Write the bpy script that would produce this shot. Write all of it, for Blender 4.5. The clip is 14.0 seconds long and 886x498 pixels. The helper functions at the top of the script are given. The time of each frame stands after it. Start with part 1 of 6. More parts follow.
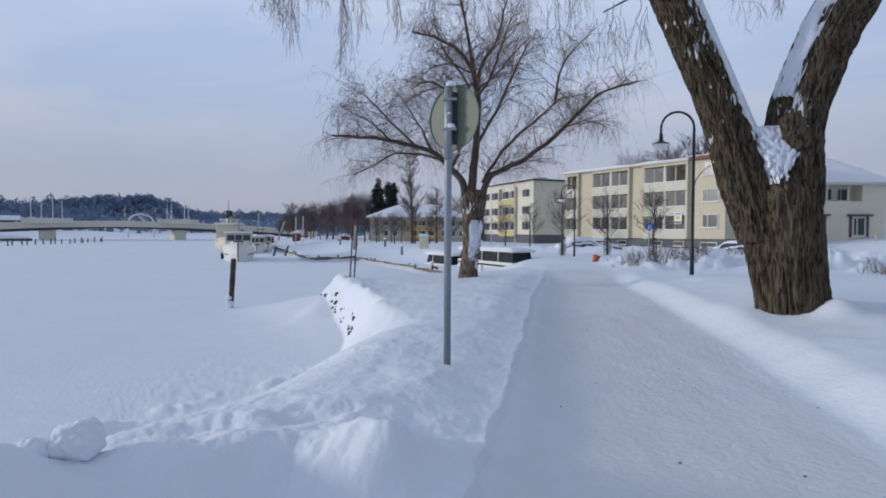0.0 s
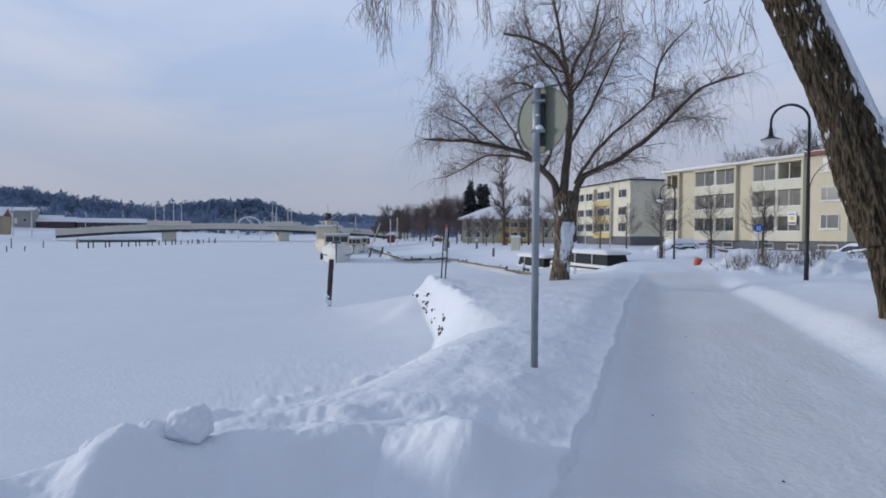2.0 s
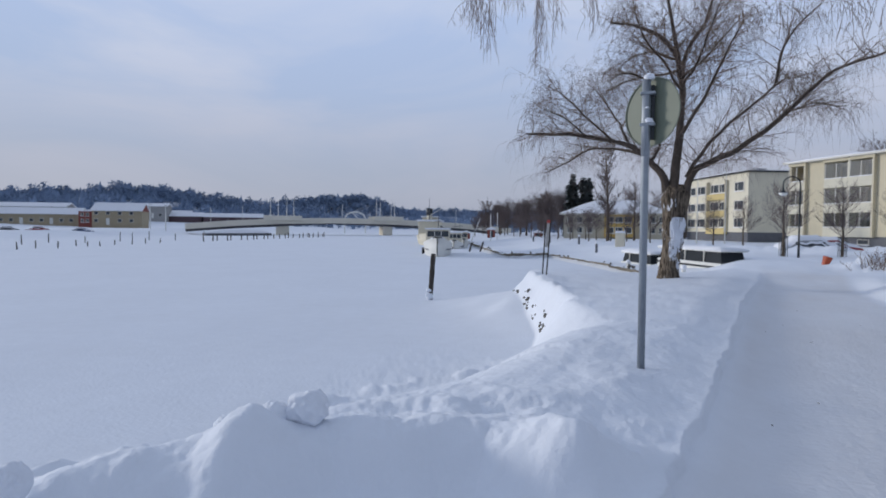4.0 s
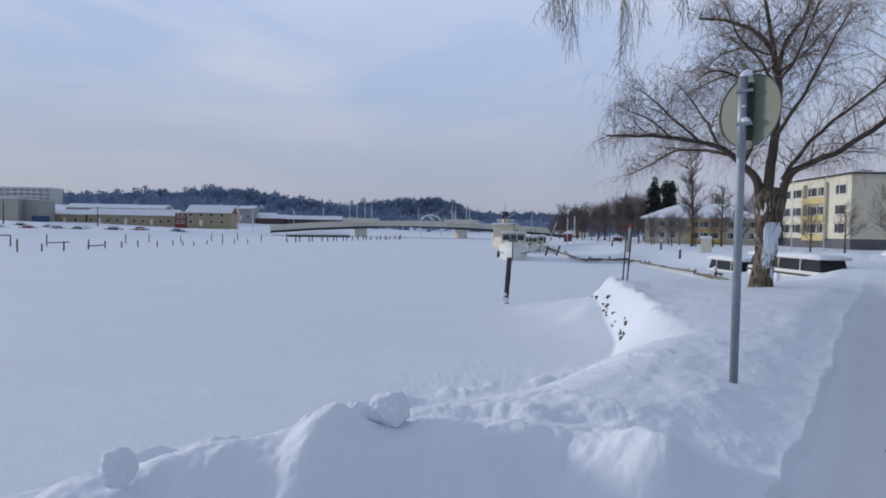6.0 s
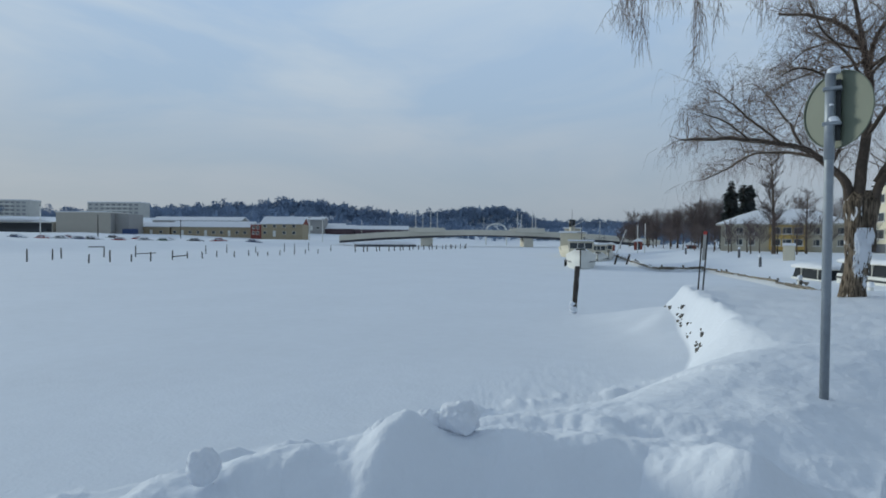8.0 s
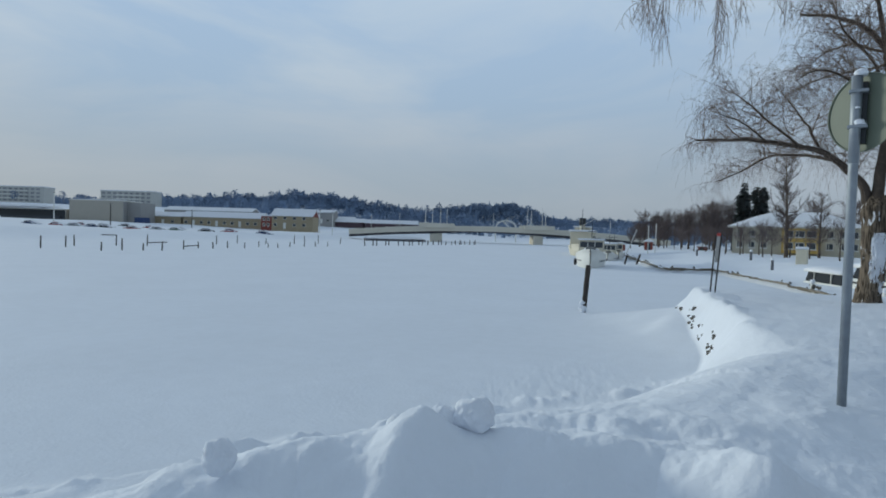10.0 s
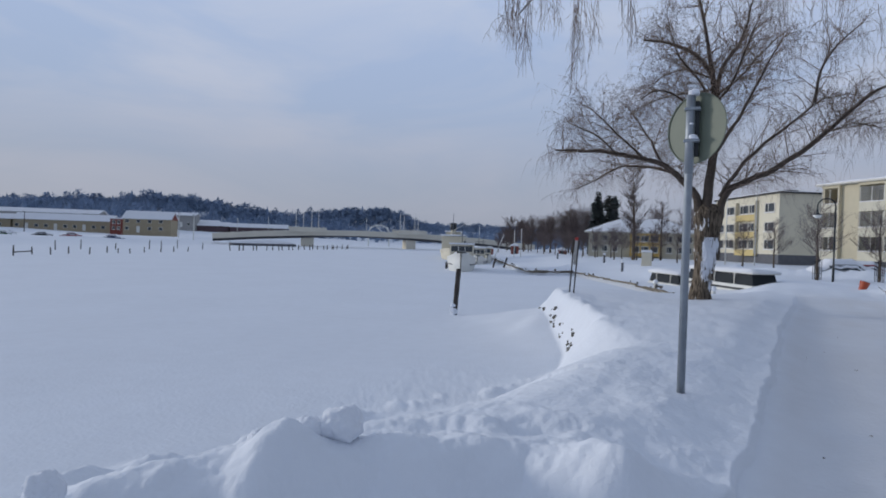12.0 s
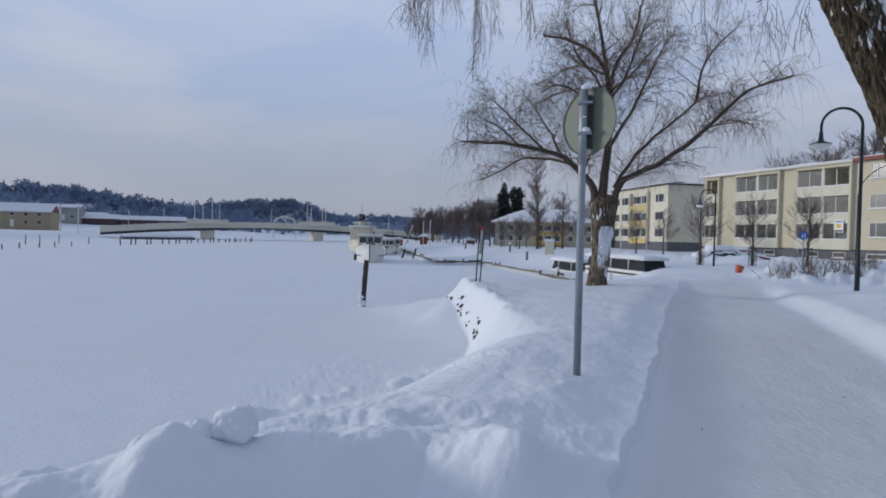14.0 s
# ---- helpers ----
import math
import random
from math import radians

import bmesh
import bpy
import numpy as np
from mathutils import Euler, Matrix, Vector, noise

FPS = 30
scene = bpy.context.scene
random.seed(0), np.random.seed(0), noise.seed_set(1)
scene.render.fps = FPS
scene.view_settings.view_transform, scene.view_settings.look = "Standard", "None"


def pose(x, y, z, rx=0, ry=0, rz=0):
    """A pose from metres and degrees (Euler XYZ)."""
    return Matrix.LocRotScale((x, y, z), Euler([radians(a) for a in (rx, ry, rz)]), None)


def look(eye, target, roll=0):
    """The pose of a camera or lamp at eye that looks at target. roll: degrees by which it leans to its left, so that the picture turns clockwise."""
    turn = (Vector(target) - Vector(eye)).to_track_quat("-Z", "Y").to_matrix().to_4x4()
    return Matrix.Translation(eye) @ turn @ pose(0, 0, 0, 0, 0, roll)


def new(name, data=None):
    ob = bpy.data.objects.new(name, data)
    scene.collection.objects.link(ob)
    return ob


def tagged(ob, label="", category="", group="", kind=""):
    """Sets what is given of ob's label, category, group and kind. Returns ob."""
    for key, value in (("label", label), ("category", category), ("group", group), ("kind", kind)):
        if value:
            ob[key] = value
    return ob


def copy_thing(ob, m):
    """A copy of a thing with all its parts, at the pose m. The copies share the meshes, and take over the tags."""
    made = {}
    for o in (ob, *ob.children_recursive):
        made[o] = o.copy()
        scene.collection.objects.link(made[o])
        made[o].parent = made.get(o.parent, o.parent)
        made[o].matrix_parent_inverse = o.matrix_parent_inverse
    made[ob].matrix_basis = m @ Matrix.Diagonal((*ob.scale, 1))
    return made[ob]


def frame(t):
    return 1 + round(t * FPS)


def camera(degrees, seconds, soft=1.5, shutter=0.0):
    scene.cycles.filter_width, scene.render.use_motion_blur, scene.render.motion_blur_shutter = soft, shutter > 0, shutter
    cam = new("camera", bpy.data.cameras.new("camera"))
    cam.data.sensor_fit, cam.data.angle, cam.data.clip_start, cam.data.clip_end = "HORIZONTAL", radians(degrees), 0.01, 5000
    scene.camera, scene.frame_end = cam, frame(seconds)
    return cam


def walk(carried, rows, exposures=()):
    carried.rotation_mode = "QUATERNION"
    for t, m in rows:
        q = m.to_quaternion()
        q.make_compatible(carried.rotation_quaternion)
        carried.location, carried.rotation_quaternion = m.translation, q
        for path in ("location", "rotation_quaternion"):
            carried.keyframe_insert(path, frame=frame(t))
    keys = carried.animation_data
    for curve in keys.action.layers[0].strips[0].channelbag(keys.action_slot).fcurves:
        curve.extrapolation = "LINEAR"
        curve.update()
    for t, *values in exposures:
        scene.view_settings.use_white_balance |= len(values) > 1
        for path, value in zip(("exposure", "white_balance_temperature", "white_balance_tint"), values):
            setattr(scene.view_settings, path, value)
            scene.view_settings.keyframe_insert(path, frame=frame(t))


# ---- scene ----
cam = camera(74.0, 14.0, soft=1.8)
PATH = [
    (0, (0.495, 0.011, 1.53), (0.326, 2.003, 1.474), 0.3),
    (0.5, (0.483, 0.031, 1.521), (0.193, 2.009, 1.457), 0.4),
    (1, (0.511, 0.0, 1.535), (0.161, 1.969, 1.475), 0.2),
    (1.5, (0.532, -0.002, 1.533), (0.143, 1.959, 1.475), -0.1),
    (2, (0.547, -0.024, 1.537), (0.07, 1.917, 1.485), 0.3),
    (2.5, (0.549, -0.048, 1.549), (0.008, 1.876, 1.48), 0.5),
    (3, (0.548, -0.063, 1.553), (-0.093, 1.83, 1.477), 0.6),
    (3.5, (0.55, -0.077, 1.551), (-0.166, 1.788, 1.456), 0.5),
    (4, (0.533, -0.081, 1.551), (-0.264, 1.751, 1.479), 0.5),
    (4.2, (0.528, -0.081, 1.551), (-0.323, 1.728, 1.504), 0.7),
    (6.3, (0.472, -0.078, 1.556), (-0.577, 1.623, 1.493), 0.9),
    (6.5, (0.471, -0.078, 1.556), (-0.605, 1.607, 1.497), 0.8),
    (7, (0.472, -0.099, 1.555), (-0.684, 1.533, 1.508), 0.2),
    (7.5, (0.468, -0.095, 1.554), (-0.699, 1.529, 1.517), 0.2),
    (7.7, (0.467, -0.095, 1.554), (-0.715, 1.518, 1.518), 0.3),
    (9.8, (0.408, -0.120, 1.554), (-0.889, 1.402, 1.505), 1.6),
    (10, (0.403, -0.116, 1.554), (-0.828, 1.458, 1.502), 1.8),
    (10.5, (0.375, -0.063, 1.536), (-0.706, 1.62, 1.499), 2.3),
    (11, (0.363, -0.013, 1.534), (-0.575, 1.753, 1.485), 2.7),
    (11.5, (0.383, -0.018, 1.536), (-0.511, 1.771, 1.502), 2.3),
    (12, (0.387, -0.039, 1.542), (-0.481, 1.762, 1.519), 1.8),
    (12.5, (0.393, -0.033, 1.542), (-0.47, 1.771, 1.532), 1.5),
    (13, (0.405, -0.027, 1.541), (-0.436, 1.788, 1.518), 1.2),
    (13.5, (0.427, -0.004, 1.54), (-0.312, 1.854, 1.505), 1.1),
    (14, (0.434, 0.024, 1.542), (-0.148, 1.937, 1.496), 1.2),
]
# seconds, stops, kelvin, tint: the camera's white balance drifts greener for a while
EXPOSURES = [(0, 0.1, 6500, 10), (4, 0.1, 6500, 10), (6.6, 0.04, 6500, 10), (7.4, -0.01, 6500, -2), (10.3, -0.04, 6500, -3), (11.0, -0.06, 6500, 3), (11.5, -0.07, 6500, 5), (12.0, -0.08, 6500, 9), (14, -0.06, 6500, 9)]
walk(cam, [(t, look(e, g, r)) for t, e, g, r in PATH], exposures=EXPOSURES)

# ---- world, sun, exposure ----
SUN_AZ = radians(94)      # measured from straight ahead, towards the river side
SUN_EL = radians(11)
world = bpy.data.worlds.new("winter_sky")
scene.world = world
world.use_nodes = True
wn, wl = world.node_tree.nodes, world.node_tree.links
wn.clear()
w_out = wn.new("ShaderNodeOutputWorld")
w_bg = wn.new("ShaderNodeBackground")
w_sky = wn.new("ShaderNodeTexSky")
w_sky.sky_type = "NISHITA"
w_sky.sun_disc = False
w_sky.sun_elevation = SUN_EL
w_sky.sun_rotation = -SUN_AZ
w_sky.air_density, w_sky.dust_density, w_sky.ozone_density = 1.0, 0.6, 1.5
w_gain = wn.new("ShaderNodeMix")
w_gain.data_type, w_gain.blend_type = "RGBA", "MULTIPLY"
w_gain.inputs["Factor"].default_value = 1.0
w_gain.inputs[7].default_value = (0.115, 0.115, 0.115, 1)
wl.new(w_sky.outputs[0], w_gain.inputs[6])
# thin high cloud, drawn out along the horizon
w_co = wn.new("ShaderNodeTexCoord")
w_sep = wn.new("ShaderNodeSeparateXYZ")
wl.new(w_co.outputs["Generated"], w_sep.inputs[0])
w_map = wn.new("ShaderNodeMapping")
w_map.inputs["Scale"].default_value = (1.0, 1.0, 3.6)
w_map.inputs["Rotation"].default_value = (0.05, -0.10, 0.3)
wl.new(w_co.outputs["Generated"], w_map.inputs[0])
w_n = wn.new("ShaderNodeTexNoise")
w_n.inputs["Scale"].default_value, w_n.inputs["Detail"].default_value, w_n.inputs["Roughness"].default_value = 2.1, 7, 0.55
w_n.inputs["Distortion"].default_value = 0.5
wl.new(w_map.outputs[0], w_n.inputs[0])
w_ramp = wn.new("ShaderNodeValToRGB")
w_ramp.color_ramp.elements[0].position, w_ramp.color_ramp.elements[1].position = 0.40, 0.64
w_ramp.color_ramp.elements[0].color = (0, 0, 0, 1)
w_ramp.color_ramp.elements[1].color = (0.9, 0.9, 0.9, 1)
wl.new(w_n.outputs[0], w_ramp.inputs[0])
# clear and clouded colours by height above the horizon
def height_ramp(stops):
    n = wn.new("ShaderNodeValToRGB")
    els = n.color_ramp.elements
    els[0].position, els[0].color = stops[0][0], (*stops[0][1], 1)
    els[1].position, els[1].color = stops[-1][0], (*stops[-1][1], 1)
    for p, c in stops[1:-1]:
        els.new(p).color = (*c, 1)
    wl.new(w_sep.outputs[2], n.inputs[0])
    return n


w_clear = height_ramp([(0.0, (0.335, 0.365, 0.455)), (0.10, (0.365, 0.415, 0.535)), (0.22, (0.385, 0.475, 0.665)), (0.42, (0.43, 0.545, 0.80)), (1.0, (0.25, 0.315, 0.45))])
w_cloud = height_ramp([(0.0, (0.37, 0.39, 0.48)), (0.12, (0.43, 0.46, 0.57)), (0.25, (0.52, 0.57, 0.71)), (0.45, (0.60, 0.665, 0.82)), (1.0, (0.33, 0.365, 0.45))])
w_cl = wn.new("ShaderNodeMix"); w_cl.data_type = "RGBA"
wl.new(w_ramp.outputs[0], w_cl.inputs["Factor"])
wl.new(w_clear.outputs[0], w_cl.inputs[6]); wl.new(w_cloud.outputs[0], w_cl.inputs[7])
w_mix = wn.new("ShaderNodeMix"); w_mix.data_type = "RGBA"
w_mix.inputs["Factor"].default_value = 0.965
wl.new(w_gain.outputs[2], w_mix.inputs[6]); wl.new(w_cl.outputs[2], w_mix.inputs[7])
# the sky darkens away from the sunward river side
w_dot = wn.new("ShaderNodeVectorMath"); w_dot.operation = "DOT_PRODUCT"
wl.new(w_co.outputs["Generated"], w_dot.inputs[0])
w_dot.inputs[1].default_value = (-0.82, 0.57, 0.0)
w_far = wn.new("ShaderNodeMapRange"); w_far.interpolation_type = "SMOOTHSTEP"
w_far.inputs[1].default_value, w_far.inputs[2].default_value = -1.0, 0.3
w_far.inputs[3].default_value, w_far.inputs[4].default_value = 0.66, 1.0
wl.new(w_dot.outputs["Value"], w_far.inputs[0])
w_sc = wn.new("ShaderNodeVectorMath"); w_sc.operation = "SCALE"
wl.new(w_mix.outputs[2], w_sc.inputs[0]); wl.new(w_far.outputs[0], w_sc.inputs["Scale"])
wl.new(w_sc.outputs[0], w_bg.inputs[0])
w_bg.inputs[1].default_value = 1.0
wl.new(w_bg.outputs[0], w_out.inputs[0])

sun = new("sun", bpy.data.lights.new("sun", "SUN"))
sun.data.energy, sun.data.angle, sun.data.color = 1.5, radians(10), (1.0, 0.955, 0.905)
sun.matrix_world = look((0, 0, 0), (math.sin(SUN_AZ) * math.cos(SUN_EL), -math.cos(SUN_AZ) * math.cos(SUN_EL), -math.sin(SUN_EL)))

# ---- materials ----
def mat(name, col, rough=0.7, var=0.15, scale=6.0, bump=0.0, bscale=40.0, metal=0.0, stretch=(1, 1, 1), rand=0.0, spec=0.4, snow=0.0):
    """Principled material with two-scale colour variation, optional bump, per-object variation and settled snow on upward faces."""
    m = bpy.data.materials.new(name)
    m.use_nodes = True
    n, l = m.node_tree.nodes, m.node_tree.links
    b = n["Principled BSDF"]
    b.inputs["Roughness"].default_value, b.inputs["Metallic"].default_value = rough, metal
    b.inputs["Specular IOR Level"].default_value = spec
    co = n.new("ShaderNodeTexCoord")
    mp = n.new("ShaderNodeMapping"); mp.inputs["Scale"].default_value = stretch
    l.new(co.outputs["Object"], mp.inputs[0])
    n1 = n.new("ShaderNodeTexNoise"); n1.inputs["Scale"].default_value, n1.inputs["Detail"].default_value = scale, 8
    n2 = n.new("ShaderNodeTexNoise"); n2.inputs["Scale"].default_value, n2.inputs["Detail"].default_value = scale * 0.13, 3
    l.new(mp.outputs[0], n1.inputs[0]); l.new(mp.outputs[0], n2.inputs[0])
    add = n.new("ShaderNodeMath"); add.operation = "ADD"
    l.new(n1.outputs[0], add.inputs[0]); l.new(n2.outputs[0], add.inputs[1])
    rg = n.new("ShaderNodeMapRange")
    rg.inputs[1].default_value, rg.inputs[2].default_value = 0.6, 1.4
    rg.inputs[3].default_value, rg.inputs[4].default_value = 1 - var, 1 + var
    l.new(add.outputs[0], rg.inputs[0])
    val = rg.outputs[0]
    if rand:
        oi = n.new("ShaderNodeObjectInfo")
        r2 = n.new("ShaderNodeMapRange"); r2.inputs[3].default_value, r2.inputs[4].default_value = 1 - rand, 1 + rand
        l.new(oi.outputs["Random"], r2.inputs[0])
        mu = n.new("ShaderNodeMath"); mu.operation = "MULTIPLY"
        l.new(val, mu.inputs[0]); l.new(r2.outputs[0], mu.inputs[1]); val = mu.outputs[0]
    hs = n.new("ShaderNodeHueSaturation"); hs.inputs["Color"].default_value = (*col, 1)
    l.new(val, hs.inputs["Value"])
    colour = hs.outputs[0]
    if snow:
        ge = n.new("ShaderNodeNewGeometry"); sp = n.new("ShaderNodeSeparateXYZ")
        l.new(ge.outputs["Normal"], sp.inputs[0])
        n3 = n.new("ShaderNodeTexNoise"); n3.inputs["Scale"].default_value = 9.0; n3.inputs["Detail"].default_value = 5
        l.new(co.outputs["Object"], n3.inputs[0])
        a2 = n.new("ShaderNodeMath"); a2.operation = "ADD"
        l.new(sp.outputs[2], a2.inputs[0]); l.new(n3.outputs[0], a2.inputs[1])
        st = n.new("ShaderNodeMapRange"); st.inputs[1].default_value, st.inputs[2].default_value = 1.5 - snow, 1.6 - snow
        l.new(a2.outputs[0], st.inputs[0])
        mx = n.new("ShaderNodeMix"); mx.data_type = "RGBA"
        l.new(st.outputs[0], mx.inputs["Factor"]); l.new(colour, mx.inputs[6]); mx.inputs[7].default_value = (0.8, 0.82, 0.86, 1)
        colour = mx.outputs[2]
    l.new(colour, b.inputs["Base Color"])
    if bump:
        n4 = n.new("ShaderNodeTexNoise"); n4.inputs["Scale"].default_value, n4.inputs["Detail"].default_value = bscale, 6
        l.new(mp.outputs[0], n4.inputs[0])
        bp = n.new("ShaderNodeBump"); bp.inputs["Strength"].default_value = bump; bp.inputs["Distance"].default_value = 0.02
        l.new(n4.outputs[0], bp.inputs["Height"]); l.new(bp.outputs[0], b.inputs["Normal"])
    return m


SNOW = mat("snow", (0.785, 0.815, 0.87), 0.85, 0.035, 2.6, 0.55, 16.0, spec=0.1)
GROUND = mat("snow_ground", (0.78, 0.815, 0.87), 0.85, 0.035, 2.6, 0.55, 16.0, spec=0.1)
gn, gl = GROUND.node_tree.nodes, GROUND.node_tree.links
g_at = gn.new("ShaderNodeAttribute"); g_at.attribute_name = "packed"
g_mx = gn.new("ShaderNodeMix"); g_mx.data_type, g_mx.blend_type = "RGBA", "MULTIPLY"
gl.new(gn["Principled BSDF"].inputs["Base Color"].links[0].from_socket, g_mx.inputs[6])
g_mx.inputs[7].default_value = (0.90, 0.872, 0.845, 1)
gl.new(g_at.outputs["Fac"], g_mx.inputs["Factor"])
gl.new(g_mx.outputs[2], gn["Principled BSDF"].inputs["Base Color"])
SNOW_FAR = mat("settled_snow", (0.80, 0.815, 0.85), 0.7, 0.04, 1.2, 0.2, 3.0, spec=0.2)


def bark_mat(name, flecks, col=(0.088, 0.070, 0.048)):
    """Furrowed bark: pale ridges over dark cracks, with snow blown into the cracks where flecks is above zero."""
    m = mat(name, col, 0.92, 0.35, 5, 0, spec=0.15)
    n, l = m.node_tree.nodes, m.node_tree.links
    b = n["Principled BSDF"]
    co = n.new("ShaderNodeTexCoord")
    mp = n.new("ShaderNodeMapping"); mp.inputs["Scale"].default_value = (1, 1, 0.10)
    l.new(co.outputs["Object"], mp.inputs[0])
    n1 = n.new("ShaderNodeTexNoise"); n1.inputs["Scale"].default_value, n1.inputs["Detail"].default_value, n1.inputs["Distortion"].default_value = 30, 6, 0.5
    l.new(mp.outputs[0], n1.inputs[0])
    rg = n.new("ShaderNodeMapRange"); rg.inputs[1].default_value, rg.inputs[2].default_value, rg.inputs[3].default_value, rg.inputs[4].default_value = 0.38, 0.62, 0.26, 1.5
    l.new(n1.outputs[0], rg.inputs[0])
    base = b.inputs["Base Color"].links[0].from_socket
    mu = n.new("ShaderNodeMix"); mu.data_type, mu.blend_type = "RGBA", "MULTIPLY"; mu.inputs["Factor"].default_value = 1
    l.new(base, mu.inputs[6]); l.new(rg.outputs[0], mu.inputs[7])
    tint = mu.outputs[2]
    if flecks:
        n2 = n.new("ShaderNodeTexNoise"); n2.inputs["Scale"].default_value, n2.inputs["Detail"].default_value = 17, 6
        mp2 = n.new("ShaderNodeMapping"); mp2.inputs["Scale"].default_value, mp2.inputs["Location"].default_value = (1, 1, 0.22), (3, 5, 1)
        l.new(co.outputs["Object"], mp2.inputs[0]); l.new(mp2.outputs[0], n2.inputs[0])
        n3 = n.new("ShaderNodeTexNoise"); n3.inputs["Scale"].default_value = 1.6
        l.new(co.outputs["Object"], n3.inputs[0])
        ad = n.new("ShaderNodeMath"); ad.operation = "ADD"
        l.new(n2.outputs[0], ad.inputs[0]); l.new(n3.outputs[0], ad.inputs[1])
        st = n.new("ShaderNodeMapRange"); st.inputs[1].default_value, st.inputs[2].default_value = 1.20 - flecks, 1.25 - flecks
        l.new(ad.outputs[0], st.inputs[0])
        mx = n.new("ShaderNodeMix"); mx.data_type = "RGBA"
        l.new(st.outputs[0], mx.inputs["Factor"]); l.new(tint, mx.inputs[6]); mx.inputs[7].default_value = (0.74, 0.76, 0.80, 1)
        tint = mx.outputs[2]
    l.new(tint, b.inputs["Base Color"])
    bp = n.new("ShaderNodeBump"); bp.inputs["Strength"].default_value, bp.inputs["Distance"].default_value = 1.0, 0.04
    l.new(n1.outputs[0], bp.inputs["Height"]); l.new(bp.outputs[0], b.inputs["Normal"])
    return m


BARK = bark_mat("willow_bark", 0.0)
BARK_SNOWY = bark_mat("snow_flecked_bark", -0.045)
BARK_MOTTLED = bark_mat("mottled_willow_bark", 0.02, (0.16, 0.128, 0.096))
BARK2 = mat("young_willow_bark", (0.125, 0.10, 0.078), 0.9, 0.8, 11, 1.0, 26, stretch=(1, 1, 0.35), spec=0.2)
LIMB = mat("willow_limb", (0.085, 0.068, 0.055), 0.9, 0.3, 8, 0.3, 30, spec=0.2, snow=0.2)
TWIG = mat("twigs", (0.19, 0.146, 0.122), 0.9, 0.25, 3, spec=0.15)
TWIG_FAR = mat("far_twigs", (0.165, 0.135, 0.13), 0.95, 0.3, 0.5, spec=0.1, rand=0.25)
# needle colour is lightened and greyed to carry distance haze
NEEDLE = mat("hazy_spruce_needles", (0.145, 0.168, 0.168), 0.9, 0.35, 2, spec=0.1)
# the blue-grey distance haze over the hills is put into this base colour
FOREST = mat("hazy_forest", (0.215, 0.285, 0.40), 0.95, 0.3, 0.06, spec=0.05)
GALV = mat("galvanised_steel", (0.30, 0.33, 0.36), 0.5, 0.18, 14, 0.15, 60, metal=0.55)
SIGNBACK = mat("sign_back_paint", (0.165, 0.19, 0.145), 0.55, 0.06, 5, 0.05, 50)
BLACKPAINT = mat("black_paint", (0.02, 0.025, 0.028), 0.45, 0.2, 12)
LAMPGLASS = mat("opal_glass", (0.80, 0.80, 0.75), 0.3, 0.05, 8)
PILE = mat("tarred_timber", (0.055, 0.047, 0.042), 0.9, 0.5, 14, 0.8, 40, stretch=(1, 1, 0.15))
STONE = mat("quay_granite", (0.13, 0.12, 0.105), 0.9, 0.4, 7, 0.8, 18, rand=0.35)
TIMBER = mat("quay_timber", (0.19, 0.165, 0.125), 0.9, 0.4, 8, 0.6, 20, stretch=(0.2, 1, 1), rand=0.3)
PLASTER_Y = mat("yellow_render", (0.58, 0.525, 0.385), 0.9, 0.07, 1.5, 0.15, 30)
PLASTER_O = mat("orange_yellow_render", (0.58, 0.40, 0.13), 0.9, 0.09, 1.5, 0.15, 30)
PLASTER_W = mat("cream_white_render", (0.71, 0.665, 0.53), 0.9, 0.06, 1.2, 0.15, 30)
PLASTER_G = mat("grey_beige_render", (0.50, 0.47, 0.38), 0.9, 0.08, 1.0, 0.15, 30)
PLINTH = mat("grey_plinth_concrete", (0.14, 0.145, 0.16), 0.9, 0.15, 2, 0.2, 20)
WHITE = mat("white_paint", (0.72, 0.72, 0.68), 0.6, 0.05, 3)
CREAM = mat("cream_paint", (0.66, 0.61, 0.48), 0.6, 0.08, 2)
BALCONY = mat("balcony_front_paint", (0.62, 0.59, 0.475), 0.8, 0.08, 1.0)
PALEYELLOW = mat("faded_yellow_panels", (0.60, 0.48, 0.22), 0.8, 0.1, 1.0)
REDPAINT = mat("falu_red_boards", (0.23, 0.068, 0.052), 0.85, 0.15, 3, 0.2, 12)
ORANGE = mat("orange_plastic", (0.40, 0.075, 0.03), 0.5, 0.15, 8)
BLUE = mat("blue_sign_paint", (0.02, 0.11, 0.45), 0.45, 0.05, 6)
YELLOWSIGN = mat("yellow_sign_paint", (0.62, 0.42, 0.05), 0.5, 0.05, 6)
DARKWIN = mat("dark_window_glass", (0.06, 0.07, 0.08), 0.22, 0.2, 0.8, spec=0.4)
CURTAIN = mat("balcony_interior", (0.34, 0.33, 0.27), 0.8, 0.3, 0.9)
WEATHERED = mat("weathered_board", (0.36, 0.36, 0.35), 0.8, 0.2, 9)
FRAMEW = mat("window_frame_paint", (0.62, 0.60, 0.54), 0.6, 0.05, 3)
ROOFRED = mat("roof_sheet_red", (0.22, 0.08, 0.06), 0.7, 0.15, 2)
GREYCLAD = mat("grey_cladding", (0.33, 0.325, 0.315), 0.8, 0.06, 0.5)
BEIGECLAD = mat("beige_cladding", (0.45, 0.42, 0.36), 0.85, 0.06, 0.4)
BRIDGEC = mat("bridge_concrete", (0.70, 0.66, 0.56), 0.85, 0.10, 0.3)
# dark concrete: the shade below the deck is put into this colour
BRIDGE_SHADE = mat("bridge_soffit_shade", (0.10, 0.10, 0.11), 0.9, 0.15, 0.3)
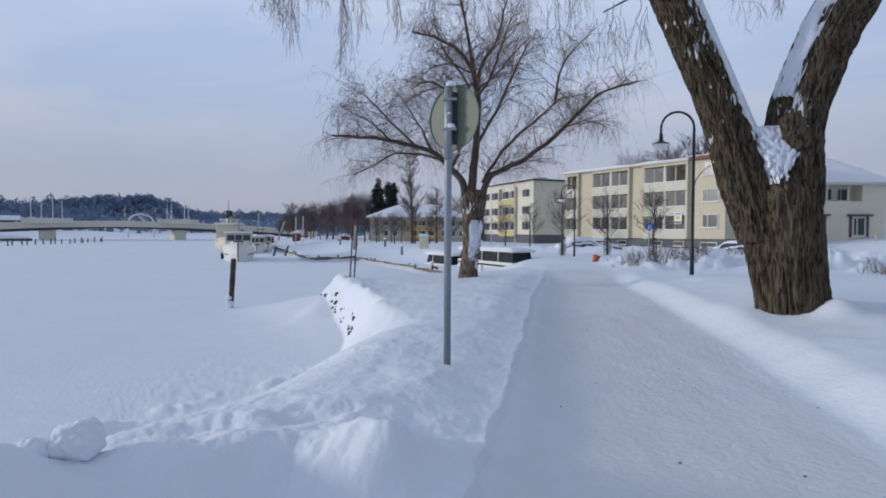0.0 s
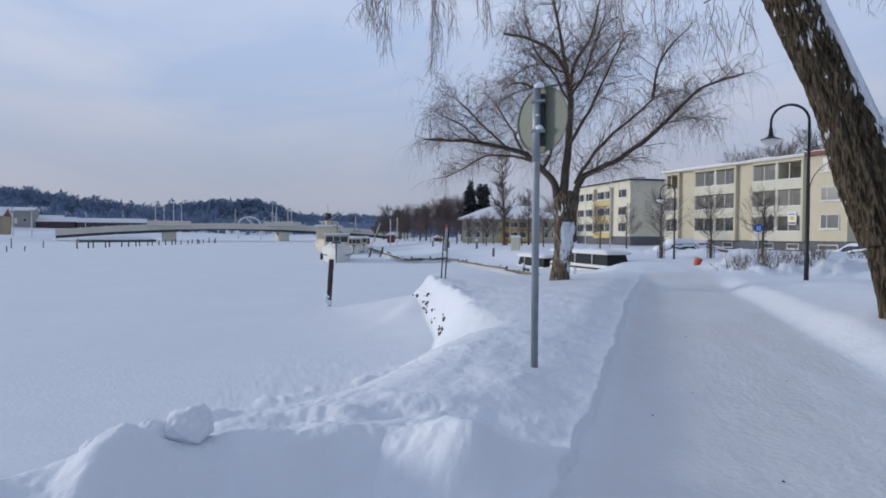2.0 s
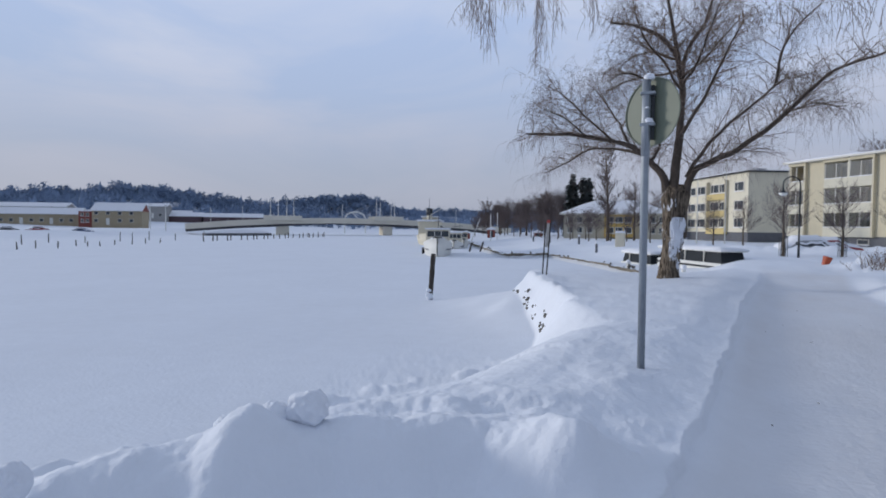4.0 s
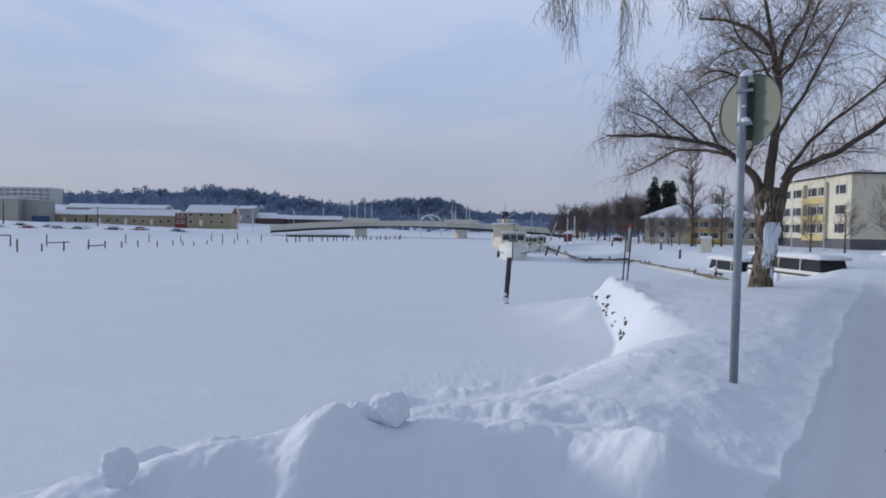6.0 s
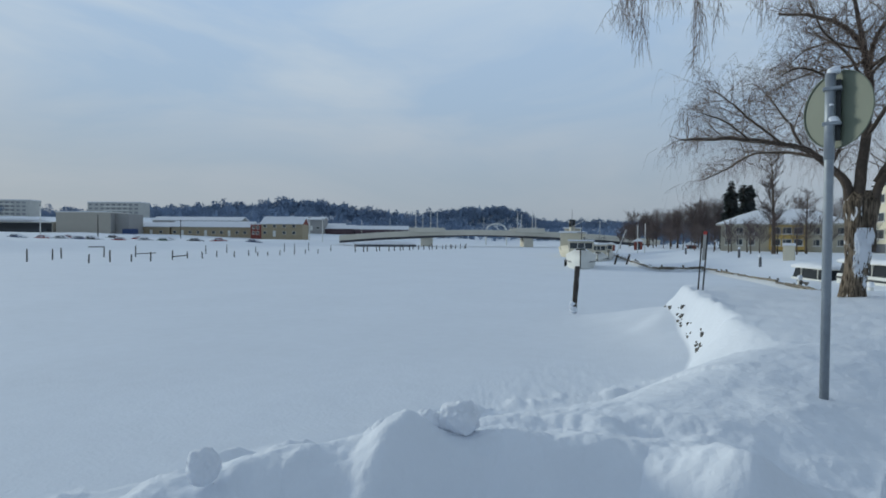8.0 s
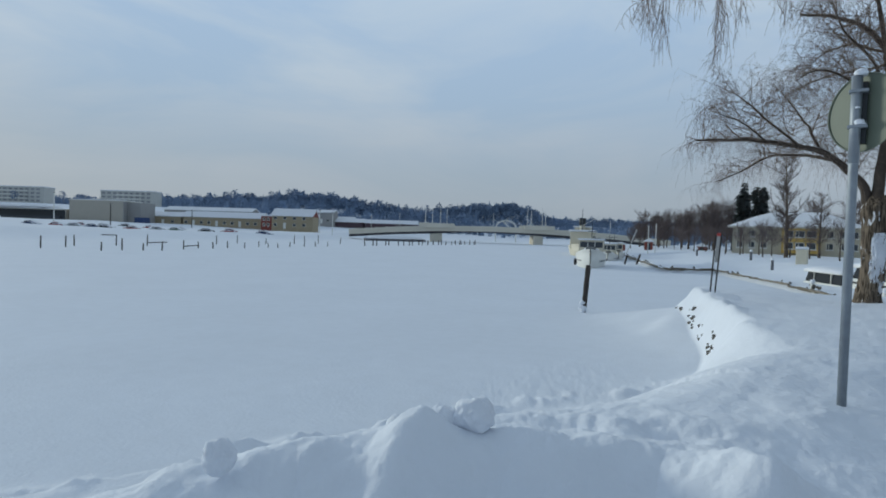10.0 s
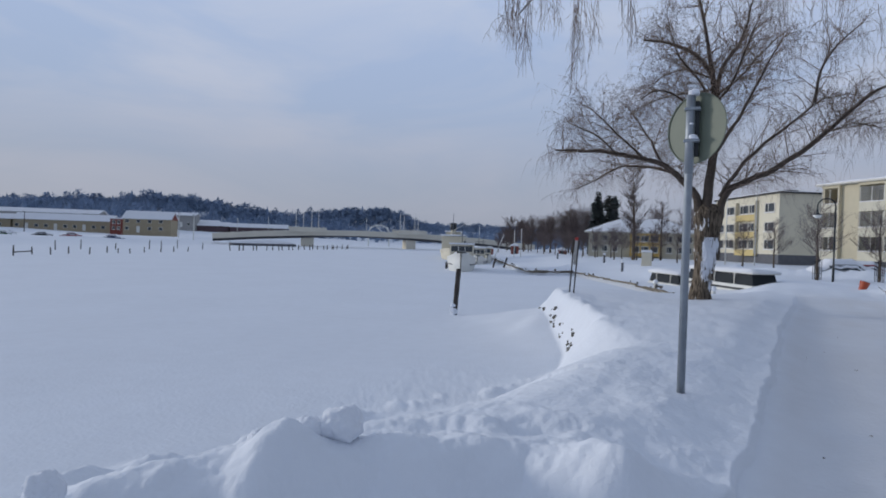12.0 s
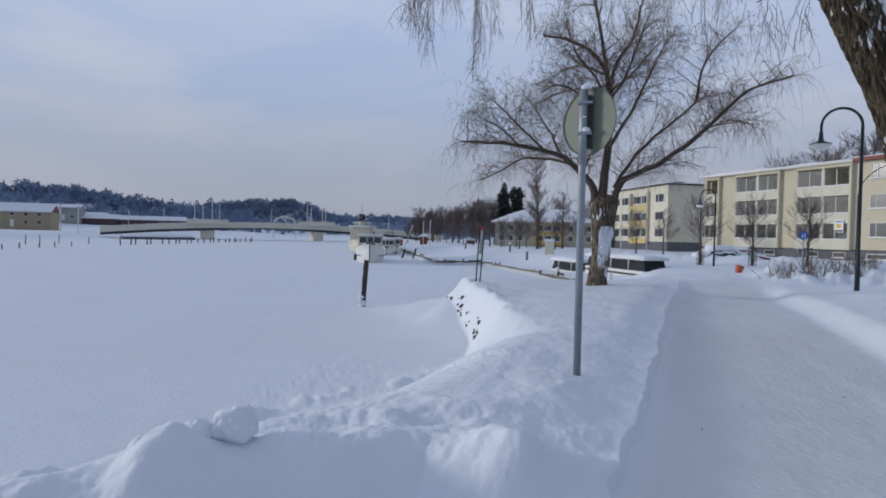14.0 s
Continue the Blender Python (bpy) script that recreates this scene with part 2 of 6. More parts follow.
CABINGLASS = mat("dull_dark_glass", (0.022, 0.026, 0.03), 0.4, 0.3, 1.5, spec=0.15)
SHEDRED = mat("dark_red_boards", (0.11, 0.075, 0.085), 0.9, 0.15, 1)
OCHRE = mat("ochre_boards", (0.37, 0.31, 0.21), 0.9, 0.12, 0.6)
FARCONC = mat("pale_concrete_panels", (0.52, 0.52, 0.49), 0.9, 0.08, 0.3)
FARGLASS = mat("distant_glass", (0.27, 0.28, 0.29), 0.3, 0.2, 0.5)
RUBBER = mat("black_rubber", (0.02, 0.02, 0.022), 0.8, 0.2, 8)
REDBAND = mat("red_paint", (0.42, 0.06, 0.05), 0.6, 0.1, 6)
CARCOL = [mat("car_paint_" + n_, c_, 0.35, 0.05, 2) for n_, c_ in (("red", (0.30, 0.03, 0.03)), ("blue", (0.03, 0.06, 0.16)), ("dark", (0.03, 0.035, 0.04)), ("silver", (0.36, 0.37, 0.38)), ("green", (0.05, 0.13, 0.07)))]

# ---- mesh helpers ----
def obj(name, verts, faces, material, parent=None, label="", smooth=False):
    me = bpy.data.meshes.new(name)
    me.from_pydata([tuple(map(float, v)) for v in verts], [], faces)
    me.materials.append(material)
    if smooth:
        me.polygons.foreach_set("use_smooth", [True] * len(me.polygons))
    me.update()
    o = new(name, me)
    if parent is not None:
        o.parent = parent
    if label:
        tagged(o, label)
    return o


def part(name, bm, material, parent, label="", smooth=False):
    me = bpy.data.meshes.new(name)
    bm.to_mesh(me)
    bm.free()
    me.materials.append(material)
    if smooth:
        me.polygons.foreach_set("use_smooth", [True] * len(me.polygons))
    o = new(name, me)
    o.parent = parent
    if label:
        tagged(o, label)
    return o


def empty(name, m, label, category, group="", kind=""):
    o = new(name)
    o.matrix_world = m
    return tagged(o, label, category, group, kind)


def bbox(bm, x0, y0, z0, x1, y1, z1, bevel=0.0):
    """Adds a box, bevelled if asked."""
    r = bmesh.ops.create_cube(bm, size=1.0, matrix=Matrix.LocRotScale(((x0 + x1) / 2, (y0 + y1) / 2, (z0 + z1) / 2), None, (abs(x1 - x0), abs(y1 - y0), abs(z1 - z0))))
    if bevel:
        es = list({ed for v in r["verts"] for ed in v.link_edges})
        bmesh.ops.bevel(bm, geom=es, offset=bevel, segments=2, affect="EDGES", profile=0.6)
    return bm


def box(x0, y0, z0, x1, y1, z1, bevel=0.0):
    return bbox(bmesh.new(), x0, y0, z0, x1, y1, z1, bevel)


def tube_into(V, F, pts, radii, n=6, cap=True):
    """Adds a tapered tube along pts to vertex and face lists."""
    pts = [Vector(p) for p in pts]
    base = len(V)
    up = Vector((0.31, 0.17, 0.93))
    k = len(pts)
    for i, p in enumerate(pts):
        d = (pts[min(i + 1, k - 1)] - pts[max(i - 1, 0)]).normalized()
        a = d.cross(up)
        if a.length < 0.05:
            a = d.cross(Vector((1, 0, 0)))
        a.normalize()
        b = d.cross(a)
        for j in range(n):
            t = 2 * math.pi * j / n
            q = p + (a * math.cos(t) + b * math.sin(t)) * radii[i]
            V.append((q.x, q.y, q.z))
    for i in range(k - 1):
        for j in range(n):
            j2 = (j + 1) % n
            F.append((base + i * n + j, base + i * n + j2, base + (i + 1) * n + j2, base + (i + 1) * n + j))
    if cap:
        F.append(tuple(base + (k - 1) * n + j for j in range(n)))
        F.append(tuple(base + j for j in reversed(range(n))))


def tube(name, pts, radii, material, parent=None, n=10, label=""):
    V, F = [], []
    if not hasattr(radii, "__len__"):
        radii = [radii] * len(pts)
    tube_into(V, F, pts, radii, n)
    return obj(name, V, F, material, parent, label, smooth=True)


def spline(ctrl, steps):
    """Catmull-Rom through control tuples of any length."""
    c = [np.array(p, float) for p in ctrl]
    c = [2 * c[0] - c[1]] + c + [2 * c[-1] - c[-2]]
    out = []
    for i in range(1, len(c) - 2):
        for s in range(steps):
            t = s / steps
            out.append(0.5 * (2 * c[i] + (c[i + 1] - c[i - 1]) * t + (2 * c[i - 1] - 5 * c[i] + 4 * c[i + 1] - c[i + 2]) * t * t + (3 * c[i] - c[i - 1] - 3 * c[i + 1] + c[i + 2]) * t ** 3))
    out.append(c[-2])
    return out


TABLE = np.random.RandomState(7).rand(256, 256)


def vnoise(x, y):
    x, y = np.asarray(x, float), np.asarray(y, float)
    xi, yi = np.floor(x).astype(int), np.floor(y).astype(int)
    fx, fy = x - xi, y - yi
    fx, fy = fx * fx * fx * (fx * (fx * 6 - 15) + 10), fy * fy * fy * (fy * (fy * 6 - 15) + 10)
    a, b = TABLE[xi & 255, yi & 255], TABLE[(xi + 1) & 255, yi & 255]
    c, d = TABLE[xi & 255, (yi + 1) & 255], TABLE[(xi + 1) & 255, (yi + 1) & 255]
    return (a * (1 - fx) + b * fx) * (1 - fy) + (c * (1 - fx) + d * fx) * fy - 0.5


def fbm(x, y, octaves=4, gain=0.5):
    s, a, f = 0, 1.0, 1.0
    for o in range(octaves):
        s = s + a * vnoise(x * f + 17.3 * o, y * f + 9.1 * o)
        a, f = a * gain, f * 2.03
    return s


def smooth(t):
    t = np.clip(t, 0, 1)
    return t * t * (3 - 2 * t)


# ---- ground: snow-covered land, path and frozen river in one sheet ----
ICE = -1.10
# shoreline of the near bank: x, y, upright height of the edge, width of the slope behind it
SHORE = [(-14, -60, 0.1, 3.5), (-8, -10, 0.1, 3.5), (-6.6, 0, 0.1, 3.6), (-6.0, 2.4, 0.1, 3.8), (-5.4, 4.5, 0.1, 3.8), (-5.0, 6.2, 0.05, 4.3), (-4.4, 8.0, 0.03, 4.0),
         (-3.6, 9.6, 0.03, 3.3), (-3.1, 10.9, 0.04, 2.1), (-2.7, 11.9, 0.08, 1.0), (-2.9, 13.2, 0.14, 0.6), (-3.88, 15.6, 0.16, 0.6), (-4.8, 17.9, 0.16, 0.6), (-5.3, 19.2, 0.14, 0.65), (-4.7, 20.5, 0.10, 0.8),
         (-2.6, 21.2, 0.4, 1.4), (-1.4, 23, 0.3, 2), (-0.9, 27, 0.3, 3), (-2, 32.5, 0.3, 5), (-3.4, 36.3, 0.3, 5), (-6.65, 42.8, 0.32, 6), (-12.1, 53.2, 0.35, 7), (-14.7, 49.8, 0.4, 7),
         (-16.6, 52.4, 0.4, 8), (-25.7, 71.6, 0.4, 9), (-34.6, 90.7, 0.4, 10), (-51, 123, 0.4, 12), (-67, 160, 0.4, 14), (-75, 200, 0.4, 15), (-95, 300, 0.5, 20), (-200, 480, 0.5, 30),
         (-420, 700, 0.5, 40), (-520, 820, 0.5, 40), (-900, 1500, 0.5, 40), (-900, 4500, 0, 40), (4500, 4500, 0, 40), (4500, -4500, 0, 40), (-14, -4500, 0, 20)]
FAR_SHORE = [(-95, -4500, 0.1, 30), (-92, -100, 0.1, 30), (-88, 20, 0.1, 34), (-98, 48, 0.1, 34), (-112, 85, 0.1, 26), (-118, 104, 0.2, 18), (-132, 128, 0.2, 20), (-160, 180, 0.2, 30), (-250, 330, 0.2, 40),
             (-430, 560, 0.3, 40), (-560, 760, 0.3, 40), (-1000, 1400, 0.3, 40), (-1000, 4500, 0, 40), (-4500, 4500, 0, 40), (-4500, -4500, 0, 40)]


def shore_field(X, Y, poly):
    """Signed distance inside a polygon, with the edge's two figures at the nearest place."""
    best = np.full(X.shape, 1e18)
    edge, width = np.zeros(X.shape), np.ones(X.shape)
    inside = np.zeros(X.shape, bool)
    k = len(poly)
    for i in range(k):
        x0, y0, e0, w0 = poly[i]
        x1, y1, e1, w1 = poly[(i + 1) % k]
        dx, dy = x1 - x0, y1 - y0
        t = np.clip(((X - x0) * dx + (Y - y0) * dy) / (dx * dx + dy * dy), 0, 1)
        d = (X - x0 - t * dx) ** 2 + (Y - y0 - t * dy) ** 2
        near = d < best
        best = np.where(near, d, best)
        edge, width = np.where(near, e0 + (e1 - e0) * t, edge), np.where(near, w0 + (w1 - w0) * t, width)
        if dy:
            cross = ((y0 > Y) != (y1 > Y)) & (X < x0 + (Y - y0) * dx / dy)
            inside ^= cross
    d = np.sqrt(best)
    return np.where(inside, d, -d), edge, width


PATH_Y = [-60, -6, 0, 3.46, 4.87, 8.56, 12.6, 18.5, 24, 30]
PATH_L = [-4.5, -0.9, -0.05, 0.42, 0.64, 1.00, 1.37, 2.12, 2.6, 2.9]
PATH_R = [0.5, 2.2, 2.75, 3.12, 3.3, 3.70, 4.05, 4.35, 5.2, 6.5]
HILLS = [(-760, 200, -560, 335, 9, 70), (-560, 335, -470, 400, 8, 50), (-470, 400, -385, 462, 12.5, 45), (-553, 712, -480, 765, 30, 50), (-480, 765, -425, 800, 10, 45), (-720, 1330, -480, 1500, 30, 130),
         (-540, 130, -430, 210, 12, 70), (60, 200, 180, 160, 4, 30), (-262, 200, -190, 250, 2.6, 26)]

# top of the ploughed heap beside the path: x, y, z
CREST = [(-3.0, 0.9, 0.05), (-2.62, 1.45, 0.20), (-2.32, 2.05, 0.32), (-2.0, 2.36, 0.39), (-1.75, 2.52, 0.46), (-1.55, 2.85, 0.40), (-1.28, 3.05, 0.38), (-1.05, 3.25, 0.36), (-0.64, 3.45, 0.33), (-0.25, 3.38, 0.42), (0.0, 3.30, 0.38), (0.2, 3.22, 0.28), (0.36, 3.15, 0.15)]


def height(X, Y):
    X, Y = np.asarray(X, float), np.asarray(Y, float)
    d, edge, width = shore_field(X, Y, SHORE)
    L, R = np.interp(Y, PATH_Y, PATH_L), np.interp(Y, PATH_Y, PATH_R)
    el = L + 0.05 * fbm(Y * 0.9, Y * 0 + 3) + 0.035 * fbm(Y * 4.3, Y * 0 + 6, 3, 0.6) - X
    er = X - R - 0.10 * fbm(Y * 0.5, Y * 0 + 8)
    far = smooth((Y - 17) / 7)
    skirt = 0.085 * smooth((el + 0.40) / 0.42) + 0.012 * fbm(X * 7, Y * 5, 3) * smooth((el + 0.40) / 0.15)
    bank_l = skirt + 0.075 * smooth(el / 0.03) + 0.095 * smooth((el - 0.02) / 0.8) + 0.03 * fbm(X * 1.2, Y * 1.2) * smooth(el / 0.3)
    bank_l = bank_l - 0.10 * smooth((el - 1.0) / 2.5)
    bank_r = 0.22 * smooth(er / 0.75) + 0.14 * smooth((er - 0.5) / 2.5) + 0.10 * fbm(X * 0.35, Y * 0.35) * smooth(er / 2)
    top = np.where(el > -0.40, bank_l, np.where(er > 0, bank_r, 0.0)) * (1 - far)
    # plain beyond the end of the path: ploughed heaps and hollows
    top = top + far * (0.04 + 0.22 * np.maximum(fbm(X * 0.22, Y * 0.22 + 5), -0.2)) * (1 - smooth((Y - 70) / 60))
    # ploughed ridge between the path and the street
    ridge = np.exp(-((Y - 27.5 - 0.12 * (X - 8)) / 2.2) ** 2) * smooth((X - 5.2) / 2)
    top = top + ridge * np.maximum(0.02, 0.36 + 0.9 * fbm(X * 1.0, Y * 1.0, 5, 0.55))
    ridge2 = np.exp(-((Y - 46 + 0.6 * (X - 10)) / 1.6) ** 2) * smooth((X + 1) / 3) * (1 - smooth((X - 28) / 6))
    top = top + ridge2 * (0.45 + 0.5 * fbm(X * 0.9, Y * 0.9, 3))
    top = top + 1.1 * smooth((X - 24) / 16) * smooth((Y - 20) / 30)
    top = top + 0.022 * fbm(X * 2.1, Y * 2.1, 4, 0.4) * smooth((np.maximum(el, er) - 0.2) / 0.6) * (1 - far)
    rise = smooth(d / np.maximum(width, 0.3)) ** np.clip(0.75 + width * 0.25, 1.0, 1.6)
    base = np.clip(edge, 0, 1) * smooth(d / 0.22)
    h = ICE + base + (top - ICE - edge) * np.where(d > 0, rise, 0)
    h = np.where(d > 0, h, ICE)
    # far bank
    d2, e2, w2 = shore_field(X, Y, FAR_SHORE)
    h2 = ICE + 1.5 * smooth(d2 / w2) + 1.9 * smooth((d2 - 45) / 75) + 0.3 * fbm(X * 0.08, Y * 0.08) * smooth(d2 / 20)
    h = np.where(d2 > 0, h2, h)
    # hills
    for x0, y0, x1, y1, z, s in HILLS:
        t = np.clip(((X - x0) * (x1 - x0) + (Y - y0) * (y1 - y0)) / ((x1 - x0) ** 2 + (y1 - y0) ** 2), 0, 1)
        q = (X - x0 - t * (x1 - x0)) ** 2 + (Y - y0 - t * (y1 - y0)) ** 2
        h = h + z * np.exp(-q / (2 * s * s))
    # broken, lumpy snow above the stone edge
    h = h + np.where((Y > 10.5) & (Y < 20) & (X < 0), (0.13 * fbm(X * 1.7, Y * 1.7, 4, 0.5) + 0.04 * np.abs(fbm(X * 6, Y * 6, 3))) * np.exp(-((d - 0.6) / 0.5) ** 2), 0)
    # a drift blown up against the stone edge from the ice
    reach = smooth((Y - 10.6) / 6.5) * (1 - smooth((Y - 19.0) / 1.8)) * (X < 0) * (0.85 + 0.35 * fbm(X * 0.7, Y * 0.7 + 2, 2))
    h = h + 0.66 * reach * np.exp(-(np.maximum(-d, 0) / 1.5) ** 1.5) * np.exp(-(np.maximum(d, 0) / 0.30) ** 2)
    # drift against the foot of the old willow
    h = h + 0.26 * np.exp(-(((X - 5.72) / 0.30) ** 2 + ((Y - 9.35) / 0.34) ** 2)) + 0.12 * np.exp(-(((X - 5.2) / 0.8) ** 2 + ((Y - 10.4) / 0.8) ** 2))
    # small drifts on the ice
    h = h + np.where((d <= 0) & (d2 <= 0), 0.012 * fbm(X * 0.5, Y * 0.5, 3), 0)
    # snow ploughed aside beside the path, in the bend of the bank
    def mound(cx, cy, a, b, turn, z, p=1.0):
        c, s = math.cos(turn), math.sin(turn)
        u, v = (X - cx) * c + (Y - cy) * s, -(X - cx) * s + (Y - cy) * c
        return z * np.exp(-((np.abs(u) / a) ** 2 + (np.abs(v) / b) ** 2) ** p)
    # a crest line with a steep face towards the path
    near, side, zc, along = np.full(X.shape, 1e9), np.ones(X.shape), np.zeros(X.shape), np.zeros(X.shape)
    wob = 0.10 * fbm(X * 1.9 + 3, Y * 1.9, 3)
    for k in range(len(CREST) - 1):
        (x0, y0, z0), (x1, y1, z1) = CREST[k], CREST[k + 1]
        dx, dy = x1 - x0, y1 - y0
        t = np.clip(((X - x0) * dx + (Y - y0) * dy) / (dx * dx + dy * dy), 0, 1)
        q = np.hypot(X - x0 - t * dx, Y - y0 - t * dy)
        hit = q < near
        near = np.where(hit, q, near)
        side = np.where(hit, np.sign(dy * (X - x0) - dx * (Y - y0)), side)
        zc = np.where(hit, z0 + (z1 - z0) * t, zc)
        along = np.where(hit, (k + t) / (len(CREST) - 1), along)
    sd = near * side + wob * np.exp(-near * 1.5)
    ends = smooth(along / 0.10) * (1 - smooth((along - 0.84) / 0.16))
    lump = 0.085 * fbm(X * 2.5 + 4, Y * 2.5, 5, 0.45) + 0.022 * np.abs(fbm(X * 6, Y * 6, 4))
    foot = h + (0.04 - h) * smooth((sd + 0.35) / 0.6) * ends * (1 - smooth((near - 1.5) / 0.8))
    slope = np.where(sd > 0, 1 - smooth(sd / 0.60), 1 - smooth(-sd / 0.55)) * ends
    swell = mound(-1.68, 2.16, 0.15, 0.46, 0.3, 0.17) + mound(-0.22, 3.06, 0.30, 0.28, 0.1, 0.11, 1.15) + mound(-0.95, 2.85, 0.32, 0.22, 0.4, 0.10)
    h = foot + (zc - foot) * slope + (swell + lump * (1 - smooth((near - 0.6) / 0.7))) * ends
    # trampled snow on the slope to the river
    tr = smooth((X + 5.6) / 0.7) * (1 - smooth((X + 1.7) / 1.2)) * smooth((Y - 0.5) / 1.5) * (1 - smooth((Y - 10.2) / 2.2))
    steps = np.maximum(0.12 - np.abs(fbm(X * 2.7, Y * 2.7, 3)), 0)
    h = h + tr * (0.018 * fbm(X * 5.0, Y * 5.0, 4, 0.6) - 0.10 * steps * smooth((vnoise(X * 1.1, Y * 1.1) + 0.3) / 0.4))
    # a ragged lip of broken crust where the slope meets the ice
    lip = np.exp(-((d - 0.15) / 0.28) ** 2) * (Y < 11) * (np.abs(Y) < 30)
    h = h + lip * np.maximum(0, 0.03 + 0.22 * fbm(X * 2.2, Y * 2.2, 3))
    # smooth wheel-packed path surface
    on = (el < 0) & (er < 0)
    h = h + np.where(on & (Y < 26), 0.007 * fbm(X * 4, Y * 1.5, 4, 0.55), 0)
    return h


def ground_z(x, y):
    return float(height(np.array([x]), np.array([y]))[0])


def build_ground():
    ox, oy = 0.45, 0.0
    ang = np.radians(np.concatenate([np.arange(-44, 86, 0.17), np.arange(86, 316, 2.0)]))
    rad = np.concatenate([[0.05, 0.3, 0.6, 0.9], np.geomspace(1.2, 9, 225), np.geomspace(9.1, 60, 110)[1:], np.geomspace(62, 4300, 95)])
    A, Rr = np.meshgrid(ang, rad, indexing="ij")
    X, Y = ox - np.sin(A) * Rr, oy + np.cos(A) * Rr
    Z = height(X, Y)
    na, nr = X.shape
    V = np.stack([X, Y, Z], -1).reshape(-1, 3)
    i, j = np.meshgrid(np.arange(na), np.arange(nr - 1), indexing="ij")
    i2 = (i + 1) % na
    Q = np.stack([i * nr + j, i * nr + j + 1, i2 * nr + j + 1, i2 * nr + j], -1).reshape(-1, 4)
    me = bpy.data.meshes.new("ground")
    me.vertices.add(len(V)); me.vertices.foreach_set("co", V.ravel())
    me.loops.add(Q.size); me.loops.foreach_set("vertex_index", Q.ravel()[::1])
    me.polygons.add(len(Q))
    me.polygons.foreach_set("loop_start", np.arange(0, Q.size, 4)); me.polygons.foreach_set("loop_total", np.full(len(Q), 4))
    me.polygons.foreach_set("use_smooth", np.ones(len(Q), bool))
    me.update(calc_edges=True)
    me.flip_normals()
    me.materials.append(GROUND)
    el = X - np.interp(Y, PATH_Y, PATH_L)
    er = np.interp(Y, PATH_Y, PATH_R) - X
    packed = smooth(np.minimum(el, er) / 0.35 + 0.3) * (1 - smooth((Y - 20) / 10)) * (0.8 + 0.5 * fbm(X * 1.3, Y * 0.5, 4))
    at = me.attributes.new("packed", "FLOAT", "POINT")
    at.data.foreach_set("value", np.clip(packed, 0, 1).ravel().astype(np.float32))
    tagged(new("ground", me), "snow-covered ground, packed path and frozen river", "ground", kind="structure")


build_ground()

# ---- willows ----
def twig_into(V, F, p, length, r, rng, sway=0.12, n=3):
    """A hanging twig: leaves sideways, then falls."""
    a = rng.uniform(0, 2 * math.pi)
    k = max(3, int(length / 0.28))
    pts, q = [Vector(p)], Vector(p)
    d = Vector((math.cos(a), math.sin(a), rng.uniform(-0.3, 0.7)))
    for i in range(k):
        d = d * 0.62 + Vector((rng.uniform(-sway, sway), rng.uniform(-sway, sway), -0.55))
        q = q + d.normalized() * (length / k)
        pts.append(q.copy())
    tube_into(V, F, pts, [r * (1 - 0.8 * i / k) for i in range(k + 1)], n, cap=False)
    return pts


def branch_into(V, F, VT, FT, p, d, length, r, level, rng, droop, gravity=0.0):
    """A branch with side branches; the last ones go into the twig lists."""
    k = max(3, int(length / 0.3))
    pts, q, dd = [Vector(p)], Vector(p), Vector(d).normalized()
    for i in range(k):
        dd = (dd + Vector((rng.uniform(-0.22, 0.22), rng.uniform(-0.22, 0.22), rng.uniform(-0.16, 0.20) - gravity))).normalized()
        q = q + dd * (length / k)
        pts.append(q.copy())
    rad = [r * (1 - 0.75 * i / k) for i in range(k + 1)]
    (tube_into(VT, FT, pts, rad, 3, False) if level == 0 else tube_into(V, F, pts, rad, 5, False))
    for i in range(1, k + 1):
        if level > 0:
            for _ in range(2 if level > 1 else 2):
                a = Vector((rng.uniform(-1, 1), rng.uniform(-1, 1), rng.uniform(-0.7, 0.45))).normalized()
                nd = (pts[i] - pts[i - 1]).normalized() * 0.75 + a * 0.8
                branch_into(V, F, VT, FT, pts[i], nd, length * rng.uniform(0.35, 0.6), rad[i] * 0.5 + 0.0015, level - 1, rng, droop, gravity + 0.03)
        elif droop and rng.random() < droop:
            twig_into(VT, FT, pts[i], rng.uniform(0.3, 0.95), 0.0030, rng)


